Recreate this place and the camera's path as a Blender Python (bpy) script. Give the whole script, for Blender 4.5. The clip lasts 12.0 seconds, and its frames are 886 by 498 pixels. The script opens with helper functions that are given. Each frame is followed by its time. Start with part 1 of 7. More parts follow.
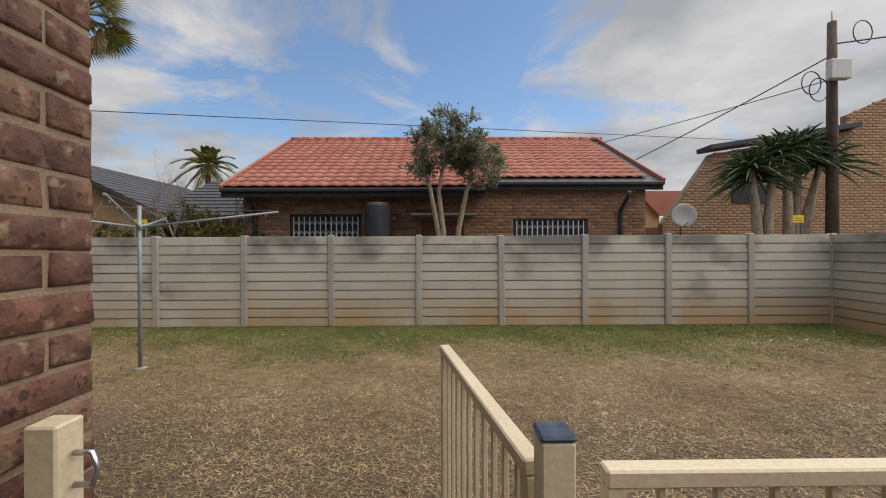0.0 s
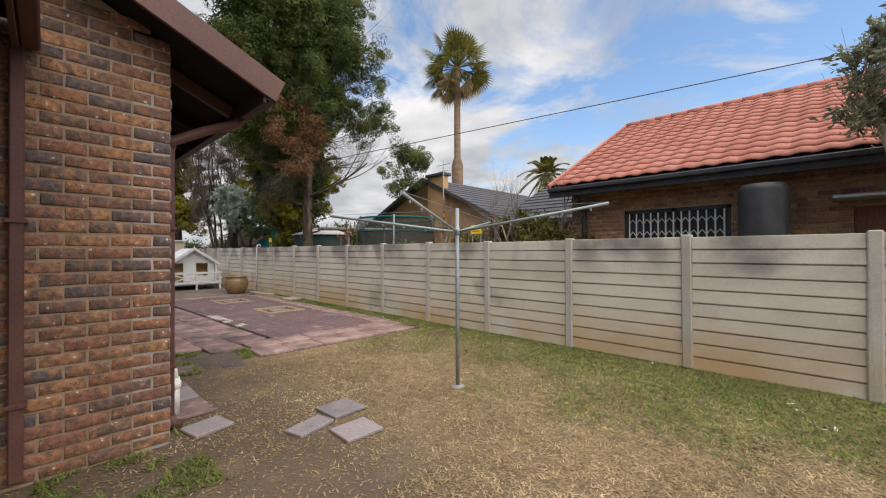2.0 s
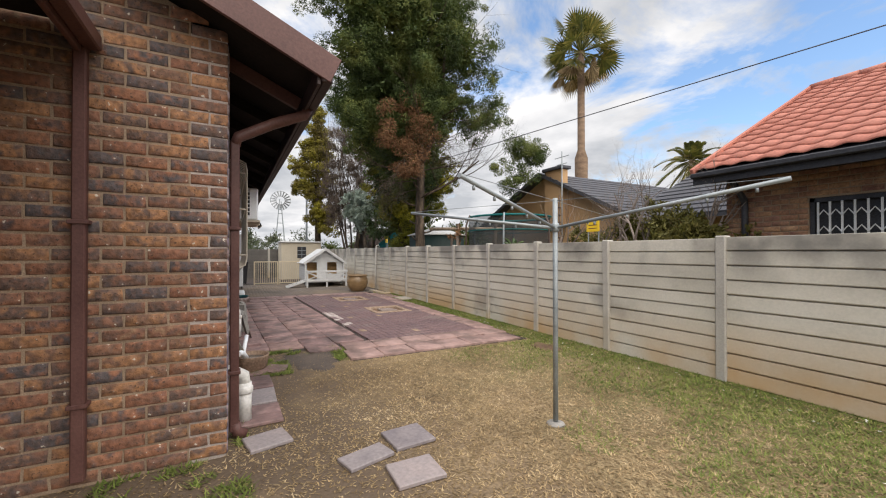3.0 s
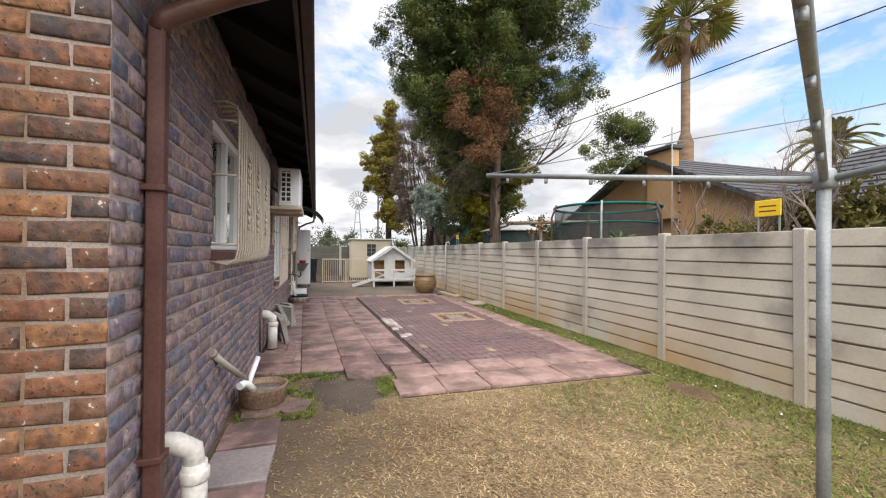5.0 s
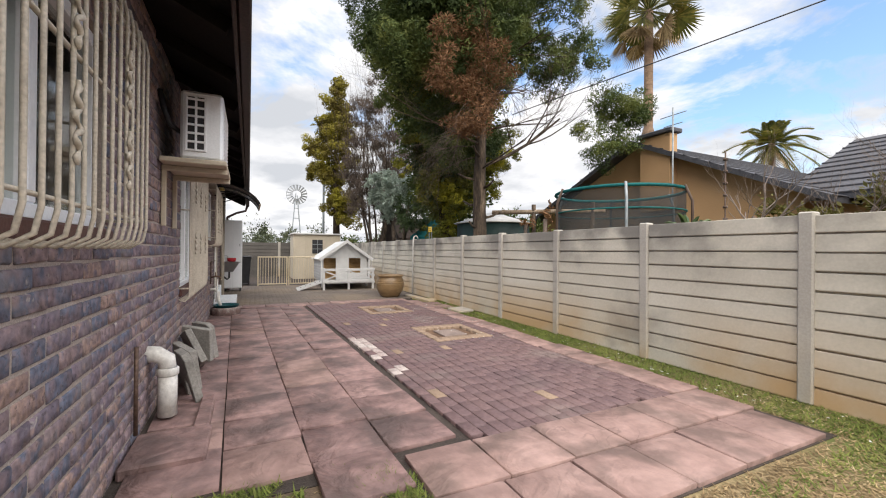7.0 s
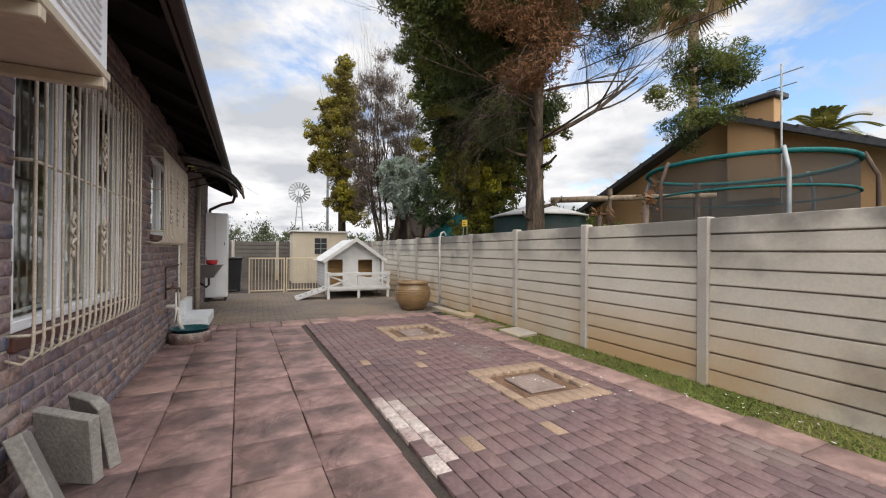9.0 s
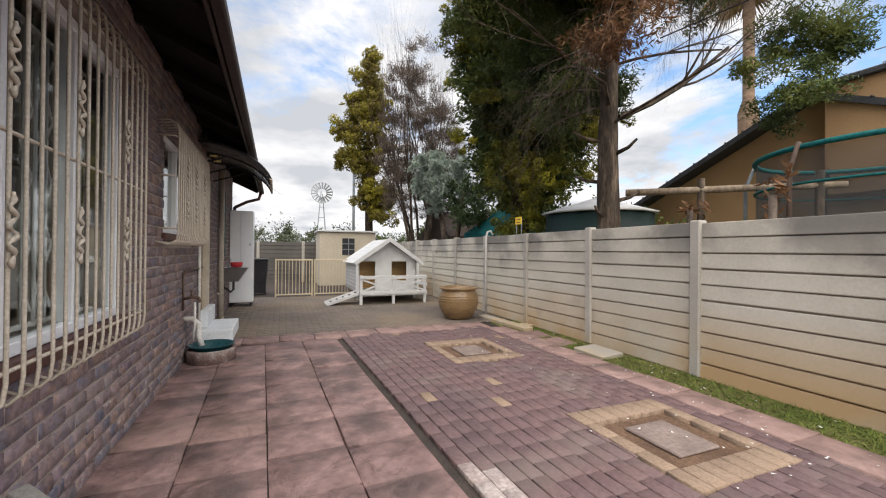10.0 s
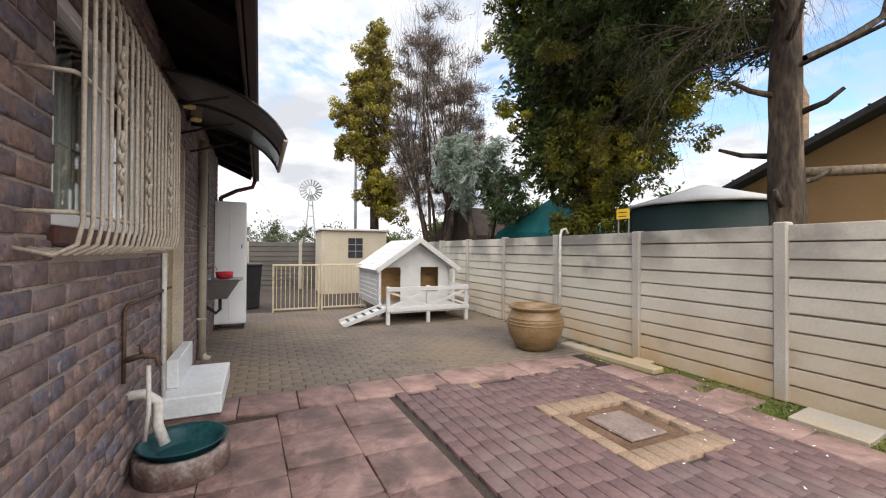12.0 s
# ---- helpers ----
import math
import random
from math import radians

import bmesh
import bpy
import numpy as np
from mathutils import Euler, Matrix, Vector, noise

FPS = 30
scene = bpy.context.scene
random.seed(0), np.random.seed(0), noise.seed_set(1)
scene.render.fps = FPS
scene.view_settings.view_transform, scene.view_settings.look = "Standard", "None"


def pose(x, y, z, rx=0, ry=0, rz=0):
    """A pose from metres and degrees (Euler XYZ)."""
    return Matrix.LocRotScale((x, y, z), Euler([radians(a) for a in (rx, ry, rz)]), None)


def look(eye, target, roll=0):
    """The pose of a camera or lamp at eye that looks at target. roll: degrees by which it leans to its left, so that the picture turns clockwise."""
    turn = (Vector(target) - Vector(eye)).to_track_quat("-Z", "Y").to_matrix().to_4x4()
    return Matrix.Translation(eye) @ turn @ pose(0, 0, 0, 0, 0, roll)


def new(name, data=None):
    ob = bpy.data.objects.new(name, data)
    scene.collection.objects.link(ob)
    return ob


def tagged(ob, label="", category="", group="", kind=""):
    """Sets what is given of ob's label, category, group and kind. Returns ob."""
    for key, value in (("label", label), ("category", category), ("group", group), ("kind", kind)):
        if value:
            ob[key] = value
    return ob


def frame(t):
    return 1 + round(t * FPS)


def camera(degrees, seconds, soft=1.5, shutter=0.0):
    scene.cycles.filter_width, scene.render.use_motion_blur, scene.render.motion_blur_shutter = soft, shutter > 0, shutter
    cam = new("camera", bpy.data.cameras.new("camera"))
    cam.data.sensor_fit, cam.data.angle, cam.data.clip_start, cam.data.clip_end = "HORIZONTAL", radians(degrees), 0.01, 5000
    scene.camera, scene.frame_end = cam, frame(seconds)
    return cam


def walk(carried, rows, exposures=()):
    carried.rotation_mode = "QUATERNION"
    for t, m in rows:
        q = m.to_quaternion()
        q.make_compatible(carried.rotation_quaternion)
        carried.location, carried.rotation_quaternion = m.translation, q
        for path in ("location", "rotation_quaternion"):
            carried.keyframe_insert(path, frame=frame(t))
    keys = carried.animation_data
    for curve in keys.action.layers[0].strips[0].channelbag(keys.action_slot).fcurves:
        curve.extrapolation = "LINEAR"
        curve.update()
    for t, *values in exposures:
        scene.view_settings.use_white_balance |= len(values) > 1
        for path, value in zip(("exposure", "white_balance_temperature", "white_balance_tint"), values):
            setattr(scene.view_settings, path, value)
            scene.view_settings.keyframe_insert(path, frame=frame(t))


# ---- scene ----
cam = camera(96.2, 12.0, soft=1.1)
METRES, EYE, TILT, LEAN, TURN = 12.42, 1.38, 0.0, 0.0, -0.6
ROWS = [
    (0.0, 0.0, 0.0, 0.0, -0.0, -0.15, 0.23),
    (0.5, -0.0102, 0.0379, 0.0015, 14.39, 0.04, 0.27),
    (1.0, -0.0241, 0.0671, 0.0033, 26.43, 0.17, 0.18),
    (1.5, -0.0347, 0.0954, 0.003, 36.73, 0.31, 0.18),
    (2.0, -0.0487, 0.1237, 0.0035, 45.57, 0.37, 0.16),
    (2.5, -0.0635, 0.1517, 0.0046, 54.4, 0.42, 0.1),
    (3.0, -0.0773, 0.1812, 0.0041, 63.18, 0.44, 0.03),
    (3.5, -0.0984, 0.2046, 0.0012, 70.38, 0.47, -0.02),
    (5.5, -0.2457, 0.2319, -0.0025, 73.77, 0.38, -0.49),
    (6.0, -0.2911, 0.2256, -0.0054, 70.22, 0.38, -0.52),
    (6.5, -0.3385, 0.2237, -0.0086, 66.22, 0.34, -0.49),
    (8.5, -0.5361, 0.2437, -0.0101, 64.75, 0.27, -0.45),
    (9.0, -0.5809, 0.2498, -0.0098, 65.84, 0.29, -0.42),
    (9.5, -0.6259, 0.2481, -0.0095, 67.02, 0.31, -0.43),
    (10.0, -0.6707, 0.24, -0.0085, 68.56, 0.32, -0.48),
    (10.5, -0.7173, 0.2338, -0.0068, 69.09, 0.3, -0.49),
    (11.0, -0.7683, 0.225, -0.0066, 68.4, 0.31, -0.47),
    (11.5, -0.8162, 0.2221, -0.0043, 67.52, 0.27, -0.46),
    (12.0, -0.859, 0.2152, -0.0034, 66.64, 0.28, -0.42),
]
EXPO = [(0.0, -0.20), (1.0, 0.0), (2.5, 0.3), (3.5, 0.47), (5.5, 0.68), (6.5, 0.68), (8.5, 0.47), (9.5, 0.5), (11.0, 0.7), (12.0, 0.78)]
walk(cam, [(t, pose(0, 0, EYE, TILT, LEAN, TURN) @ pose(METRES * x, METRES * y, METRES * z, 90 + pitch, roll, yaw)) for t, x, y, z, yaw, pitch, roll in ROWS], EXPO)

# ---- world, sun, exposure ----
SUN_EL, SUN_ROT = radians(62), radians(90)
world = bpy.data.worlds.new("sky")
scene.world = world
world.use_nodes = True
wt = world.node_tree
wt.nodes.clear()


def wn(kind, **props):
    n = wt.nodes.new(kind)
    for k, v in props.items():
        n.inputs[k].default_value = v
    return n


w_out = wn("ShaderNodeOutputWorld")
w_sky = wn("ShaderNodeTexSky")
w_sky.sky_type, w_sky.sun_disc, w_sky.sun_elevation, w_sky.sun_rotation = "NISHITA", False, SUN_EL, SUN_ROT
w_sky.air_density, w_sky.dust_density, w_sky.ozone_density = 1.0, 0.6, 1.5
w_bg = wn("ShaderNodeBackground", Strength=0.148)
w_tc = wn("ShaderNodeTexCoord")
w_sep = wn("ShaderNodeSeparateXYZ")
wt.links.new(w_tc.outputs["Generated"], w_sep.inputs[0])
# cloud deck: directions laid onto a flat layer overhead
w_zc = wn("ShaderNodeMath"); w_zc.operation = "MAXIMUM"; w_zc.inputs[1].default_value = 0.0
w_za = wn("ShaderNodeMath"); w_za.operation = "ADD"; w_za.inputs[1].default_value = 0.16
wt.links.new(w_sep.outputs[2], w_zc.inputs[0]); wt.links.new(w_zc.outputs[0], w_za.inputs[0])
w_div = wn("ShaderNodeVectorMath"); w_div.operation = "DIVIDE"
w_cmb = wn("ShaderNodeCombineXYZ")
for i in range(3):
    wt.links.new(w_za.outputs[0], w_cmb.inputs[i])
wt.links.new(w_tc.outputs["Generated"], w_div.inputs[0]); wt.links.new(w_cmb.outputs[0], w_div.inputs[1])
w_n1 = wn("ShaderNodeTexNoise", Scale=1.35, Detail=10.0, Roughness=0.62, Distortion=0.5)
w_n2 = wn("ShaderNodeTexNoise", Scale=1.3, Detail=8.0, Roughness=0.55)
w_off = wn("ShaderNodeVectorMath"); w_off.operation = "ADD"; w_off.inputs[1].default_value = (3.1, 0.4, 1.7)
wt.links.new(w_div.outputs[0], w_off.inputs[0])
wt.links.new(w_off.outputs[0], w_n1.inputs["Vector"]); wt.links.new(w_div.outputs[0], w_n2.inputs["Vector"])
w_hor = wn("ShaderNodeMapRange"); w_hor.inputs[1].default_value, w_hor.inputs[2].default_value = 0.02, 0.44
w_hor.inputs[3].default_value, w_hor.inputs[4].default_value = 0.19, -0.06
wt.links.new(w_sep.outputs[2], w_hor.inputs[0])
w_add = wn("ShaderNodeMath"); w_add.operation = "ADD"
wt.links.new(w_n1.outputs[0], w_add.inputs[0]); wt.links.new(w_hor.outputs[0], w_add.inputs[1])
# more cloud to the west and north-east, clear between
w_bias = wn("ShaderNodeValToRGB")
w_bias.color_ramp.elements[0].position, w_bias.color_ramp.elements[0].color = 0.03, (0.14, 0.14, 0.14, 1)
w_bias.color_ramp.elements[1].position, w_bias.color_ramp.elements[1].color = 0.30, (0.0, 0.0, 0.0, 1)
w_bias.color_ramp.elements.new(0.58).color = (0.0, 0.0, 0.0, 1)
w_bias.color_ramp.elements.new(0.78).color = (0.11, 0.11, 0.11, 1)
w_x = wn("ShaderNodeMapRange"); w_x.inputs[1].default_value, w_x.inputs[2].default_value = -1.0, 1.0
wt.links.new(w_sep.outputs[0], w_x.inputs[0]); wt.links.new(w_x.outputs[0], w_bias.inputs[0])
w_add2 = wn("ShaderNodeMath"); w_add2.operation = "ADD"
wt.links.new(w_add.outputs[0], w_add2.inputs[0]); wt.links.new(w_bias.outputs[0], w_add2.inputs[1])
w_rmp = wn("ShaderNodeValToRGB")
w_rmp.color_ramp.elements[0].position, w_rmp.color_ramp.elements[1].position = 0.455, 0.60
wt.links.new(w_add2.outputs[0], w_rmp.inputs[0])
w_col = wn("ShaderNodeValToRGB")
w_col.color_ramp.elements[0].position, w_col.color_ramp.elements[1].position = 0.36, 0.62
w_col.color_ramp.elements[0].color, w_col.color_ramp.elements[1].color = (5.6, 5.5, 5.5, 1), (3.0, 3.1, 3.3, 1)
wt.links.new(w_n2.outputs[0], w_col.inputs[0])
w_tint = wn("ShaderNodeVectorMath"); w_tint.operation = "MULTIPLY"; w_tint.inputs[1].default_value = (1.12, 1.19, 1.22)
wt.links.new(w_sky.outputs[0], w_tint.inputs[0])
w_mix = wn("ShaderNodeMixRGB")
wt.links.new(w_rmp.outputs[0], w_mix.inputs[0]); wt.links.new(w_tint.outputs[0], w_mix.inputs[1]); wt.links.new(w_col.outputs[0], w_mix.inputs[2])
wt.links.new(w_mix.outputs[0], w_bg.inputs[0]); wt.links.new(w_bg.outputs[0], w_out.inputs[0])

sun = new("sun", bpy.data.lights.new("sun", "SUN"))
sun.data.energy, sun.data.angle, sun.data.color = 4.8, radians(100), (1.0, 0.925, 0.825)
sun.matrix_world = look((0, 0, 30), (-9, 0.3, 30 - 17))


# ---- materials ----
def mat(name, cols, scale=2.0, fine=70.0, rough=0.8, bump=0.3, metal=0.0, vary=0.0, spec=0.3, stretch=(1, 1, 1), fine_amt=0.35, leaf=0.0):
    """Procedural surface: colours cols spread by a large noise and, by vary, from piece to piece; fine grain and relief on top."""
    m = bpy.data.materials.new(name)
    m.use_nodes = True
    nt = m.node_tree
    N, L = nt.nodes, nt.links.new
    b = N["Principled BSDF"]
    b.inputs["Roughness"].default_value, b.inputs["Metallic"].default_value = rough, metal
    b.inputs["Specular IOR Level"].default_value = spec
    geo = N.new("ShaderNodeNewGeometry")
    mp = N.new("ShaderNodeVectorMath"); mp.operation = "MULTIPLY"; mp.inputs[1].default_value = stretch
    L(geo.outputs["Position"], mp.inputs[0])
    big = N.new("ShaderNodeTexNoise"); big.inputs["Scale"].default_value, big.inputs["Detail"].default_value = scale, 6
    sm = N.new("ShaderNodeTexNoise"); sm.inputs["Scale"].default_value, sm.inputs["Detail"].default_value = fine, 4
    L(mp.outputs[0], big.inputs["Vector"]); L(mp.outputs[0], sm.inputs["Vector"])
    oi = N.new("ShaderNodeObjectInfo")
    a1 = N.new("ShaderNodeMath"); a1.operation = "ADD"
    L(oi.outputs["Random"], a1.inputs[0]); L(geo.outputs["Random Per Island"], a1.inputs[1])
    fr = N.new("ShaderNodeMath"); fr.operation = "FRACT"
    L(a1.outputs[0], fr.inputs[0])
    st = N.new("ShaderNodeMapRange"); st.inputs[1].default_value, st.inputs[2].default_value = 0.28, 0.72
    L(big.outputs[0], st.inputs[0])
    mx = N.new("ShaderNodeMath"); mx.operation = "MULTIPLY_ADD"; mx.inputs[1].default_value = vary
    sc = N.new("ShaderNodeMath"); sc.operation = "MULTIPLY"; sc.inputs[1].default_value = 1 - vary
    L(st.outputs[0], sc.inputs[0]); L(fr.outputs[0], mx.inputs[0]); L(sc.outputs[0], mx.inputs[2])
    rp = N.new("ShaderNodeValToRGB")
    el = rp.color_ramp.elements
    el[0].color, el[1].color = (*cols[0], 1), (*cols[-1], 1)
    for i in range(1, len(cols) - 1):
        el.new(i / (len(cols) - 1)).color = (*cols[i], 1)
    L(mx.outputs[0], rp.inputs[0])
    dk = N.new("ShaderNodeMapRange"); dk.inputs[1].default_value, dk.inputs[2].default_value = 0.3, 0.7
    dk.inputs[3].default_value, dk.inputs[4].default_value = 1 - fine_amt, 1 + fine_amt
    L(sm.outputs[0], dk.inputs[0])
    ml = N.new("ShaderNodeVectorMath"); ml.operation = "MULTIPLY"
    L(rp.outputs[0], ml.inputs[0]); L(dk.outputs[0], ml.inputs[1])
    L(ml.outputs[0], b.inputs["Base Color"])
    if bump:
        bp = N.new("ShaderNodeBump"); bp.inputs["Strength"].default_value, bp.inputs["Distance"].default_value = bump, 0.01
        L(sm.outputs[0], bp.inputs["Height"]); L(bp.outputs[0], b.inputs["Normal"])
    if leaf:
        tr = N.new("ShaderNodeBsdfTranslucent"); L(ml.outputs[0], tr.inputs["Color"])
        ms = N.new("ShaderNodeMixShader"); ms.inputs[0].default_value = leaf
        L(b.outputs[0], ms.inputs[1]); L(tr.outputs[0], ms.inputs[2]); L(ms.outputs[0], N["Material Output"].inputs[0])
    m["tint"] = ml.name
    return m


def stain(m, colour, low, high, axis=2, amount=0.8, scale=3.0, lo=0.42, hi=0.62):
    """Lays a stain of that colour over m, spread by noise, growing from low to high along a world axis."""
    N, L = m.node_tree.nodes, m.node_tree.links.new
    b = N["Principled BSDF"]
    src = b.inputs["Base Color"].links[0].from_socket
    geo = N.new("ShaderNodeNewGeometry"); sp = N.new("ShaderNodeSeparateXYZ"); L(geo.outputs["Position"], sp.inputs[0])
    r = N.new("ShaderNodeMapRange"); r.inputs[1].default_value, r.inputs[2].default_value = low, high
    L(sp.outputs[axis], r.inputs[0])
    n = N.new("ShaderNodeTexNoise"); n.inputs["Scale"].default_value, n.inputs["Detail"].default_value = scale, 7
    L(geo.outputs["Position"], n.inputs["Vector"])
    nr = N.new("ShaderNodeMapRange"); nr.inputs[1].default_value, nr.inputs[2].default_value = lo, hi
    L(n.outputs[0], nr.inputs[0])
    k = N.new("ShaderNodeMath"); k.operation = "MULTIPLY"; L(r.outputs[0], k.inputs[0]); L(nr.outputs[0], k.inputs[1])
    k2 = N.new("ShaderNodeMath"); k2.operation = "MULTIPLY"; k2.inputs[1].default_value = amount; L(k.outputs[0], k2.inputs[0])
    mx = N.new("ShaderNodeMixRGB"); mx.inputs[2].default_value = (*colour, 1)
    L(k2.outputs[0], mx.inputs[0]); L(src, mx.inputs[1]); L(mx.outputs[0], b.inputs["Base Color"])
    return m


M_brick = mat("face brick", [(0.062, 0.050, 0.053), (0.225, 0.102, 0.060), (0.13, 0.078, 0.058), (0.080, 0.070, 0.072), (0.25, 0.112, 0.062), (0.16, 0.094, 0.066), (0.30, 0.150, 0.072), (0.105, 0.074, 0.064), (0.20, 0.098, 0.062), (0.26, 0.18, 0.108)], scale=17, fine=30, vary=0.80, bump=0.9, fine_amt=0.36)
M_mortar = mat("mortar", [(0.20, 0.145, 0.10), (0.29, 0.21, 0.145)], scale=3, fine=120, bump=0.3, fine_amt=0.2)
M_brick_pier = mat("rough red-brown brick", [(0.062, 0.036, 0.032), (0.145, 0.066, 0.047), (0.105, 0.055, 0.043), (0.165, 0.090, 0.056), (0.21, 0.135, 0.080)], scale=12, fine=24, vary=0.6, bump=1.2, fine_amt=0.4)
# side wall copies of brick and mortar, cool sky light put into colour
M_mortar_side = mat("mortar tinted by sky light", [(0.2622, 0.2187, 0.1945), (0.3824, 0.3307, 0.2947)], scale=3, fine=120, bump=0.3, fine_amt=0.2)
M_brick_side = mat("purple-brown brick tinted by sky light", [(0.102, 0.1029, 0.1408), (0.2271, 0.1645, 0.1725), (0.1611, 0.1278, 0.1484), (0.1078, 0.1254, 0.1776), (0.2457, 0.1787, 0.1776), (0.1912, 0.1503, 0.1725), (0.2991, 0.2059, 0.1725), (0.1437, 0.1231, 0.1574), (0.2028, 0.1527, 0.1776), (0.2991, 0.2781, 0.255)], scale=12, fine=30, vary=0.72, bump=0.6, fine_amt=0.36)
M_brick_far = mat("neighbour brick", [(0.10, 0.05, 0.04), (0.22, 0.11, 0.065), (0.30, 0.17, 0.09), (0.16, 0.075, 0.055), (0.36, 0.22, 0.12)], scale=5, fine=40, vary=0.75, fine_amt=0.3)
M_brick_tan = mat("tan brick", [(0.28, 0.16, 0.09), (0.40, 0.25, 0.14), (0.33, 0.20, 0.13), (0.45, 0.30, 0.18)], scale=4, fine=40, vary=0.7, fine_amt=0.25)
M_conc = mat("precast concrete", [(0.38, 0.35, 0.29), (0.47, 0.435, 0.365), (0.54, 0.505, 0.435)], scale=1.3, fine=45, vary=0.3, bump=0.12, fine_amt=0.07)
stain(M_conc, (0.085, 0.08, 0.078), 1.0, 1.5, amount=0.72, scale=1.5, lo=0.42, hi=0.60)
stain(M_conc, (0.12, 0.115, 0.11), -2.0, -1.0, amount=0.5, scale=1.1, lo=0.60, hi=0.70)
stain(M_conc, (0.42, 0.27, 0.13), 0.75, 0.1, amount=0.9, scale=0.8, lo=0.32, hi=0.56)
M_post = mat("concrete post", [(0.30, 0.28, 0.25), (0.44, 0.41, 0.36)], scale=2.2, fine=60, vary=0.4, bump=0.15, fine_amt=0.1)
stain(M_post, (0.40, 0.28, 0.14), 0.6, 0.0, amount=0.7, scale=1.4, lo=0.36, hi=0.6)
# dark concrete, tone halved to offset the sun on the back wall
M_conc_dark = mat("dull concrete", [(0.07, 0.065, 0.06), (0.12, 0.11, 0.1)], scale=1.5, fine=40, vary=0.4)
M_brown = mat("brown paint", [(0.075, 0.033, 0.028), (0.115, 0.055, 0.046)], scale=3, fine=60, rough=0.5, bump=0.15, fine_amt=0.15)
# near-black boards: shade under the roofs is put into the colour
M_soffit = mat("soffit with eave shade in colour", [(0.0065, 0.0045, 0.004), (0.012, 0.008, 0.0065)], scale=3, fine=30, rough=0.85, bump=0.2)
# eave copy of the brown paint, darkened to hold its shade
M_eave = mat("brown paint with eave shade", [(0.026, 0.016, 0.014), (0.045, 0.027, 0.024)], scale=3, fine=50, rough=0.55, bump=0.15)
M_cream = mat("cream painted steel", [(0.52, 0.43, 0.29), (0.62, 0.53, 0.38)], scale=3, fine=80, rough=0.45, bump=0.1, fine_amt=0.1)
M_grille = mat("beige painted bars", [(0.42, 0.37, 0.30), (0.55, 0.50, 0.42)], scale=6, fine=80, rough=0.5, bump=0.15, fine_amt=0.2)
M_white = mat("white paint", [(0.50, 0.50, 0.50), (0.60, 0.60, 0.59)], scale=4, fine=70, rough=0.5, bump=0.08, fine_amt=0.06)
M_frame = mat("white window frame", [(0.78, 0.80, 0.83), (0.84, 0.86, 0.88)], scale=4, fine=70, rough=0.35, bump=0.05, fine_amt=0.05)
M_slab = mat("red paving slab", [(0.1391, 0.0907, 0.0869), (0.2006, 0.1274, 0.1187), (0.2565, 0.1663, 0.1537), (0.2212, 0.1426, 0.1346)], scale=3.2, fine=13, vary=0.38, rough=0.62, bump=0.7, fine_amt=0.26)
M_slab_pink = mat("pink paving slab", [(0.202, 0.129, 0.115), (0.276, 0.181, 0.16), (0.331, 0.225, 0.2)], scale=3.5, fine=13, vary=0.25, rough=0.7, bump=0.55, fine_amt=0.14)
M_paver = mat("red clay paver", [(0.100, 0.067, 0.071), (0.128, 0.083, 0.085), (0.150, 0.096, 0.094), (0.118, 0.078, 0.080)], scale=1.3, fine=45, vary=0.22, rough=0.62, bump=0.3, fine_amt=0.2)
M_paver_y = mat("yellow paver", [(0.215, 0.1529, 0.1098), (0.2924, 0.21, 0.1485)], scale=4, fine=60, vary=0.5, rough=0.8, bump=0.4, fine_amt=0.2)
M_lid = mat("dusty brown concrete", [(0.15, 0.115, 0.10), (0.25, 0.195, 0.17)], scale=5, fine=35, rough=0.85, bump=0.4, fine_amt=0.2)
M_paver_w = mat("paint-splashed paver", [(0.24, 0.17, 0.16), (0.48, 0.43, 0.40)], scale=8, fine=40, vary=0.5, rough=0.8, fine_amt=0.3)
M_paver_g = mat("grey driveway paver", [(0.10, 0.083, 0.070), (0.135, 0.112, 0.096), (0.175, 0.145, 0.118)], scale=0.9, fine=50, vary=0.15, rough=0.85, fine_amt=0.25)
M_sand = mat("joint sand", [(0.03, 0.024, 0.021), (0.065, 0.05, 0.042)], scale=3, fine=90, bump=0.6)
M_slate = mat("grey slate slab", [(0.15, 0.13, 0.14), (0.24, 0.21, 0.21), (0.30, 0.25, 0.24)], scale=5, fine=35, vary=0.5, rough=0.6, bump=0.3, fine_amt=0.15)
M_galv = mat("galvanised steel", [(0.20, 0.225, 0.235), (0.31, 0.335, 0.345)], scale=8, fine=90, rough=0.5, metal=0.3, bump=0.1, fine_amt=0.12)
M_black = mat("black plastic", [(0.018, 0.018, 0.020), (0.035, 0.035, 0.038)], scale=4, fine=60, rough=0.5, bump=0.1)
M_blackpaint = mat("dark fascia paint", [(0.020, 0.020, 0.024), (0.040, 0.040, 0.046)], scale=3, fine=40, rough=0.5)
M_tile = mat("orange roof tile", [(0.29, 0.10, 0.070), (0.38, 0.14, 0.098), (0.45, 0.19, 0.14)], scale=0.7, fine=25, vary=0.45, rough=0.7, fine_amt=0.2)
M_tile_grey = mat("grey roof tile", [(0.045, 0.045, 0.052), (0.085, 0.085, 0.095)], scale=1.2, fine=20, vary=0.5, rough=0.7, fine_amt=0.25)
M_tan = mat("tan plaster", [(0.40, 0.245, 0.125), (0.50, 0.315, 0.165)], scale=0.8, fine=40, rough=0.9, fine_amt=0.1)
M_beige = mat("beige shed sheet", [(0.46, 0.40, 0.31), (0.55, 0.49, 0.39)], scale=1.2, fine=30, rough=0.7, fine_amt=0.08)
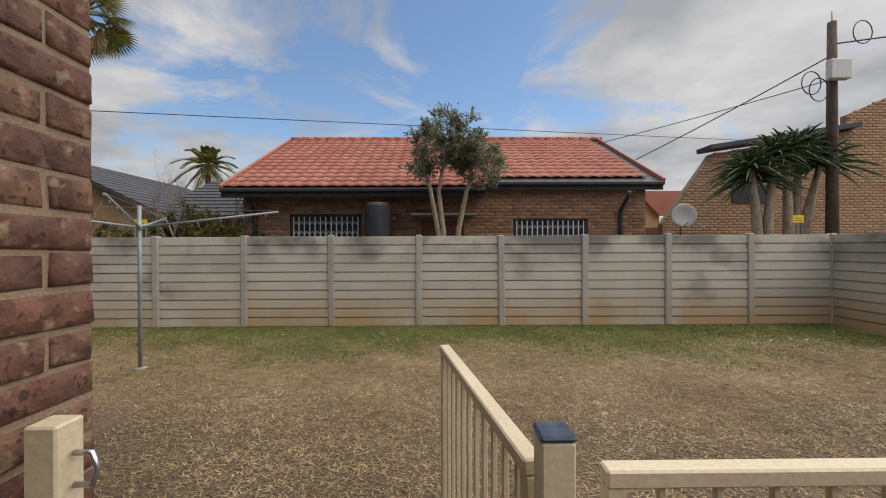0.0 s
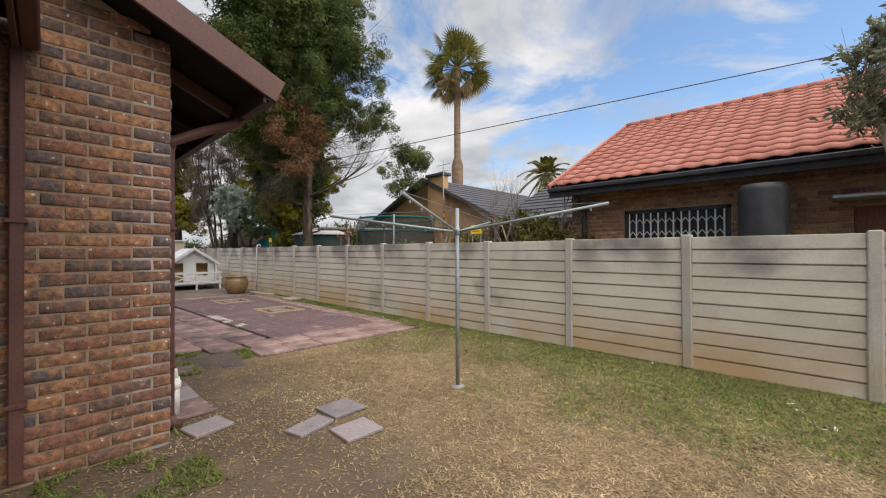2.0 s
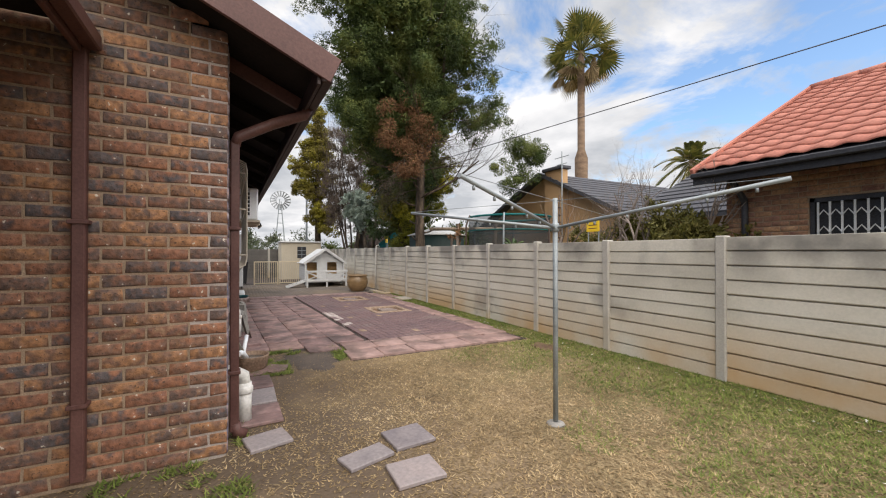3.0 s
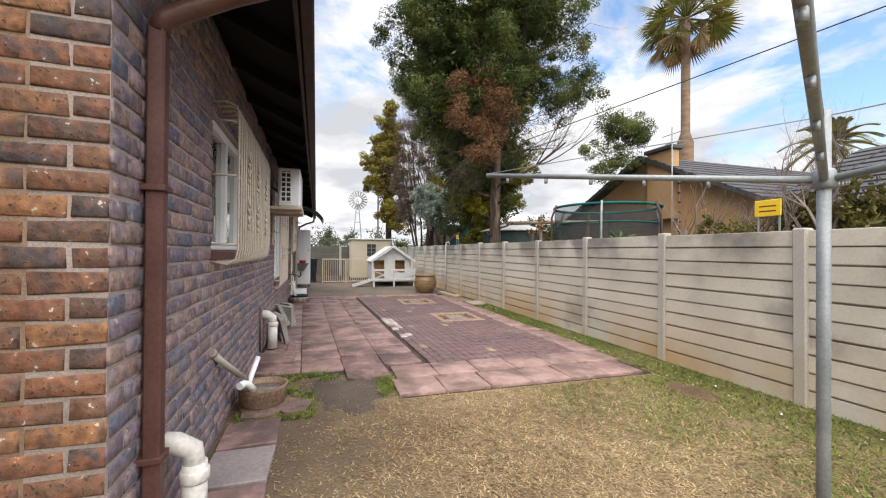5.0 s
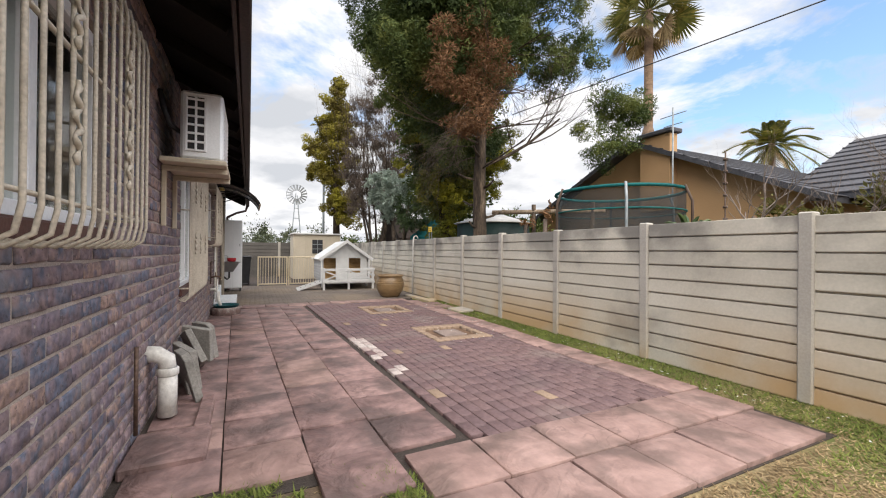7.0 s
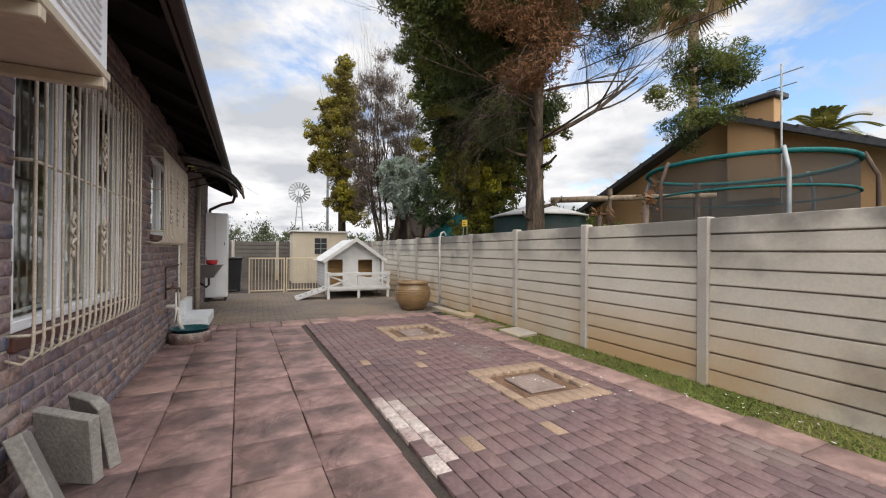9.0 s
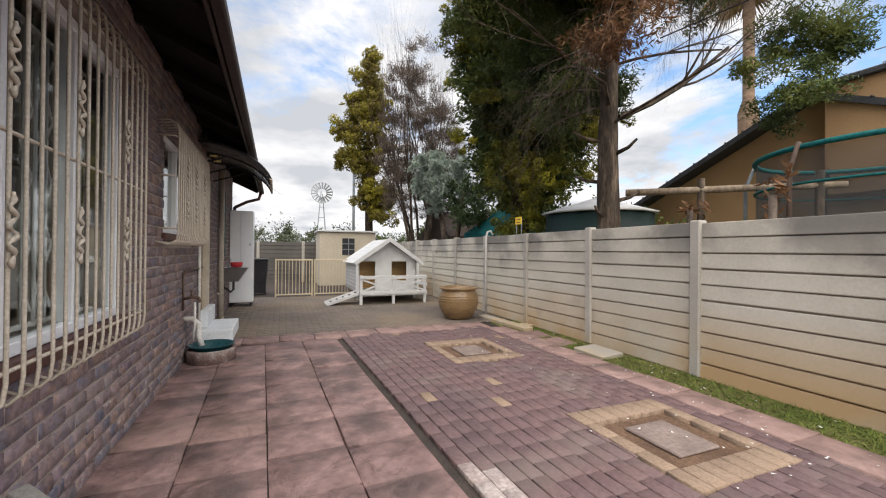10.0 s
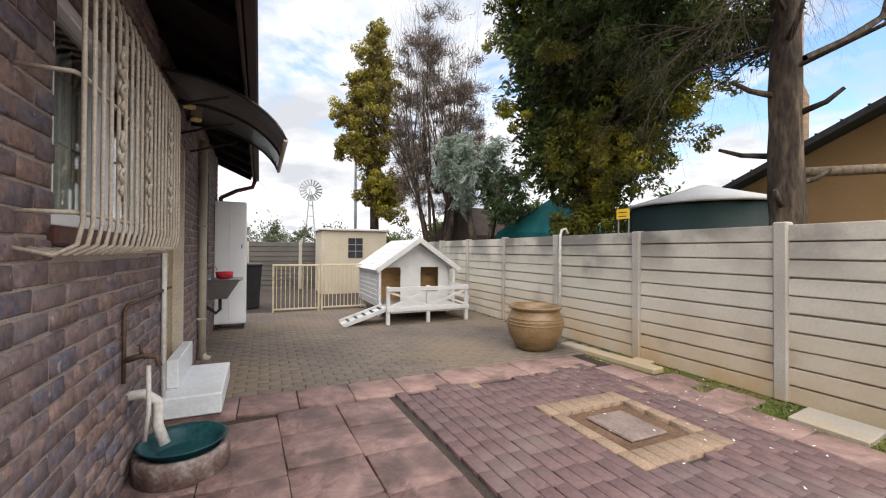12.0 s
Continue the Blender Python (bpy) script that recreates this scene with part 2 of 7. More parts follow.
M_pvc = mat("white drain pipe", [(0.52, 0.50, 0.46), (0.68, 0.67, 0.64)], scale=6, fine=40, rough=0.5, fine_amt=0.15)
M_pot = mat("glazed brown pot", [(0.14, 0.088, 0.040), (0.24, 0.155, 0.075)], scale=5, fine=30, rough=0.35, spec=0.5, bump=0.3, stretch=(1, 1, 3), fine_amt=0.25)
M_bowl = mat("terracotta bowl", [(0.17, 0.11, 0.075), (0.29, 0.20, 0.14)], scale=6, fine=40, rough=0.85, bump=0.6)
M_water = mat("murky grey water", [(0.13, 0.13, 0.12), (0.20, 0.20, 0.185)], scale=6, fine=20, rough=0.12, bump=0.05, spec=0.5)
M_ptimber = mat("raw timber", [(0.40, 0.25, 0.11), (0.55, 0.36, 0.17)], scale=4, fine=40, rough=0.8, stretch=(1, 1, 6))
M_teal = mat("teal fabric", [(0.006, 0.10, 0.105), (0.012, 0.16, 0.155)], scale=3, fine=40, rough=0.8, leaf=0.2)
M_net = mat("black netting", [(0.035, 0.04, 0.042), (0.06, 0.066, 0.07)], scale=4, fine=50, rough=0.9)
M_green = mat("dark green sheet", [(0.005, 0.014, 0.013), (0.008, 0.024, 0.021)], scale=2, fine=40, rough=0.6)
M_pale = mat("pale roof sheet", [(0.50, 0.50, 0.50), (0.62, 0.62, 0.61)], scale=2, fine=30, rough=0.6, bump=0.1, fine_amt=0.06)
M_yellow = mat("yellow sign", [(0.72, 0.47, 0.02), (0.80, 0.55, 0.04)], scale=4, fine=30, rough=0.5, fine_amt=0.05)
M_bark = mat("tree bark", [(0.0172, 0.0125, 0.0088), (0.0546, 0.039, 0.0264), (0.1326, 0.0975, 0.068)], scale=9, fine=34, bump=1.0, stretch=(1, 1, 0.25), fine_amt=0.5)
M_palebark = mat("pale bark", [(0.24, 0.18, 0.12), (0.38, 0.30, 0.22)], scale=6, fine=30, bump=0.6, stretch=(1, 1, 0.4))
M_drybark = mat("pale grey twigs", [(0.13, 0.10, 0.085), (0.24, 0.195, 0.165)], scale=4, fine=30, bump=0.3)
M_twig = mat("bare twigs", [(0.070, 0.052, 0.042), (0.155, 0.118, 0.092)], scale=4, fine=30, bump=0.3)
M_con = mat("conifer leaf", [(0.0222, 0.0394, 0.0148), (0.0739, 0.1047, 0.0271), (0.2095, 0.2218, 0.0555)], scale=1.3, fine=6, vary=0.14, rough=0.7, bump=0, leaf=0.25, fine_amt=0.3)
M_far = mat("far foliage", [(0.020, 0.030, 0.016), (0.055, 0.068, 0.034), (0.10, 0.105, 0.062)], scale=0.5, fine=4, vary=0.2, rough=0.8, bump=0)
# ramp's dark end stands for shade between the lit olive tufts
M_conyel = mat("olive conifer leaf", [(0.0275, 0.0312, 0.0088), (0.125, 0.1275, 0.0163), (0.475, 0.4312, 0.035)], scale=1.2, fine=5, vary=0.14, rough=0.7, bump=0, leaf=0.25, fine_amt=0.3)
M_gold = mat("golden cypress leaf", [(0.0562, 0.0351, 0.0144), (0.1725, 0.1443, 0.0198), (0.375, 0.3354, 0.027)], scale=1.3, fine=5, vary=0.12, rough=0.7, bump=0, leaf=0.25, fine_amt=0.3)
M_dead = mat("dead brown leaf", [(0.114, 0.0576, 0.0264), (0.24, 0.126, 0.06)], scale=1, fine=6, vary=0.5, rough=0.8, bump=0, leaf=0.2)
M_silver = mat("silver-green leaf", [(0.20, 0.25, 0.20), (0.40, 0.46, 0.38)], scale=2.5, fine=6, vary=0.25, rough=0.6, bump=0, leaf=0.2)
M_leaf = mat("broad leaf", [(0.055, 0.068, 0.034), (0.17, 0.18, 0.11), (0.42, 0.41, 0.30)], scale=1.5, fine=6, vary=0.5, rough=0.5, bump=0, leaf=0.25)
M_palm = mat("palm frond", [(0.035, 0.050, 0.012), (0.11, 0.115, 0.025), (0.30, 0.23, 0.060)], scale=0.5, fine=4, vary=0.5, rough=0.5, bump=0, leaf=0.25)
M_aloe = mat("aloe leaf", [(0.030, 0.055, 0.018), (0.075, 0.11, 0.036)], scale=2, fine=8, vary=0.5, rough=0.45, bump=0, leaf=0.1)
M_hedge = mat("hedge leaf", [(0.05, 0.055, 0.012), (0.12, 0.11, 0.025), (0.17, 0.14, 0.045)], scale=1.2, fine=6, vary=0.5, rough=0.7, bump=0, leaf=0.25)
M_dry = mat("dry grass", [(0.0888, 0.0571, 0.0314), (0.2196, 0.1528, 0.0798), (0.355, 0.2612, 0.1391), (0.5419, 0.4337, 0.2843)], scale=1.0, fine=9, vary=0.6, rough=0.9, bump=0, leaf=0.15)
M_grass = mat("green grass", [(0.0621, 0.0931, 0.0166), (0.1293, 0.1656, 0.0331), (0.2587, 0.2484, 0.0776)], scale=1.0, fine=9, vary=0.5, rough=0.8, bump=0, leaf=0.2)
M_dirt = mat("bare soil", [(0.085, 0.050, 0.032), (0.15, 0.090, 0.056)], scale=4, fine=60, bump=0.9)
M_stainless = mat("stainless steel", [(0.42, 0.43, 0.45), (0.55, 0.56, 0.58)], scale=4, fine=80, rough=0.3, metal=0.9, bump=0.05, fine_amt=0.08)
M_red = mat("red plastic", [(0.42, 0.02, 0.03), (0.50, 0.03, 0.04)], scale=4, fine=40, rough=0.4)
M_door = mat("beige door", [(0.34, 0.27, 0.17), (0.42, 0.34, 0.22)], scale=2, fine=50, rough=0.6)
M_wood_dark = mat("reddish timber door", [(0.09, 0.028, 0.018), (0.15, 0.05, 0.03)], scale=3, fine=40, rough=0.5, stretch=(1, 1, 0.2))
M_bluecap = mat("dark blue cap", [(0.03, 0.045, 0.075), (0.05, 0.07, 0.11)], scale=5, fine=40, rough=0.5)
M_polewood = mat("tarred pole", [(0.055, 0.036, 0.027), (0.11, 0.075, 0.058)], scale=3, fine=30, stretch=(1, 1, 0.2))
M_copper = mat("old copper pipe", [(0.085, 0.055, 0.042), (0.14, 0.09, 0.065)], scale=6, fine=40, rough=0.6, metal=0.3)
M_room = mat("dim room wall", [(0.19, 0.21, 0.195), (0.26, 0.28, 0.26)], scale=1, fine=20)
M_curtain = mat("white net curtain", [(0.58, 0.60, 0.58), (0.70, 0.72, 0.70)], scale=3, fine=90, leaf=0.3, bump=0.05, fine_amt=0.1)
M_offcut = mat("grey broken concrete", [(0.19, 0.18, 0.165), (0.31, 0.295, 0.27)], scale=5, fine=50, vary=0.3, bump=0.5, fine_amt=0.2)
M_step = mat("white painted step", [(0.62, 0.65, 0.68), (0.76, 0.79, 0.82)], scale=4, fine=30, rough=0.5, bump=0.2, fine_amt=0.08)
M_thatch = mat("dark brown thatch", [(0.030, 0.020, 0.015), (0.060, 0.040, 0.030)], scale=3, fine=30, bump=0.8)
M_petal = mat("white petals", [(0.62, 0.62, 0.58), (0.75, 0.75, 0.70)], scale=4, fine=40, bump=0)
M_lamp = mat("lamp lens", [(0.75, 0.6, 0.2), (0.8, 0.65, 0.25)], scale=4, fine=40, rough=0.3)

M_glass = bpy.data.materials.new("window glass")
M_glass.use_nodes = True
gb = M_glass.node_tree.nodes["Principled BSDF"]
gb.inputs["Base Color"].default_value, gb.inputs["Roughness"].default_value = (0.82, 0.88, 0.87, 1), 0.03
gb.inputs["Transmission Weight"].default_value, gb.inputs["IOR"].default_value = 1.0, 1.5
M_poly = bpy.data.materials.new("smoky polycarbonate")
M_poly.use_nodes = True
gb = M_poly.node_tree.nodes["Principled BSDF"]
gb.inputs["Base Color"].default_value, gb.inputs["Roughness"].default_value = (0.25, 0.25, 0.26, 1), 0.25
gb.inputs["Transmission Weight"].default_value = 0.55

# lawn: dry straw, bare soil by the house, greener along the fence
M_ground = mat("lawn ground", [(0.1331, 0.0909, 0.0532), (0.2201, 0.1563, 0.0878), (0.3175, 0.2323, 0.1305)], scale=1.4, fine=45, bump=0.9, fine_amt=0.45)
stain(M_ground, (0.075, 0.105, 0.020), 3.9, 6.4, axis=1, amount=0.85, scale=0.9, lo=0.36, hi=0.58)
stain(M_ground, (0.092, 0.066, 0.046), 4.2, 3.0, axis=1, amount=0.9, scale=1.1, lo=0.20, hi=0.46)


# ---- mesh helpers ----
def thing(name, label="", category="", group="", kind="", m=None):
    ob = new(name)
    ob.empty_display_size = 0.1
    if m is not None:
        ob.matrix_world = m
    return tagged(ob, label, category, group, kind)


def part(name, bm, material, parent=None, label=""):
    """Links a bmesh or mesh as one mesh object, under its thing or part."""
    if isinstance(bm, bmesh.types.BMesh):
        me = bpy.data.meshes.new(name)
        bm.to_mesh(me)
        bm.free()
    else:
        me = bm
    if material is not None and not me.materials:
        me.materials.append(material)
    ob = new(name, me)
    ob.parent = parent
    return tagged(ob, label)


def top(name, bm, material, label, category, kind="", group="", m=None):
    ob = part(name, bm, material)
    if m is not None:
        ob.matrix_world = m
    return tagged(ob, label, category, group, kind)


def box(lo, hi, bevel=0.004, bm=None):
    bm = bm or bmesh.new()
    c = [(a + b) / 2 for a, b in zip(lo, hi)]
    s = [abs(b - a) for a, b in zip(lo, hi)]
    r = bmesh.ops.create_cube(bm, size=1, matrix=Matrix.LocRotScale(c, None, s))
    if bevel:
        es = {e for v in r["verts"] for e in v.link_edges}
        bmesh.ops.bevel(bm, geom=list(es), offset=min(bevel, min(s) * 0.45), segments=1, affect="EDGES")
    return bm


def quick(name, verts, faces):
    me = bpy.data.meshes.new(name)
    verts, faces = np.asarray(verts, dtype=np.float32), np.asarray(faces, dtype=np.int32)
    n, k = faces.shape
    me.vertices.add(len(verts)); me.vertices.foreach_set("co", verts.ravel())
    me.loops.add(n * k); me.loops.foreach_set("vertex_index", faces.ravel())
    me.polygons.add(n); me.polygons.foreach_set("loop_start", np.arange(0, n * k, k, dtype=np.int32))
    me.update(calc_edges=True)
    me.validate()
    return me


def tube(pts, r, sides=8, bm=None, caps=True):
    """A tapered tube along pts; r is one radius or one for each point."""
    bm = bm or bmesh.new()
    pts = [Vector(p) for p in pts]
    rs = [r] * len(pts) if isinstance(r, (int, float)) else r
    rings, ref = [], None
    for i, p in enumerate(pts):
        d = (pts[min(i + 1, len(pts) - 1)] - pts[max(i - 1, 0)]).normalized()
        if ref is None:
            ref = d.orthogonal().normalized()
        ref = (ref - d * ref.dot(d)).normalized()
        side = d.cross(ref)
        rings.append([bm.verts.new(p + rs[i] * (math.cos(6.28319 * k / sides) * ref + math.sin(6.28319 * k / sides) * side)) for k in range(sides)])
    for a, b in zip(rings, rings[1:]):
        for k in range(sides):
            f = bm.faces.new((a[k], a[(k + 1) % sides], b[(k + 1) % sides], b[k]))
            f.smooth = sides > 5
    if caps:
        bm.faces.new(rings[0][::-1]); bm.faces.new(rings[-1])
    return bm


def lathe(profile, n=28, bm=None, centre=(0, 0, 0)):
    bm = bm or bmesh.new()
    rings = [[bm.verts.new((centre[0] + r * math.cos(6.28319 * k / n), centre[1] + r * math.sin(6.28319 * k / n), centre[2] + z)) for k in range(n)] for r, z in profile]
    for a, b in zip(rings, rings[1:]):
        for k in range(n):
            f = bm.faces.new((a[k], a[(k + 1) % n], b[(k + 1) % n], b[k])); f.smooth = True
    bm.faces.new(rings[0][::-1]); bm.faces.new(rings[-1])
    return bm


def prism(poly, y0, y1, bm=None):
    """Extrudes a polygon in x and z from y0 to y1."""
    bm = bm or bmesh.new()
    a = [bm.verts.new((x, y0, z)) for x, z in poly]
    b = [bm.verts.new((x, y1, z)) for x, z in poly]
    bm.faces.new(a); bm.faces.new(b[::-1])
    for i in range(len(poly)):
        j = (i + 1) % len(poly)
        bm.faces.new((a[j], a[i], b[i], b[j]))
    bmesh.ops.recalc_face_normals(bm, faces=bm.faces)
    return bm


def cells(x0, x1, z0, z1, holes):
    """Rectangles that fill a wall round its holes."""
    xs = sorted({x0, x1, *[v for h in holes for v in h[:2] if x0 < v < x1]})
    out = []
    for a, b in zip(xs, xs[1:]):
        cut = sorted((h[2], h[3]) for h in holes if h[0] < (a + b) / 2 < h[1])
        z = z0
        for lo, hi in cut:
            if lo > z:
                out.append((a, b, z, lo))
            z = max(z, hi)
        if z < z1:
            out.append((a, b, z, z1))
    return out


PIECE = {}


def brick_mesh(l, h, d, material, c=0.006, kind=0):
    """A brick whose face looks along +y, chamfered, with worn corners in one of several kinds."""
    key = (round(l, 3), h, d, material.name, kind)
    if key not in PIECE:
        PIECE[key] = quick("brick", *brick_arrays(key[0], h, d, c, random.Random(kind)))
        PIECE[key].materials.append(material)
    return PIECE[key]


BRICK_FACES = np.array([(0, 1, 5, 4), (1, 2, 6, 5), (2, 3, 7, 6), (3, 0, 4, 7), (4, 5, 9, 8), (5, 6, 10, 9), (6, 7, 11, 10), (7, 4, 8, 11), (8, 9, 10, 11)])


def brick_arrays(l, h, d, c=0.004, worn=None):
    a, b = l / 2, h / 2
    ring = lambda x, z, y: [(x, y, -z), (-x, y, -z), (-x, y, z), (x, y, z)]
    v = np.array(ring(a, b, -0.004) + ring(a, b, d - c) + ring(a - c, b - c, d))
    if worn:
        for i in range(4):
            dx, dz = worn.uniform(-0.004, 0.003), worn.uniform(-0.0045, 0.0035)
            for r in (0, 4, 8):
                v[r + i, 0] += dx; v[r + i, 2] += dz
            v[8 + i, 0] += worn.uniform(-0.003, 0.003); v[8 + i, 2] += worn.uniform(-0.003, 0.003); v[8 + i, 1] += worn.uniform(-0.003, 0.002)
    return v, BRICK_FACES


def bricks(wall, x0, x1, z0, z1, holes, material, near=None, limit=300, ceiling=None, L=0.218, H=0.071, J=0.0142, d=0.008, name="brick"):
    """Lays stretcher courses on a wall's outer face: those within near are parts, the rest one joined part."""
    rng = random.Random(5)
    made, V, F, n0 = 0, [], [], 0
    k, z = 0, z0
    while z + H <= z1 + 0.03:
        x = x0 - (0.5 * (L + J) if k % 2 else 0)
        while x < x1:
            spans = [(max(x, x0), min(x + L, x1))]
            for h in holes:
                if h[2] < z + H * 0.6 and h[3] > z + H * 0.4:
                    spans = [s for a, b in spans for s in ((a, min(b, h[0] - 0.004)), (max(a, h[1] + 0.004), b)) if s[1] - s[0] > 0.025]
            for a, b in spans:
                if b - a < 0.025 or (ceiling and z + H > ceiling((a + b) / 2) + 0.03):
                    continue
                dd = d + rng.uniform(-0.003, 0.004)
                mid = ((a + b) / 2, z + H / 2 + rng.uniform(-0.002, 0.002))
                if near and made < limit and near[0] <= mid[0] <= near[1] and near[2] <= mid[1] <= near[3]:
                    ob = part(name, brick_mesh(b - a, H, d, material, kind=rng.randrange(7)), None, wall)
                    ob.location = (mid[0], dd - d, mid[1])
                    made += 1
                else:
                    v, f = brick_arrays(b - a, H, dd, 0.006, rng)
                    V.append(v + (mid[0], 0, mid[1])); F.append(f + n0); n0 += 12
            x += L + J
        z += H + J
        k += 1
    if V:
        me = quick("brickwork", np.concatenate(V), np.concatenate(F))
        tagged(part("brickwork", me, material, wall), kind="stuff")


def wall(name, m, x0, x1, z0, z1, holes, material, label, thick=0.22):
    bm = bmesh.new()
    for a, b, lo, hi in cells(x0, x1, z0, z1, holes):
        box((a, -thick, lo), (b, 0, hi), 0, bm)
    return top(name, bm, material, label, "wall", "structure", m=m)


def riven(m, scale, dark, depth=1.0, height=0.055):
    """Split-stone relief with thin dark cracks."""
    N, L = m.node_tree.nodes, m.node_tree.links.new
    b = N["Principled BSDF"]
    src, nrm = b.inputs["Base Color"].links[0].from_socket, b.inputs["Normal"].links[0].from_socket
    geo = N.new("ShaderNodeNewGeometry")
    n = N.new("ShaderNodeTexNoise")
    for k, v in (("Scale", scale), ("Detail", 5.0), ("Roughness", 0.5), ("Distortion", 0.6)):
        n.inputs[k].default_value = v
    L(geo.outputs["Position"], n.inputs["Vector"])
    sub = N.new("ShaderNodeMath"); sub.operation = "SUBTRACT"; sub.inputs[1].default_value = 0.5; L(n.outputs[0], sub.inputs[0])
    ab = N.new("ShaderNodeMath"); ab.operation = "ABSOLUTE"; L(sub.outputs[0], ab.inputs[0])
    r = N.new("ShaderNodeMapRange"); r.inputs[1].default_value, r.inputs[2].default_value = 0.002, 0.022
    r.inputs[3].default_value, r.inputs[4].default_value = 1.0, 0.0
    L(ab.outputs[0], r.inputs[0])
    g = N.new("ShaderNodeTexNoise"); g.inputs["Scale"].default_value = 2.1; L(geo.outputs["Position"], g.inputs["Vector"])
    gr = N.new("ShaderNodeMapRange"); gr.inputs[1].default_value, gr.inputs[2].default_value = 0.47, 0.60; L(g.outputs[0], gr.inputs[0])
    k = N.new("ShaderNodeMath"); k.operation = "MULTIPLY"; L(r.outputs[0], k.inputs[0]); L(gr.outputs[0], k.inputs[1])
    k2 = N.new("ShaderNodeMath"); k2.operation = "MULTIPLY"; k2.inputs[1].default_value = 0.35; L(k.outputs[0], k2.inputs[0])
    mx = N.new("ShaderNodeMixRGB"); mx.inputs[2].default_value = (*dark, 1)
    L(k2.outputs[0], mx.inputs[0]); L(src, mx.inputs[1]); L(mx.outputs[0], b.inputs["Base Color"])
    bp = N.new("ShaderNodeBump"); bp.inputs["Strength"].default_value, bp.inputs["Distance"].default_value = depth, height
    L(n.outputs[0], bp.inputs["Height"]); L(nrm, bp.inputs["Normal"]); L(bp.outputs[0], b.inputs["Normal"])


riven(M_slab, 4.0, (0.05, 0.032, 0.030))
riven(M_slab_pink, 3.4, (0.08, 0.05, 0.045))
stain(M_brick_pier, (0.04, 0.022, 0.018), -2.0, -1.0, amount=0.85, scale=48, lo=0.585, hi=0.64)
stain(M_brick, (0.045, 0.028, 0.022), -2.0, -1.0, amount=0.8, scale=60, lo=0.60, hi=0.66)
stain(M_brick_side, (0.05, 0.038, 0.038), -2.0, -1.0, amount=0.6, scale=45, lo=0.60, hi=0.67)
stain(M_brick_side, (0.17, 0.115, 0.085), -7.5, -11.5, axis=0, amount=0.42, scale=9, lo=0.36, hi=0.56)
stain(M_brick_side, (0.30, 0.265, 0.25), -2.0, -1.0, amount=0.55, scale=3.2, lo=0.53, hi=0.74)
stain(M_brick_side, (0.38, 0.35, 0.32), -2.0, -1.0, amount=0.75, scale=16, lo=0.66, hi=0.72)
stain(M_slab, (0.075, 0.056, 0.053), -1.0, 0.0, amount=0.75, scale=2.6, lo=0.46, hi=0.64)
stain(M_slab_pink, (0.10, 0.072, 0.062), -1.0, 0.0, amount=0.6, scale=3.1, lo=0.48, hi=0.64)
stain(M_paver, (0.19, 0.155, 0.14), -1.0, 0.0, amount=0.5, scale=1.7, lo=0.52, hi=0.70)
stain(M_paver_g, (0.20, 0.155, 0.11), -1.0, 0.0, amount=0.7, scale=0.7, lo=0.46, hi=0.64)
stain(M_brick, (0.55, 0.50, 0.42), -2.0, -1.0, amount=0.9, scale=30, lo=0.675, hi=0.70)
stain(M_brick_pier, (0.30, 0.235, 0.15), -2.0, -1.0, amount=0.7, scale=22, lo=0.58, hi=0.68)
M_tub = mat("dark teal plastic", [(0.008, 0.045, 0.055), (0.014, 0.07, 0.08)], scale=4, fine=40, rough=0.4, bump=0.05)
M_palmtrunk = mat("palm trunk", [(0.13, 0.085, 0.055), (0.26, 0.175, 0.115)], scale=2, fine=14, bump=0.8, stretch=(1, 1, 3))

nb = M_net.node_tree.nodes["Principled BSDF"]
nb.inputs["Alpha"].default_value = 0.32
M_ring = mat("painted concrete ring", [(0.10, 0.065, 0.058), (0.16, 0.11, 0.10), (0.30, 0.27, 0.25)], scale=9, fine=40, bump=0.4)
M_damp = mat("damp dark soil", [(0.062, 0.050, 0.042), (0.098, 0.075, 0.060)], scale=3, fine=70, bump=0.5)

# ---- ground and paving ----
bm = bmesh.new()
for v in ((-400, -400), (400, -400), (400, 400), (-400, 400)):
    bm.verts.new((*v, 0))
bm.faces.new(bm.verts)
top("ground", bm, M_ground, "patchy dry lawn with green strip by the fence", "ground", "structure")

# sand beds under the paving
top("paving_bed", box((-7.0, 3.62, -0.05), (-6.12, 6.5, 0.006), 0, box((-14.75, 1.9, -0.05), (-7.0, 6.52, 0.006), 0)), M_sand, "dark sandy bed between the paving", "ground", "structure")
top("driveway_bed", box((-25, 1.5, -0.05), (-14.6, 7.0, 0.012), 0), M_sand, "dusty sand between driveway pavers", "ground", "structure")


def laid(parent, x, y, lx, ly, z, material, name, rz=0.0, h=0.03, tilt=0.0):
    """One slab or paver lying on the ground with its top at z."""
    key = ("flat", round(lx, 2), round(ly, 2), h, material.name)
    if key not in PIECE:
        v, f = brick_arrays(lx, ly, h, 0.0025)
        PIECE[key] = quick(name, v[:, [0, 2, 1]] * (1, 1, 1), f[:, ::-1])
        PIECE[key].materials.append(material)
    ob = part(name, PIECE[key], None, parent)
    ob.matrix_basis = pose(x, y, z - h, tilt, -tilt * 0.7, rz)
    return ob


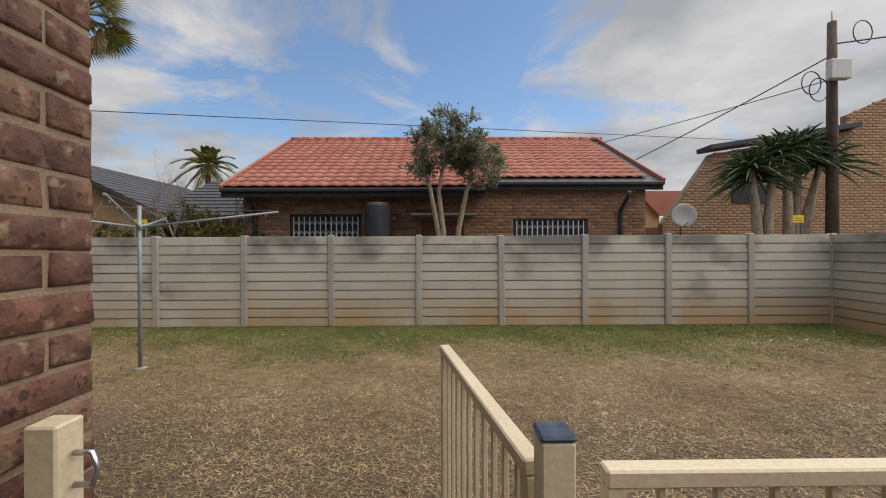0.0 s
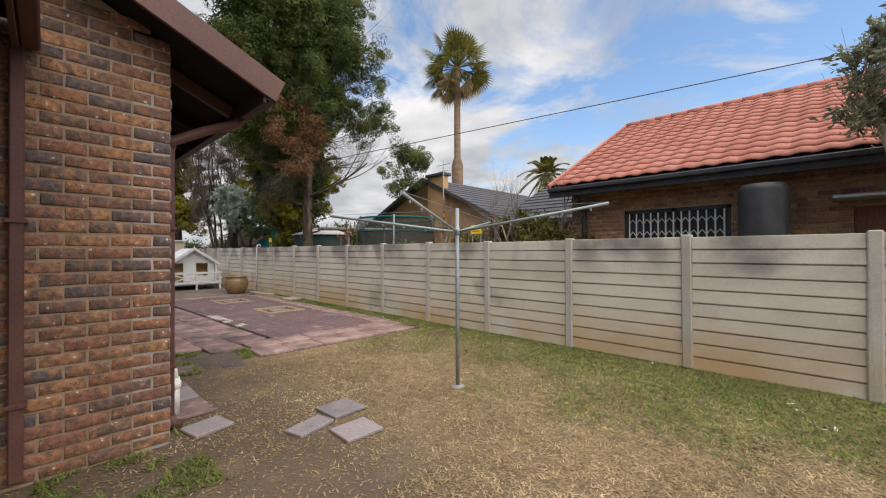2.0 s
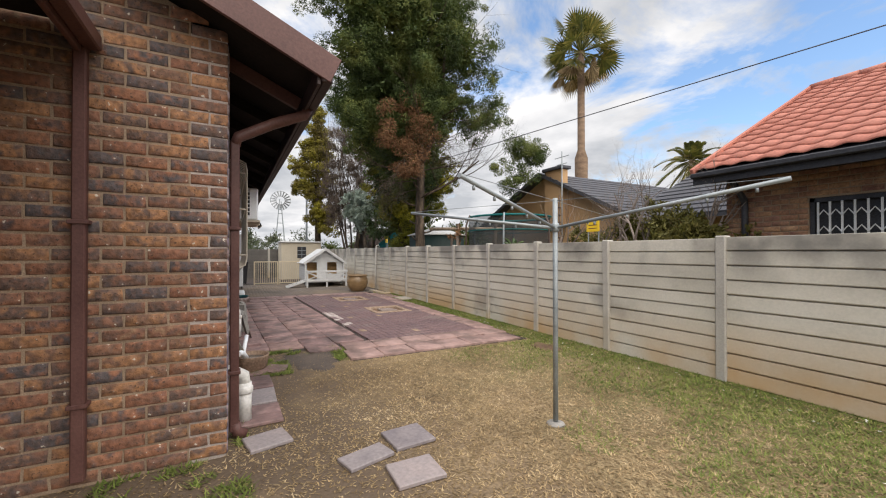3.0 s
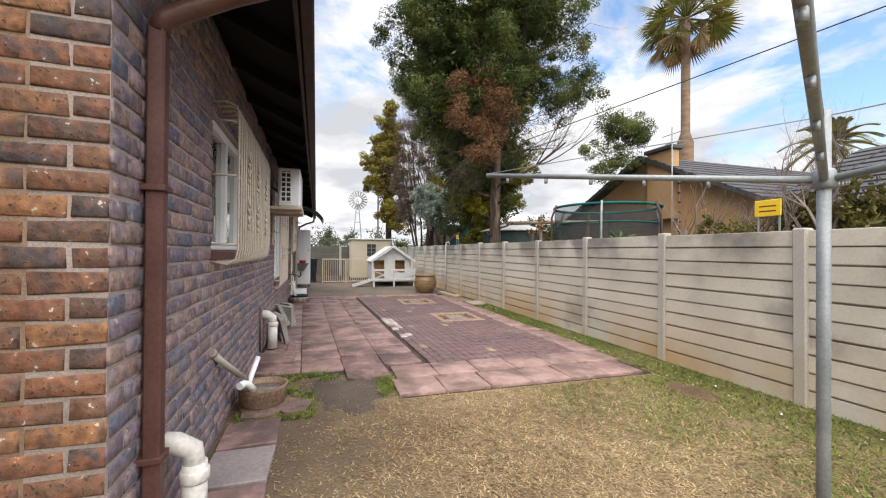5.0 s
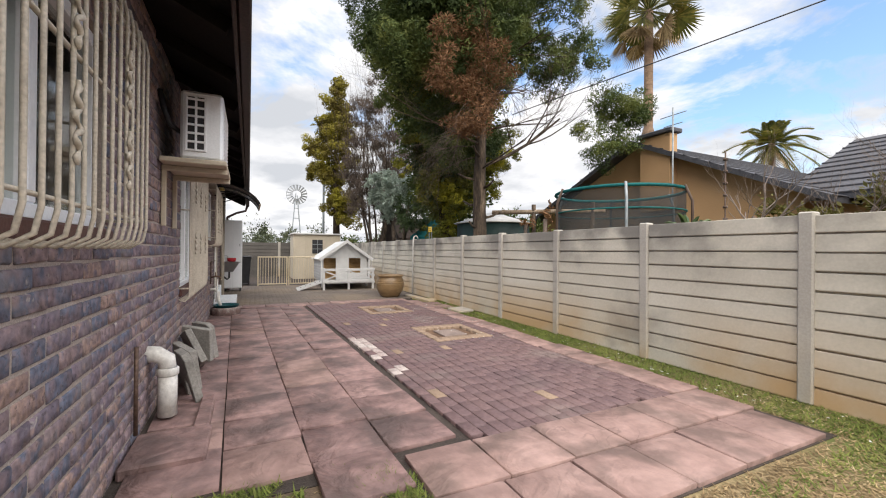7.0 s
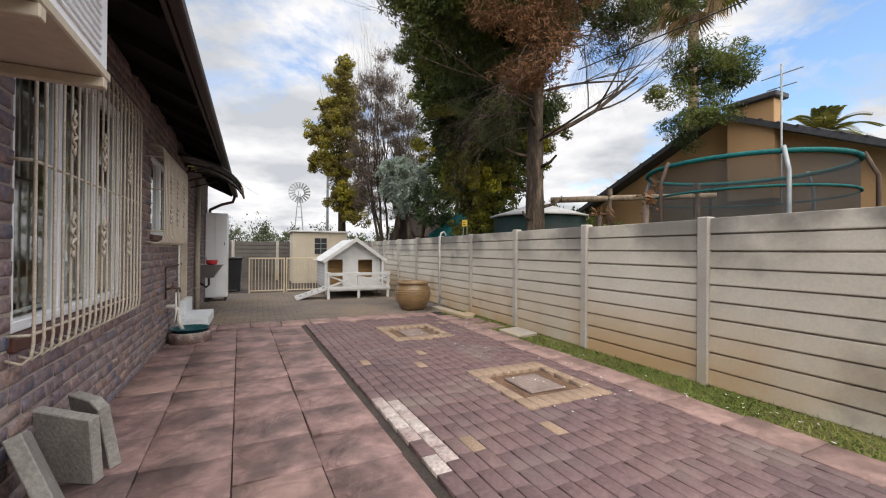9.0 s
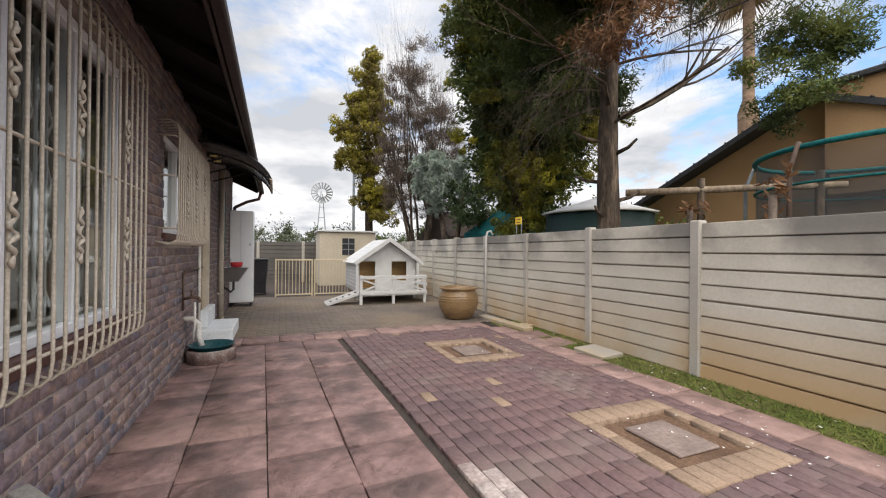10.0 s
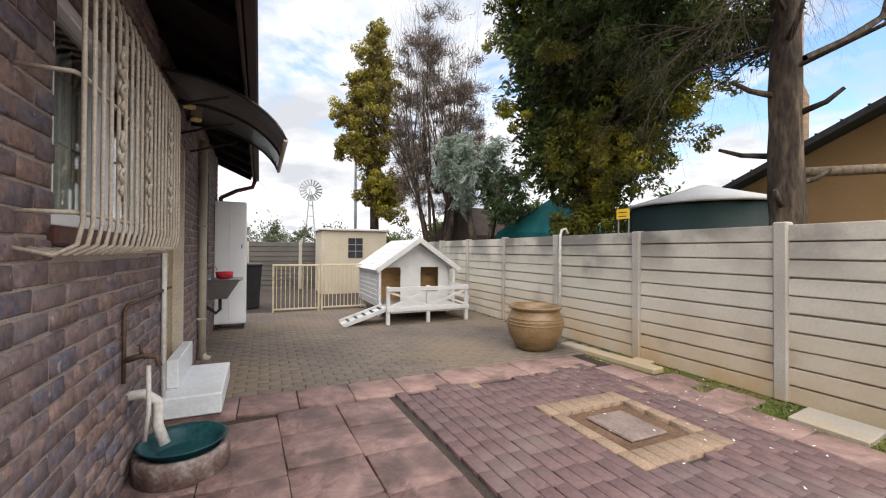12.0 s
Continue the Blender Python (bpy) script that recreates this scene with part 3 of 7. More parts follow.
rng = random.Random(11)
paving = thing("paving", "red and pink paving slabs beside the brick wall", "paving", kind="structure")
SLANT = 2.3
fld = pose(-14.1, 3.84, 0, 0, 0, SLANT)
P = 0.462
for c in range(4):
    s, row = (0.0, -0.05, 0.03, -0.02)[c], 0
    while s < 7.05:
        ly = P - rng.uniform(0.006, 0.011)
        lx = (0.92 if (c == 0 and row in (4, 9)) else 0.46) - rng.uniform(0.008, 0.016)
        p = fld @ Vector((s + lx / 2 + 0.007, -0.045 - P * (c + 0.5), 0))
        if p.x < -6.95 and p.y - 0.2 > 2.0:
            laid(paving, p.x + rng.uniform(-0.006, 0.006), p.y, lx, ly, 0.03 + rng.uniform(-0.006, 0.008), M_slab if rng.random() < 0.85 else M_slab_pink, "slab", SLANT + rng.uniform(-0.9, 0.9), tilt=rng.uniform(-0.8, 0.8))
        s += lx + 0.014
        row += 1
# far border row and the two near rows
for i in range(9):
    laid(paving, -14.36, 2.35 + 0.465 * i, 0.450, 0.450, 0.032 + rng.uniform(-0.003, 0.005), M_slab_pink if i > 2 else M_slab, "slab", rng.uniform(-0.6, 0.6), tilt=rng.uniform(-0.5, 0.5))
for j in range(2):
    for i in range(6):
        laid(paving, -6.36 - 0.465 * j, 3.83 + 0.465 * i + 0.06 * j, 0.450, 0.450, (0.042 if j else 0.034) + rng.uniform(-0.002, 0.005), M_slab_pink, "slab", rng.uniform(-0.8, 0.8), tilt=rng.uniform(-0.6, 0.6))
# pink slabs along the grass strip
for i in range(15):
    laid(paving, -7.3 - 0.465 * i, 6.33 + rng.uniform(-0.02, 0.02), 0.457, 0.34, 0.042 + rng.uniform(-0.004, 0.005), M_slab_pink, "slab", rng.uniform(-1.5, 1.5), tilt=rng.uniform(-0.6, 0.6))

# brick pavers in runs, round two inspection covers
COVERS = [(-10.23, 5.53), (-12.85, 5.30)]
pavers = thing("brick_paving", "dark red clay brick pavers laid in runs", "paving", kind="structure")
V, F, n0, made = [], [], 0, 0
sn, cs = math.sin(radians(SLANT)), math.cos(radians(SLANT))
for r in range(24):
    q = 0.03 + 0.104 * (r + 0.5)
    sx = 0.06 - rng.uniform(0.0, 0.2)
    while sx < 7.2:
        p = fld @ Vector((sx + 0.1, q, 0))
        blocked = any(abs(p.x - a) < 0.50 and abs(p.y - b) < 0.41 for a, b in COVERS)
        if sx > -0.08 and p.x + 0.1 < -6.93 and p.y + 0.05 < 6.24 and not blocked:
            m_p = M_paver
            k = rng.random()
            if k < 0.012:
                m_p = M_paver_y
            if r < 2 and -10.4 < p.x < -8.6 and k > 0.3:
                m_p = M_paver_w
            zt = 0.034 + rng.uniform(-0.0022, 0.0022)
            if m_p is not M_paver or (p.x > -11.2 and made < 290):
                laid(pavers, p.x, p.y + rng.uniform(-0.0015, 0.0015), 0.2055, 0.096, zt, m_p, "paver", SLANT + rng.uniform(-0.7, 0.7), tilt=rng.uniform(-0.35, 0.35))
                made += 1
            else:
                v, f = brick_arrays(0.2055, 0.096, 0.03, 0.002)
                v = v[:, [0, 2, 1]]
                v = np.stack([v[:, 0] * cs - v[:, 1] * sn + p.x, v[:, 0] * sn + v[:, 1] * cs + p.y + rng.uniform(-0.0015, 0.0015), v[:, 2] + zt - 0.03], 1)
                V.append(v); F.append(f[:, ::-1] + n0); n0 += 12
        sx += 0.207
tagged(part("paver_field", quick("paver_field", np.concatenate(V), np.concatenate(F)), M_paver, pavers), kind="stuff")

for a, b in COVERS:
    cv = thing("inspection_cover", "concrete inspection cover framed with yellow pavers", "manhole cover", group="inspection covers")
    cv.location = (a, b, 0)
    sx, sy = 0.535, 0.44
    for sgn in (-1, 1):
        for i in range(5):
            laid(cv, -sx + 2 * sx * (i + 0.5) / 5, sgn * (sy - 0.05), 2 * sx / 5 - 0.005, 0.1, 0.043, M_paver_y, "paver", rng.uniform(-0.7, 0.7), h=0.04)
        for i in range(6):
            laid(cv, sgn * (sx - 0.105), -sy + 0.105 + (2 * sy - 0.21) * (i + 0.5) / 6, 0.2, (2 * sy - 0.21) / 6 - 0.005, 0.043, M_paver_y, "paver", rng.uniform(-0.7, 0.7), h=0.04)
    part("pit", box((-sx + 0.21, -sy + 0.105, 0.004), (sx - 0.21, sy - 0.105, 0.009), 0), M_dirt, cv, "dark soil round the lid")
    part("lid", box((-0.215, -0.185, 0.007), (0.215, 0.185, 0.030), 0.008), M_lid, cv, "dusty grey-brown concrete lid")

# driveway pavers beyond, too many to pick apart
drive = thing("driveway_paving", "dusty grey brown driveway pavers", "paving", kind="structure")
V, F, n0 = [], [], 0
for r in range(48):
    x = -14.66 - 0.105 * r
    y = 2.0 + (0.1 if r % 2 else 0)
    while y < 6.95:
        v, f = brick_arrays(0.1, 0.2, 0.03)
        V.append(v[:, [0, 2, 1]] + (x, y, rng.uniform(-0.003, 0.003))); F.append(f[:, ::-1] + n0); n0 += 12
        y += 0.207
tagged(part("paver_field", quick("paver_field", np.concatenate(V), np.concatenate(F)), M_paver_g, drive), kind="stuff")

# slate stepping slabs on the lawn and along the wall
for x, y, sx, sy, rz in ((-3.78, 3.43, 0.32, 0.32, 3), (-3.63, 3.06, 0.20, 0.34, 14), (-3.31, 3.29, 0.29, 0.32, -2), (-4.21, 2.47, 0.27, 0.30, 12)):
    ob = top("stepping_slab", box((-sx / 2, -sy / 2, 0), (sx / 2, sy / 2, 0.03), 0.006), M_slate, "flat grey slate slab lying on the lawn", "paving slab", group="stepping slabs", m=pose(x, y, 0.0, 1.2, -1, rz))
for i in range(3):
    top("stepping_slab", box((-0.22, -0.19, 0), (0.22, 0.19, 0.03), 0.006), M_slate if i % 2 else M_slab, "worn slab lying along the house wall", "paving slab", group="wall slabs", m=pose(-4.75 - 0.47 * i, 2.42 - 0.012 * i + rng.uniform(-0.02, 0.02), 0.0, 0.8, -0.6, rng.uniform(-4, 4)))
for x, y, rz in ((-6.10, 2.42, 12), (-6.16, 2.68, -25)):
    bm = prism([(-0.16, -0.13), (0.10, -0.15), (0.17, 0.02), (0.08, 0.15), (-0.14, 0.11)], 0.0, 0.028)
    top("broken_slab", bm, M_slab, "broken reddish slab lying beside the drain", "paving slab", group="broken slabs", m=pose(x, y, 0.0, 0, 0, rz) @ pose(0, 0, 0.028, -90, 0, 0))
for x, y, s, m_s, rz in ((-12.19, 6.75, 0.46, M_post, 5), (-13.40, 6.68, 0.38, M_slab, -6), (-12.88, 6.70, 0.38, M_slab_pink, 8), (-14.0, 6.88, 0.22, M_post, 20)):
    top("loose_slab", box((-s / 2, -s / 2 * 0.8, 0), (s / 2, s / 2 * 0.8, 0.055 if m_s is M_post else 0.025), 0.008), m_s, "loose concrete slab by the fence foot", "paving slab", group="loose slabs", m=pose(x, y, 0.0, 1.5, 2, rz))
top("loose_kerb", box((-0.70, -0.09, 0), (0.70, 0.09, 0.07), 0.012), M_post, "dull concrete kerb block beside the fence", "kerb", m=pose(-14.36, 6.68, 0.0, 0, 0, 4))

# ---- precast fence ----
def fence_run(ob, a, b, bays, height=1.6, rows=10, material=M_conc, cap=1.615):
    """Posts with slotted slabs between, from a to b."""
    a, b = Vector((*a, 0)), Vector((*b, 0))
    d = (b - a) / bays
    ang = math.degrees(math.atan2(d.y, d.x))
    ln = d.length
    pm = box((-0.055, -0.06, 0), (0.055, 0.06, cap), 0.012)
    pme = bpy.data.meshes.new("post"); pm.to_mesh(pme); pm.free(); pme.materials.append(M_post)
    sme = []
    for q in range(2):
        sm = bmesh.new()
        h = height / rows
        prof = [(-0.006, -0.004), (-0.006, 0.010), (-0.030, 0.012), (-0.032, 0.02), (-0.024, h - 0.008), (-0.020, h - 0.003), (-0.006, h - 0.003), (0.006, h - 0.003), (0.020, h - 0.003), (0.024, h - 0.008), (0.032, 0.02), (0.030, 0.012), (0.006, 0.010), (0.006, -0.004)]
        va = [sm.verts.new((0.05, y, z)) for y, z in prof]
        vb = [sm.verts.new((ln - 0.05, y, z)) for y, z in prof]
        sm.faces.new(va); sm.faces.new(vb[::-1])
        for i in range(len(prof)):
            j = (i + 1) % len(prof)
            sm.faces.new((va[j], va[i], vb[i], vb[j]))
        bmesh.ops.recalc_face_normals(sm, faces=sm.faces)
        e = bpy.data.meshes.new("fence_slab"); sm.to_mesh(e); sm.free(); e.materials.append(material); sme.append(e)
    for i in range(bays + 1):
        p = a + d * i
        o = part("post", pme, None, ob)
        o.matrix_basis = pose(p.x, p.y, rng.uniform(-0.015, 0.01), rng.uniform(-0.4, 0.4), rng.uniform(-0.4, 0.4), ang)
        if i < bays:
            sag = rng.uniform(-0.012, 0.0)
            for k in range(rows):
                o = part("fence_slab", sme[0], None, ob)
                o.matrix_basis = pose(p.x, p.y, height / rows * k + sag + rng.uniform(-0.002, 0.002), rng.uniform(-0.5, 0.5), rng.uniform(-0.12, 0.12), ang)


fence = thing("boundary_fence", "pale grey precast concrete slab fence", "fence", kind="structure")
fence_run(fence, (-0.36, 7.08), (-25.0, 7.08), 16)
fence_b = thing("boundary_fence", "pale grey precast concrete slab fence", "fence", kind="structure")
fence_run(fence_b, (7.0, 7.0), (-0.36, 7.08), 5)
fence_c = thing("side_fence", "shaded grey precast concrete fence", "fence", kind="structure")
fence_run(fence_c, (7.0, 7.0), (6.5, -4.0), 7)
fence_d = thing("back_wall", "dark precast concrete back wall", "fence", kind="structure")
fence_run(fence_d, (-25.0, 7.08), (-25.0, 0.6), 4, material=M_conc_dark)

# ---- house ----
HM = pose(-4.12, 2.2, 0, 0, 0, 0.8)
HOLES = [(-3.2, -1.38, 1.28, 2.30), (-7.45, -5.6, 0.76, 2.45), (-9.7, -8.38, 1.34, 2.34), (-11.1, -10.3, 0.22, 2.3)]
side = wall("wall_side", HM, -14.4, 0, 0, 2.92, HOLES, M_mortar_side, "dark mixed face-brick house wall")
GM = HM @ pose(0, 0, 0, 0, 0, -90)
rake = lambda x: 2.95 + 0.45 * x
bm = prism([(0.22, 0), (8.6, 0), (8.6, rake(0.22)), (4.3, rake(4.3)), (0.22, rake(0.22))], -0.22, 0)
gable = top("wall_gable", bm, M_mortar, "mixed brown face-brick gable wall", "wall", "structure", m=GM)
bm = box((-14.4, -8.6, 0), (-0.22, -8.38, 2.9), 0)
box((-14.4, -8.38, 0), (-14.18, -0.22, 2.9), 0, bm)
top("wall_back", bm, M_mortar, "plain back walls of the brick house", "wall", "structure", m=HM)
bm = box((-14.18, -3.2, 0), (-0.3, -3.1, 2.9), 0)
box((-14.18, -3.1, 2.6), (-0.3, -0.22, 2.65), 0, bm)
box((-14.18, -3.1, 0.0), (-0.3, -0.22, 0.05), 0, bm)
top("room_lining", bm, M_room, "dim interior walls and ceiling behind windows", "wall", "structure", m=HM)

# roof: two slopes, overhanging the gable and the eave
und = lambda w: 2.97 - 0.45 * w
EX0, EX1 = -14.75, 0.34
bm = bmesh.new()
pts = [(0.60, und(0.60)), (0.60, und(0.60) + 0.12), (-4.3, und(-4.3) + 0.12), (-9.2, und(0.60) + 0.12), (-9.2, und(0.60)), (-4.3, und(-4.3))]
a = [bm.verts.new((EX0, y, z)) for y, z in pts]
b = [bm.verts.new((EX1, y, z)) for y, z in pts]
for i in range(6):
    j = (i + 1) % 6
    bm.faces.new((a[i], a[j], b[j], b[i]))
for q in (a, b):
    bm.faces.new((q[0], q[1], q[2], q[5])); bm.faces.new((q[2], q[3], q[4], q[5]))
bmesh.ops.recalc_face_normals(bm, faces=bm.faces)
roof = top("house_roof", bm, M_soffit, "low roof, eave shade put into its colour", "roof", "structure", m=HM)
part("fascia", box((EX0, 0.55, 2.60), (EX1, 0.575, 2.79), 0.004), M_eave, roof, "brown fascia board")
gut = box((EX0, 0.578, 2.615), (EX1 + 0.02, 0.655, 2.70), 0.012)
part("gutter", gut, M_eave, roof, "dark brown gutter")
sl = math.degrees(math.atan(0.45))
for sgn in (1, -1):
    bm = box((EX1, -5.40, -0.06), (EX1 + 0.03, 0.0, 0.13), 0.004)
    o = part("bargeboard", bm, M_brown, roof, "brown bargeboard with flaking edge")
    o.matrix_basis = pose(0, 0.66, und(0.66), -sl, 0, 0) if sgn > 0 else pose(0, -9.26, und(0.66), sl, 0, 0) @ Matrix.Rotation(math.pi, 4, "Z") @ Matrix.Translation((-2 * EX1 - 0.03, 0, 0))
for i in range(19):
    x = -14.74 + 0.8 * i
    # end rafter keeps plain brown; the rest take the shade colour
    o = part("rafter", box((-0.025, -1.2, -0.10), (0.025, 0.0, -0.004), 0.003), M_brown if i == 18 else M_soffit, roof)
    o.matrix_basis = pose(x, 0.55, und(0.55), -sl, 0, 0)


# windows: white frame, panes, sill
def window(name, x0, x1, z0, z1, mull, trans=()):
    o = thing(name, "white framed sliding window in brick wall", "window", kind="structure", m=HM)
    y0, y1, t = -0.095, -0.025, 0.058
    for lo, hi in (((x0, z0), (x1, z0 + t)), ((x0, z1 - t), (x1, z1)), ((x0, z0 + t), (x0 + t, z1 - t)), ((x1 - t, z0 + t), (x1, z1 - t))):
        part("window_frame", box((lo[0], y0, lo[1]), (hi[0], y1, hi[1]), 0.006), M_frame, o)
    xs = [x0 + t] + [x0 + (x1 - x0) * q for q in mull] + [x1 - t]
    for q in mull:
        part("mullion", box((x0 + (x1 - x0) * q - 0.03, y0 - 0.01, z0 + t), (x0 + (x1 - x0) * q + 0.03, y1 - 0.004, z1 - t), 0.006), M_frame, o)
    for za in trans:
        part("transom", box((x0 + t, y0 + 0.01, za - 0.02), (x1 - t, y1 - 0.008, za + 0.02), 0.005), M_frame, o)
    for a, b in zip(xs, xs[1:]):
        g = part("pane", box((a, -0.071, z0 + t), (b, -0.065, z1 - t), 0), M_glass, o)
        g.visible_shadow = False
    part("window_sill", box((x0 - 0.06, -0.2, z0 - 0.075), (x1 + 0.06, 0.03, z0 - 0.002), 0.01), M_brown, o, "dark brown sill")
    return o


window("window_1", -3.17, -1.41, 1.36, 2.29, (0.36, 0.66))
window("window_2", -7.42, -5.63, 0.84, 2.44, (0.34, 0.67))
window("window_3", -9.67, -8.41, 1.42, 2.33, (0.5,))

for x0, x1, z0, z1 in ((-9.05, -8.43, 1.44, 2.31),):
    V, F = [], []
    n = 60
    for i in range(n + 1):
        x = x0 + (x1 - x0) * i / n
        w = -0.19 + 0.012 * math.sin(i * 0.7) + 0.006 * math.sin(i * 0.23 + 1)
        V += [(x, w, z0), (x, w, z1)]
        if i:
            F.append((2 * i - 2, 2 * i, 2 * i + 1, 2 * i - 1))
    o = top("net_curtain", quick("net_curtain", V, F), M_curtain, "pale net curtain hanging inside the window", "curtain", group="curtains", m=HM)
    o.modifiers.new("thick", "SOLIDIFY").thickness = 0.003


# folding steel trellis inside the tall window
tl = thing("security_trellis", "white folding steel trellis behind the glass", "security gate", m=HM)
for i in range(7):
    part("upright", box((-7.36 + 0.1 * i, -0.225, 0.87), (-7.348 + 0.1 * i, -0.21, 2.40), 0.002), M_frame, tl)
for i in range(6):
    for k in range(4):
        x, z = -7.354 + 0.1 * i, 0.95 + 0.34 * k
        part("lattice", tube([(x, -0.232, z), (x + 0.1, -0.232, z + 0.17), (x, -0.232, z + 0.34)] if i % 2 else [(x + 0.1, -0.232, z), (x, -0.232, z + 0.17), (x + 0.1, -0.232, z + 0.34)], 0.006, 4), M_frame, tl)
for z in (0.88, 2.37):
    part("track", box((-7.40, -0.236, z), (-5.66, -0.206, z + 0.02), 0.002), M_frame, tl)


# burglar bars
def grille(x0, x1, z0, z1, w, n, belly=0.0):
    o = thing("burglar_bars", "beige painted steel burglar bars with scrolls", "burglar bars", group="burglar bars", m=HM)
    step = (x1 - x0) / (n - 1)
    bm = tube([(0, 0.0, z0 + 0.02), (0, w * 0.6, z0 - 0.005), (0, w * 0.92, z0 + 0.03), (0, w, z0 + 0.1), (0, w, z1 - 0.1), (0, w * 0.92, z1 - 0.03), (0, w * 0.6, z1), (0, 0.0, z1 - 0.01)], 0.0075, 7)
    me = bpy.data.meshes.new("bar"); bm.to_mesh(me); bm.free(); me.materials.append(M_grille)
    for i in range(n):
        b = part("bar", me, None, o)
        b.location.x = x0 + step * i
    for z in (z0 + 0.13, (z0 + z1) / 2 + 0.05, z1 - 0.13):
        part("cross_bar", tube([(x0, 0.0, z), (x0 - 0.0, w * 0.85, z), (x0 + 0.03, w - 0.012, z), (x1 - 0.03, w - 0.012, z), (x1, w * 0.85, z), (x1, 0.0, z)], 0.008, 6), M_grille, o)
    for q in (0.22, 0.5, 0.78):
        zc = z0 + (z1 - z0) * (0.34 if q == 0.5 else 0.66)
        xq = x0 + step * round((n - 1) * q)
        for zz in (zc, z0 + z1 - zc):
            bm = tube([(xq + 0.026 * math.sin(u * 1.05) * math.sin(math.pi * u / 24), w + 0.012, zz - 0.13 + 0.26 * u / 24) for u in range(25)], [0.004 + 0.007 * abs(math.sin(u * 0.8)) for u in range(25)], 6)
            part("scroll", bm, M_grille, o, "cast leaf scroll")
    return o


grille(-3.2, -1.36, 1.27, 2.37, 0.17, 20)
grille(-7.48, -5.55, 0.72, 2.52, 0.10, 20)
grille(-9.73, -8.12, 1.32, 2.36, 0.17, 20)

# downpipes
def downpipe(name, x, w, z1, m, label, material=M_brown, square=True, shoe=True):
    o = thing(name, label, "downpipe", group="downpipes", m=m)
    if square:
        part("pipe", box((x - 0.034, w - 0.032, 0.06), (x + 0.034, w + 0.032, z1), 0.008), material, o)
    else:
        part("pipe", tube([(x, w, 0.05), (x, w, z1)], 0.045, 12), material, o)
    for z in (0.5, 1.6):
        part("bracket", box((x - 0.05, w - 0.04 - 0.012, z), (x + 0.05, w + 0.043, z + 0.025), 0.003), material, o)
    if shoe:
        part("shoe", tube([(x, w, 0.12), (x, w + 0.02, 0.05), (x, w + 0.08, 0.02)], 0.042, 10), material, o)
    return o


dp = downpipe("downpipe", -0.27, 0.05, 2.28, HM, "brown steel downpipe at the house corner")
part("offset", tube([(-0.27, 0.05, 2.26), (-0.27, 0.07, 2.32), (-0.27, 0.32, 2.46), (-0.27, 0.56, 2.57), (-0.27, 0.60, 2.64)], 0.042, 10), M_brown, dp, "swan-neck bend to the gutter")
downpipe("downpipe", 0.78, 0.045, 2.70, GM, "brown steel downpipe on the gable wall", shoe=False)
downpipe("downpipe", -12.0, 0.06, 2.62, HM, "beige painted round downpipe", M_grille, square=False)
dp = downpipe("downpipe", -14.45, 0.05, 2.25, HM, "brown downpipe at the far corner")
part("offset", tube([(-14.45, 0.05, 2.24), (-14.45, 0.3, 2.38), (-14.45, 0.55, 2.46), (-14.45, 0.6, 2.62)], 0.035, 8), M_brown, dp)

# outdoor air-conditioning unit on its bracket
ac = thing("air_conditioner", "white outdoor air-conditioning unit on a wall bracket", "air conditioner", m=HM)
part("casing", box((-5.22, 0.15, 1.99), (-4.42, 0.45, 2.54), 0.02), M_frame, ac)
part("side_vent", box((-4.422, 0.19, 2.05), (-4.416, 0.33, 2.49), 0.002), M_black, ac, "black louvred side vent")
for i in range(7):
    part("vent_rib", box((-4.418, 0.185, 2.05 + 0.0685 * i), (-4.408, 0.335, 2.067 + 0.0685 * i), 0.002), M_frame, ac)
for i in range(3):
    part("vent_rib", box((-4.417, 0.185 + 0.066 * i, 2.05), (-4.407, 0.202 + 0.066 * i, 2.49), 0.002), M_frame, ac)
for i in range(14):
    part("fan_louvre", box((-5.12, 0.448, 2.05 + 0.032 * i), (-4.6, 0.458, 2.062 + 0.032 * i), 0.003), M_frame, ac)
part("tray", box((-5.14, 0.02, 1.945), (-4.38, 0.48, 1.985), 0.006), M_beige, ac, "beige steel tray")
for x in (-5.08, -4.55):
    part("bracket_arm", box((x - 0.02, 0.012, 1.90), (x + 0.02, 0.48, 1.943), 0.004), M_beige, ac)
    part("bracket_leg", box((x - 0.02, 0.012, 1.45), (x + 0.02, 0.045, 1.90), 0.004), M_beige, ac)
part("hose", tube([(-4.5, 0.16, 2.2), (-4.42, 0.08, 2.25), (-4.38, 0.05, 2.35), (-4.4, 0.02, 2.5)], 0.02, 8), M_black, ac, "insulated pipe")
# back door with step and curved awning
door = thing("door_1", "beige closed back door in brick wall", "door", kind="structure", m=HM)
part("door_leaf", box((-11.06, -0.12, 0.24), (-10.34, -0.08, 2.26), 0.005), M_door, door)
part("door_frame", box((-10.345, -0.13, 0.23), (-10.30, 0.006, 2.3), 0.005), M_grille, door)
part("door_frame", box((-11.1, -0.13, 0.23), (-11.055, 0.006, 2.3), 0.005), M_grille, door)
part("door_handle", tube([(-10.42, -0.08, 1.2), (-10.42, -0.03, 1.2), (-10.54, -0.03, 1.2)], 0.01, 8), M_stainless, door, "steel handle")
st = thing("door_step", "pale painted concrete step below the back door", "step", m=HM)
part("plinth", box((-10.93, 0.012, 0), (-10.05, 0.41, 0.072), 0.012), M_slab, st, "worn brown plinth")
part("tread", box((-10.95, 0.012, 0.073), (-10.02, 0.42, 0.232), 0.01), M_step, st)
part("upstand", box((-10.98, 0.014, 0.235), (-10.25, 0.10, 0.46), 0.008), M_step, st, "upstand against the wall")
aw = thing("awning", "smoky curved door awning on dark brackets", "awning", m=HM)
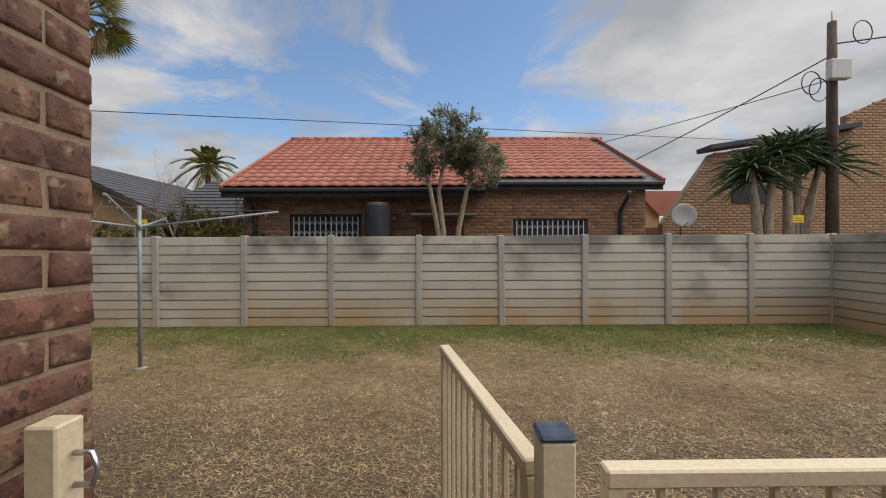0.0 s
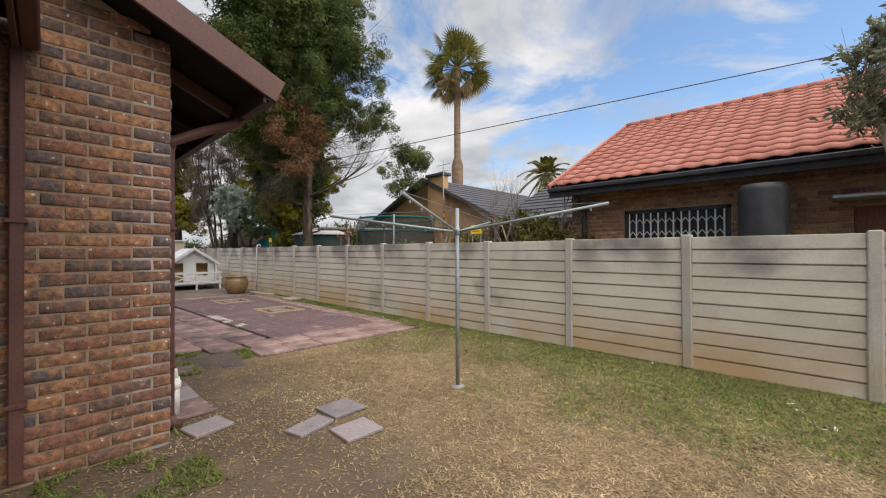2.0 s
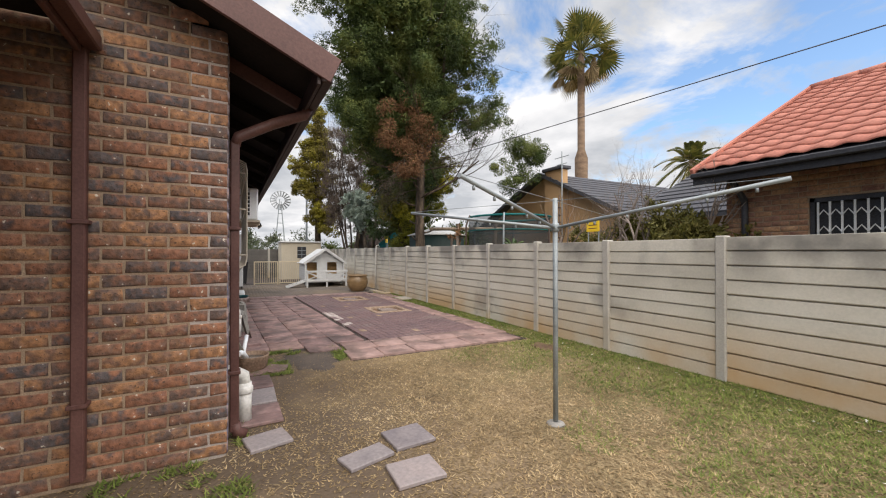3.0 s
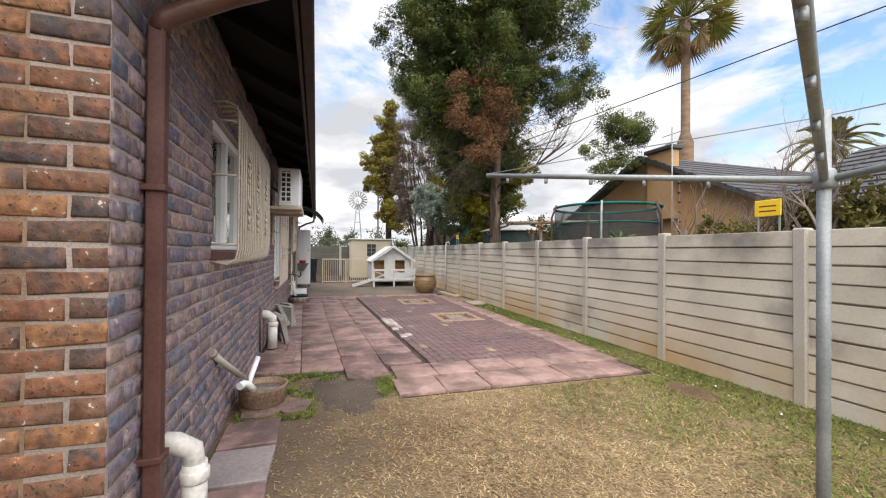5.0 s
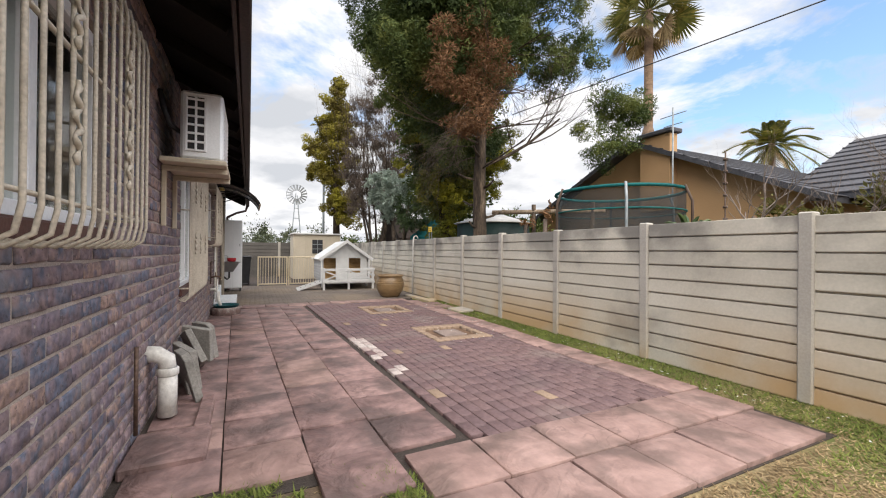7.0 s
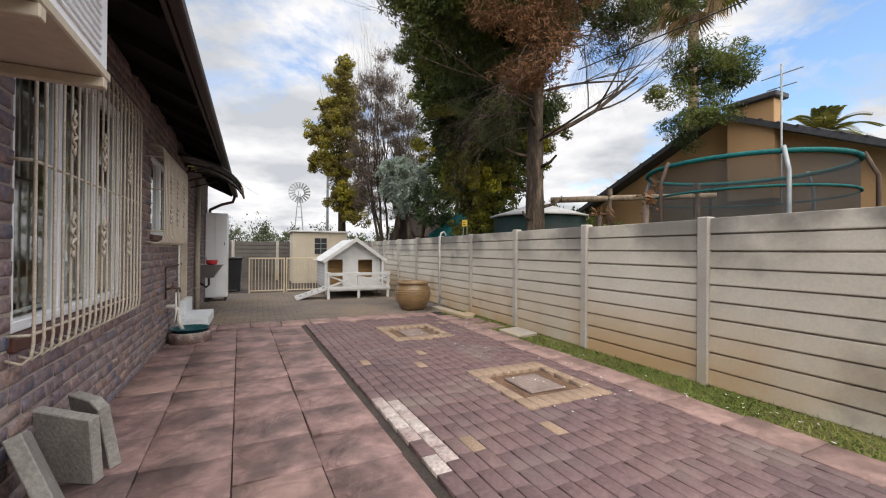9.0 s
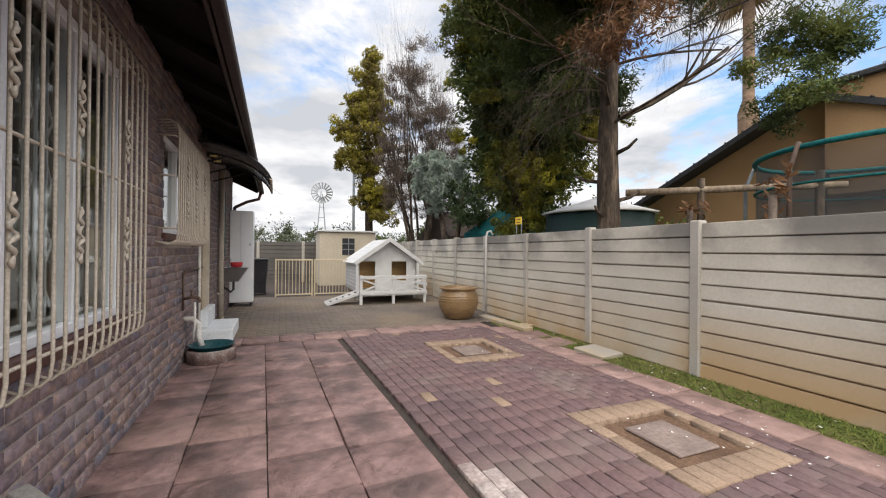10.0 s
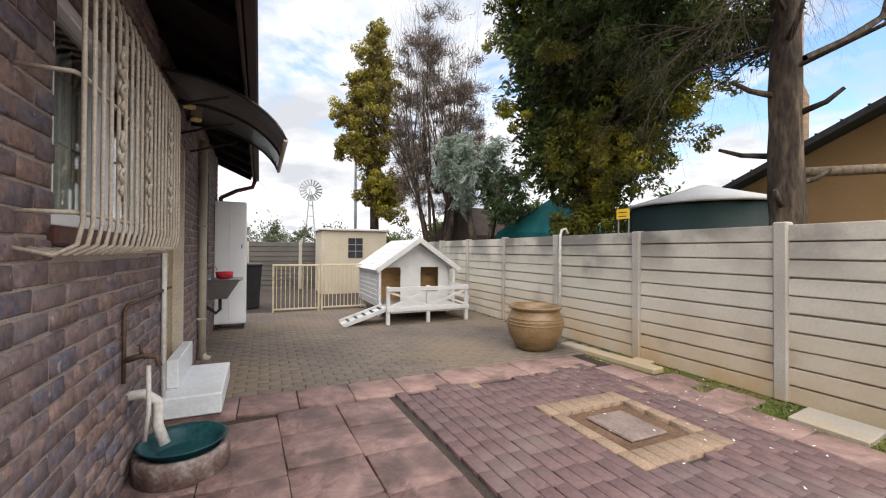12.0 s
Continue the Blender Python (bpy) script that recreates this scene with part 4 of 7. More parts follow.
bm = bmesh.new()
for k in range(11):
    u = k / 10
    for x in (-11.35, -9.95):
        bm.verts.new((x, 0.02 + 0.86 * math.sin(u * 1.35), 2.18 + 0.47 * math.cos(u * 1.45)))
bm.verts.ensure_lookup_table()
for k in range(10):
    f = bm.faces.new((bm.verts[2 * k], bm.verts[2 * k + 1], bm.verts[2 * k + 3], bm.verts[2 * k + 2])); f.smooth = True
sh = part("canopy", bm, M_poly, aw, "smoky polycarbonate sheet")
sh.modifiers.new("thick", "SOLIDIFY").thickness = 0.006
for x in (-11.35, -10.65, -9.95):
    part("bracket", tube([(x, 0.02 + 0.86 * math.sin(u / 10 * 1.35), 2.165 + 0.47 * math.cos(u / 10 * 1.45)) for u in range(11)], 0.014, 6), M_black, aw)
    part("stay", tube([(x, 0.012, 2.35), (x, 0.45, 2.50)], 0.012, 6), M_black, aw)
part("edge_rail", tube([(-11.36, 0.86, 2.22), (-9.94, 0.86, 2.22)], 0.018, 8), M_grille, aw)
for x in (-11.15, -10.75):
    lm = thing("wall_lamp", "small yellow wall lamp under the eaves", "lamp", group="wall lamps", m=HM)
    part("base", box((x - 0.05, 0.012, 2.60), (x + 0.05, 0.04, 2.72), 0.005), M_black, lm)
    part("lens", lathe([(0.05, 0), (0.052, 0.03), (0.03, 0.06)], 14, centre=(x, 0.085, 2.62)), M_lamp, lm, "yellow lens")

bricks(gable, 0, 1.9, 0.02, 3.9, [], M_brick, near=(-1, 1.9, 0.5, 3.0), limit=300, ceiling=rake)
bricks(side, -14.4, 0, 0.02, 2.9, HOLES, M_brick_side, near=(-3.6, 0, 0.2, 2.5), limit=290)

# patio roof, cut short to light the rails; its pier and unseen back wall
pr = thing("patio_roof", "dark timber patio roof with brown fascia", "roof", kind="structure")
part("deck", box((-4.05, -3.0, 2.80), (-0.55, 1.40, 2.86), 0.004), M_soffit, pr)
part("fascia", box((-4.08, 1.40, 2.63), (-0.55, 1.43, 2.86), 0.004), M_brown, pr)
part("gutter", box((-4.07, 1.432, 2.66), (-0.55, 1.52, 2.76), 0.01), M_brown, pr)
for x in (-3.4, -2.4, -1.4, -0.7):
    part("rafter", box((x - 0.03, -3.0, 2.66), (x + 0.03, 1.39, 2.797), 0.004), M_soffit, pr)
top("wall_patio", box((-4.0, -3.24, 0), (5.0, -3.02, 2.8), 0), M_brick_far, "plain brick patio wall behind the walk", "wall", "structure")
pier = top("wall_pier", box((-1.163, 0.612, 0), (-0.825, 0.95, 2.66), 0), M_mortar, "rough brown face-brick pier", "wall", "structure")
PM = pose(-0.825, 0.95, 0, 0, 0, -90)
pier_e = thing("pier_face", "rough brown face bricks of the pier", "wall", kind="structure", m=PM)
bricks(pier_e, 0, 0.338, 0.02, 2.6, [], M_brick_pier, near=(0, 1, 0.3, 2.6), limit=90)
pier_n = thing("pier_face", "rough brown face bricks of the pier", "wall", kind="structure", m=pose(-0.825, 0.95, 0))
bricks(pier_n, -0.338, 0, 0.02, 2.6, [], M_brick_pier, near=(-1, 0, 0.3, 2.6), limit=60)

# ---- gate and rails of the patio ----
def rail_panel(name, x0, x1, z0, z1, n, label, m, cat="railing"):
    o = thing(name, label, cat, m=m)
    part("top_rail", box((x0, -0.025, z1 - 0.04), (x1, 0.025, z1), 0.005), M_cream, o)
    part("bottom_rail", box((x0, -0.015, z0), (x1, 0.015, z0 + 0.035), 0.004), M_cream, o)
    for x in (x0 + 0.02, x1 - 0.02):
        part("end_post", box((x - 0.02, -0.02, 0.0 if name != "gate" else z0), (x + 0.02, 0.02, z1 - 0.041), 0.004), M_cream, o)
    for i in range(1, n):
        x = x0 + (x1 - x0) * i / n
        part("baluster", box((x - 0.008, -0.008, z0 + 0.036), (x + 0.008, 0.008, z1 - 0.041), 0.002), M_cream, o)
    return o


rail_panel("gate", 0, 1.09, 0.08, 0.90, 11, "cream steel patio gate standing open", pose(0.215, 0.90, 0.0, 0, 0, 100), "gate")
rail_panel("patio_railing", 0, 3.3, 0.08, 0.90, 26, "cream steel patio railing on the lawn edge", pose(0.36, 0.87, 0))
gp = thing("gate_post", "cream square gate post with dark blue cap", "post", m=pose(0.24, 0.83, 0))
part("post", box((-0.035, -0.035, 0), (0.035, 0.035, 0.985), 0.004), M_cream, gp)
part("cap", box((-0.038, -0.038, 0.986), (0.038, 0.038, 1.0), 0.006), M_bluecap, gp, "dark blue plastic cap")
gp = thing("gate_post", "cream square latch post against the brick pier", "post", m=pose(-0.72, 0.75, 0))
part("post", box((-0.03, -0.03, 0), (0.03, 0.03, 1.06), 0.004), M_cream, gp)
part("latch", tube([(0.036, 0.0, 1.0), (0.07, 0.0, 1.0), (0.08, 0.0, 0.97), (0.07, 0, 0.94), (0.036, 0, 0.94)], 0.006, 6), M_stainless, gp, "steel latch ring")

# ---- rotary washing line ----
wl = thing("washing_line", "galvanised rotary washing line on the lawn", "washing line", m=pose(-3.45, 4.62, 0))
part("pole", tube([(0, 0, 0), (0, 0, 1.0), (0, 0, 1.88)], 0.021, 12), M_galv, wl)
part("footing", lathe([(0.08, 0), (0.07, 0.012), (0.03, 0.022)], 14), M_offcut, wl, "concrete footing")
part("hub", lathe([(0.028, 0), (0.034, 0.01), (0.034, 0.06), (0.028, 0.07)], 12, centre=(0, 0, 1.60)), M_galv, wl)
for a in (13, 115, 210, 298):
    c, s_ = math.cos(radians(a)), math.sin(radians(a))
    arm = part("arm", tube([(0.03 * c, 0.03 * s_, 1.635), (1.5 * c, 1.5 * s_, 1.835)], 0.0135, 8), M_galv, wl)
    for q in (0.35, 0.6, 0.85, 1.1, 1.35):
        part("hook", tube([(q * c, q * s_, 1.62 + 0.133 * q), (q * c, q * s_, 1.595 + 0.133 * q)], 0.009, 6), M_galv, arm)
    part("stay_wire", tube([(0, 0, 1.86), (1.48 * c, 1.48 * s_, 1.845)], 0.0025, 4), M_galv, wl)

# ---- drains and clutter along the wall ----
dr = thing("drain_pipe", "white plastic waste pipe over a drain bowl", "pipe", m=HM)
part("outlet", tube([(-1.42, 0.0, 0.66), (-1.65, 0.06, 0.50), (-1.95, 0.14, 0.30)], 0.024, 12), M_post, dr)
part("elbow", tube([(-1.84, 0.11, 0.285), (-1.88, 0.13, 0.29), (-1.94, 0.155, 0.265), (-1.99, 0.19, 0.20)], 0.03, 12), M_frame, dr, "clean white bend")
part("socket", tube([(-1.42, -0.004, 0.66), (-1.45, 0.010, 0.645)], 0.032, 12), M_mortar_side, dr, "mortar round the pipe")
part("branch", tube([(-1.96, 0.16, 0.27), (-2.18, 0.20, 0.42)], 0.022, 12), M_frame, dr, "clean white stub")
bw = thing("drain_bowl", "half-round terracotta drain bowl with grey water", "drain bowl", m=HM @ pose(-2.15, 0.245, 0))
bm = lathe([(0.13, 0.0), (0.18, 0.05), (0.20, 0.17), (0.208, 0.195), (0.185, 0.195), (0.17, 0.15), (0.12, 0.11)], 30)
part("bowl", bm, M_bowl, bw)
part("water", lathe([(0.165, 0.112), (0.172, 0.150), (0.02, 0.151)], 28), M_water, bw, "murky grey water")
gl = thing("gully", "white plastic gully pipe beside the downpipe", "pipe", m=HM)
part("riser", tube([(-0.55, 0.13, 0.0), (-0.55, 0.13, 0.34)], 0.055, 14), M_pvc, gl)
part("head", tube([(-0.55, 0.13, 0.30), (-0.55, 0.12, 0.40), (-0.55, 0.05, 0.44), (-0.55, -0.02, 0.45)], 0.05, 14), M_pvc, gl, "bend into the wall")
part("collar", lathe([(0.06, 0), (0.066, 0.01), (0.066, 0.05), (0.06, 0.06)], 16, centre=(-0.55, 0.13, 0.25)), M_pvc, gl)
vp = thing("drain_pipe", "beige plastic drain bend rising from a concrete kerb", "pipe", m=HM)
part("riser", tube([(-4.15, 0.13, 0.05), (-4.15, 0.13, 0.40)], 0.06, 14), M_pvc, vp)
part("bend", tube([(-4.15, 0.13, 0.36), (-4.15, 0.12, 0.46), (-4.15, 0.06, 0.50), (-4.15, -0.02, 0.51)], 0.058, 14), M_pvc, vp)
part("collar", lathe([(0.062, 0), (0.07, 0.01), (0.07, 0.05), (0.062, 0.06)], 16, centre=(-4.15, 0.13, 0.34)), M_pvc, vp)
part("vent", tube([(-3.72, 0.03, 0.1), (-3.72, 0.03, 0.65)], 0.012, 8), M_copper, vp, "thin rusty pipe")
kb = thing("gully_kerb", "weathered brick kerb round the drain", "kerb", m=HM)
part("kerb", box((-3.80, 0.02, 0), (-3.34, 0.44, 0.075), 0.012), M_slab, kb)
part("kerb", box((-4.45, 0.32, 0), (-3.81, 0.42, 0.07), 0.012), M_slab, kb)
FLAT = [(-0.17, 0), (0.15, 0.0), (0.17, 0.36), (-0.15, 0.40)]
NOTCH = [(-0.15, 0), (-0.07, 0), (-0.05, 0.14), (0.0, 0.18), (0.05, 0.14), (0.07, 0), (0.15, 0), (0.15, 0.36), (0.08, 0.40), (-0.15, 0.40)]
for x, w, sh_, lean, rz, roll in ((-4.55, 0.26, NOTCH, 14, 20, 0), (-4.85, 0.20, FLAT, 10, 30, 0), (-5.38, 0.24, FLAT, 22, 12, 24), (-5.80, 0.17, FLAT, 8, 60, 0), (-5.98, 0.24, NOTCH, 10, 40, 0)):
    bm = prism(sh_, -0.03, 0.03)
    bmesh.ops.bevel(bm, geom=bm.edges[:], offset=0.005, segments=1, affect="EDGES")
    top("concrete_offcut", bm, M_offcut, "broken concrete offcut leaning on the wall", "concrete block", group="offcuts", m=HM @ pose(x, w, 0.03 + 0.06 * (roll > 0), 0, 0, rz) @ pose(0, 0, 0, lean, -roll, 0))

tp = thing("garden_tap", "old brass garden tap on a copper pipe", "tap", m=HM)
part("supply", tube([(-10.34, 0.025, 1.03), (-9.2, 0.025, 1.03), (-9.14, 0.025, 1.0), (-9.14, 0.025, 0.62)], 0.011, 8), M_copper, tp)
part("valve", tube([(-9.14, 0.025, 0.74), (-9.14, 0.10, 0.76), (-9.14, 0.17, 0.75), (-9.14, 0.18, 0.70)], 0.016, 8), M_copper, tp)
part("handle", tube([(-9.20, 0.10, 0.83), (-9.08, 0.10, 0.83)], 0.007, 6), M_copper, tp)
part("stem", tube([(-9.14, 0.10, 0.77), (-9.14, 0.10, 0.83)], 0.009, 6), M_copper, tp)
wp = thing("waste_pipe", "white plastic waste pipe into a tub", "pipe", m=HM)
part("upright", tube([(-10.08, 0.03, 0.1), (-10.08, 0.03, 1.36)], 0.017, 8), M_pvc, wp)
part("outlet", tube([(-9.30, -0.01, 0.50), (-9.32, 0.08, 0.50), (-9.34, 0.14, 0.44), (-9.34, 0.14, 0.30), (-9.32, 0.18, 0.19)], 0.03, 10), M_pvc, wp)
part("hose", tube([(-9.16, 0.13, 0.70), (-9.17, 0.13, 0.45), (-9.18, 0.11, 0.28)], 0.012, 8), M_pvc, wp)
tb = thing("gully_ring", "painted concrete gully ring by the wall", "drain", m=HM @ pose(-9.33, 0.27, 0))
part("ring", lathe([(0.25, 0), (0.25, 0.15), (0.235, 0.165), (0.20, 0.16), (0.19, 0.03)], 26), M_ring, tb)
tu = thing("tub", "dark teal plastic tub resting in the ring", "tub", m=HM @ pose(-9.33, 0.27, 0.165))
part("tub", lathe([(0.15, -0.08), (0.19, 0.0), (0.225, 0.035), (0.235, 0.04), (0.225, 0.045), (0.20, 0.02), (0.15, -0.05)], 28), M_tub, tu)

# sink, cabinet, towel
sk = thing("outdoor_sink", "stainless wall sink with black trap", "sink", m=HM)
bm = bmesh.new()
for k, (hw, z) in enumerate(((0.16, 0.66), (0.27, 0.90), (0.30, 0.93), (0.26, 0.92), (0.15, 0.70))):
    for x, y in ((-hw, 0.012), (hw, 0.012), (hw, 0.012 + hw * 1.45), (-hw, 0.012 + hw * 1.45)):
        bm.verts.new((-12.85 + x, y + (0.02 if 0 < k < 3 else 0.03), z))
bm.verts.ensure_lookup_table()
for k in range(4):
    for i in range(4):
        j = (i + 1) % 4
        bm.faces.new((bm.verts[4 * k + i], bm.verts[4 * k + j], bm.verts[4 * k + 4 + j], bm.verts[4 * k + 4 + i]))
bm.faces.new([bm.verts[i] for i in (3, 2, 1, 0)]); bm.faces.new([bm.verts[16 + i] for i in range(4)])
part("basin", bm, M_stainless, sk)
part("trap", tube([(-12.85, 0.18, 0.67), (-12.85, 0.18, 0.5), (-12.85, 0.13, 0.45), (-12.85, 0.08, 0.5), (-12.85, 0.0, 0.55)], 0.022, 8), M_black, sk, "black trap")
part("tap", tube([(-12.85, 0.012, 1.08), (-12.85, 0.12, 1.10), (-12.85, 0.14, 1.05)], 0.012, 8), M_stainless, sk)
rb = thing("bowl", "red plastic bowl on the sink edge", "bowl", m=HM @ pose(-12.72, 0.24, 0.93))
part("bowl", lathe([(0.06, 0), (0.10, 0.02), (0.11, 0.10), (0.10, 0.10), (0.09, 0.03)], 18), M_red, rb)
V, F = [], []
for i in range(13):
    for z in (1.15, 2.35):
        V.append((-12.45 - 0.02 * i, 0.035 + 0.012 * math.sin(i * 1.7), z))
    if i:
        F.append((2 * i - 2, 2 * i, 2 * i + 1, 2 * i - 1))
tw = top("towel", quick("towel", V, F), M_teal, "teal cloth hanging on the house wall", "cloth", m=HM)
tw.modifiers.new("thick", "SOLIDIFY").thickness = 0.008
cb = thing("metal_cabinet", "tall white two-door metal cabinet against the wall", "cabinet", m=HM)
part("body", box((-14.35, 0.012, 0.12), (-13.87, 0.47, 2.12), 0.006), M_frame, cb)
for a, b in ((0.016, 0.215), (0.222, 0.466)):
    d_ = part("door", box((-13.868, a, 0.14), (-13.848, b, 2.10), 0.004), M_frame, cb)
part("handle", tube([(-13.846, 0.41, 1.42), (-13.82, 0.41, 1.42), (-13.82, 0.41, 1.36), (-13.846, 0.41, 1.36)], 0.007, 6), M_black, cb)
for x in (-14.3, -13.92):
    for w in (0.05, 0.43):
        part("foot", box((x - 0.02, w - 0.02, 0.02), (x + 0.02, w + 0.02, 0.119), 0.003), M_black, cb)
bn = thing("wheelie_bin", "black wheeled rubbish bin by the back wall", "bin", m=pose(-20.6, 2.42, 0.012))
bm = bmesh.new()
for hw, z in ((0.22, 0.06), (0.28, 0.95)):
    for x, y in ((-1, -1), (1, -1), (1, 1), (-1, 1)):
        bm.verts.new((x * hw, y * hw, z))
bm.verts.ensure_lookup_table()
bm.faces.new([bm.verts[i] for i in (3, 2, 1, 0)]); bm.faces.new([bm.verts[4 + i] for i in range(4)])
for i in range(4):
    j = (i + 1) % 4
    bm.faces.new((bm.verts[i], bm.verts[j], bm.verts[4 + j], bm.verts[4 + i]))
part("body", bm, M_black, bn)
part("lid", box((-0.30, -0.30, 0.955), (0.32, 0.30, 1.02), 0.02), M_black, bn)
for y in (-0.2, 0.2):
    w_ = part("wheel", tube([(-0.24, y - 0.03, 0.1), (-0.24, y + 0.03, 0.1)], 0.1, 14), M_black, bn)

# ---- playhouse ----
ph = thing("playhouse", "white timber playhouse on legs with porch and ramp", "playhouse", m=pose(0, 0, 0.0))
X0, X1, Y0, Y1, ZF, ZE, ZA = -20.0, -18.35, 4.80, 6.36, 0.27, 1.02, 1.56
YM = (Y0 + Y1) / 2
part("floor", box((X0, Y0, ZF - 0.05), (-17.42, Y1, ZF), 0.004), M_white, ph)
# boarded side walls
for y in (Y0, Y1):
    for k in range(8):
        z = ZF + 0.094 * k
        o = part("board", box((X0, -0.009, 0), (X1, 0.009, 0.10), 0.003), M_white, ph)
        o.matrix_basis = pose(0, y, z, 7 if y == Y0 else -7, 0, 0)
part("back_wall", box((X0 - 0.01, Y0 + 0.02, ZF), (X0 + 0.01, Y1 - 0.02, ZE), 0.003), M_white, ph)
# front wall round two openings
bm = bmesh.new()
for a, b, lo, hi in cells(Y0 + 0.02, Y1 - 0.02, ZF, ZE, [(4.87, 5.27, ZF, 1.0), (5.70, 6.10, 0.50, 1.0)]):
    box((X1 - 0.01, a, lo), (X1 + 0.01, b, hi), 0, bm)
part("front_wall", bm, M_white, ph)
for x in (X1, X0):
    bm = bmesh.new()
    for xx in (x - 0.01, x + 0.01):
        for y, z in ((Y0, ZE + 0.002), (Y1, ZE + 0.002), (YM, ZA - 0.04)):
            bm.verts.new((xx, y, z))
    bm.verts.ensure_lookup_table()
    v = bm.verts
    bm.faces.new((v[0], v[1], v[2])); bm.faces.new((v[5], v[4], v[3]))
    for i in range(3):
        j = (i + 1) % 3
        bm.faces.new((v[j], v[i], v[3 + i], v[3 + j]))
    part("gable", bm, M_white, ph)
part("inner_lining", box((X1 - 0.62, Y0 + 0.05, ZF + 0.003), (X1 - 0.60, Y1 - 0.05, ZE), 0), M_ptimber, ph, "raw timber inside")
part("inner_lining", box((X0 + 0.03, Y1 - 0.06, ZF + 0.003), (X1 - 0.02, Y1 - 0.045, ZE), 0), M_ptimber, ph, "raw timber inside")
part("inner_lining", box((X0 + 0.03, Y0 + 0.045, ZF + 0.003), (X1 - 0.02, Y0 + 0.06, ZE), 0), M_ptimber, ph, "raw timber inside")
slope = math.atan2(ZA - ZE, YM - Y0)
ln = (YM - Y0 + 0.10) / math.cos(slope)
for sg in (1, -1):
    for k in range(6):
        o = part("roof_board", box((X0 - 0.08, -0.005, 0), (-18.05, ln / 6 + 0.012, 0.016), 0.003), M_white, ph)
        c = math.cos(slope) * ln * k / 6
        y = (Y0 - 0.10 + c) if sg > 0 else (Y1 + 0.10 - c)
        z = ZE - 0.07 + math.sin(slope) * ln * k / 6
        o.matrix_basis = pose(0, y, z, math.degrees(slope) - 1.5, 0, 0) if sg > 0 else pose(X0 - 0.08 - 18.05, y, z, 0, 0, 180) @ pose(0, 0, 0, math.degrees(slope) - 1.5, 0, 0)
    bm = box((-0.012, 0, -0.05), (0.012, ln, 0.045), 0.003)
    o = part("barge", bm, M_white, ph)
    o.matrix_basis = pose(-18.04, Y0 - 0.10, ZE - 0.07, math.degrees(slope), 0, 0) if sg > 0 else pose(-18.04, Y1 + 0.10, ZE - 0.07, 0, 0, 180) @ pose(0, 0, 0, math.degrees(slope), 0, 0)
part("finial", box((-18.07, YM - 0.02, ZA - 0.02), (-18.03, YM + 0.02, ZA + 0.08), 0.004), M_white, ph)
for x in (X0 + 0.05, X1):
    for y in (Y0 + 0.05, Y1 - 0.05):
        part("leg", box((x - 0.035, y - 0.035, 0.013), (x + 0.035, y + 0.035, ZF - 0.051), 0.004), M_white, ph)
for y in (Y0 - 0.03, Y1 - 0.03):
    part("roof_post", box((-18.11, y - 0.025, ZF), (-18.06, y + 0.025, ZE - 0.02), 0.004), M_white, ph)
# porch: posts, rails and crossed braces along the front and the far side
for y, z0 in ((4.75, 0.013), (5.51, 0.013), (6.29, 0.013)):
    part("porch_post", box((-17.46, y - 0.032, z0), (-17.40, y + 0.032, 0.70), 0.004), M_white, ph)
for z in (0.66, 0.30):
    part("porch_rail", box((-17.399, 4.72, z - 0.045), (-17.375, 6.33, z + 0.03), 0.003), M_white, ph)
for a, b in ((4.78, 5.48), (5.54, 6.26)):
    for p, q in ((0.34, 0.60), (0.60, 0.34)):
        part("brace", tube([(-17.425, a, p), (-17.425, b, q)], 0.026, 4), M_white, ph)
for z in (0.66, 0.47):
    part("side_rail", box((-18.34, 6.325, z - 0.04), (-17.40, 6.345, z + 0.03), 0.003), M_white, ph)
rp = part("ramp", box((-17.95, -0.012, 0), (-17.52, 0.82, 0.02), 0.003), M_white, ph, "ramp with dark gaps")
rp.matrix_basis = pose(0, 4.02, 0.018, 18, 0, 0)
for k in range(5):
    part("cleat", box((-17.95, 0.10 + 0.15 * k, 0.021), (-17.52, 0.14 + 0.15 * k, 0.04), 0.003), M_blackpaint, rp, "dark cleat")
for x in (-17.97, -17.51):
    part("ramp_side", box((x - 0.012, -0.012, 0.0), (x + 0.012, 0.82, 0.07), 0.003), M_white, rp)

# pot, kennel fence, shed
pt = thing("plant_pot", "large glazed brown clay pot, empty", "pot", m=pose(-15.06, 6.12, 0.018))
part("pot", lathe([(0.20, 0), (0.26, 0.05), (0.345, 0.20), (0.375, 0.34), (0.355, 0.46), (0.315, 0.53), (0.315, 0.545), (0.355, 0.565), (0.36, 0.59), (0.33, 0.60), (0.29, 0.56), (0.30, 0.45), (0.26, 0.40)], 40), M_pot, pt)
for z, r in ((0.40, 0.371), (0.44, 0.362), (0.36, 0.377)):
    part("ridge", lathe([(r - 0.003, z - 0.008), (r + 0.006, z), (r - 0.003, z + 0.008)], 36), M_pot, pt)
rail_panel("yard_gate", 0, 0.95, 0.06, 1.02, 11, "cream steel yard gate, closed", pose(-19.62, 2.90, 0.012, 0, 0, 90), "gate")
rail_panel("yard_fence", 0, 1.0, 0.06, 1.02, 12, "cream steel yard fence panel", pose(-19.66, 3.88, 0.012, 0, 0, 90), "fence")
sd = thing("garden_shed", "beige sheet-metal garden shed with small window", "shed", m=pose(0, 0, 0.012))
part("front_wall", box((-23.02, 4.31, 0), (-22.98, 6.29, 1.92), 0.004), M_beige, sd)
part("side_wall", box((-24.6, 4.30, 0), (-23.021, 4.34, 1.92), 0.004), M_beige, sd)
part("side_wall", box((-24.6, 6.26, 0), (-23.021, 6.30, 1.92), 0.004), M_beige, sd)
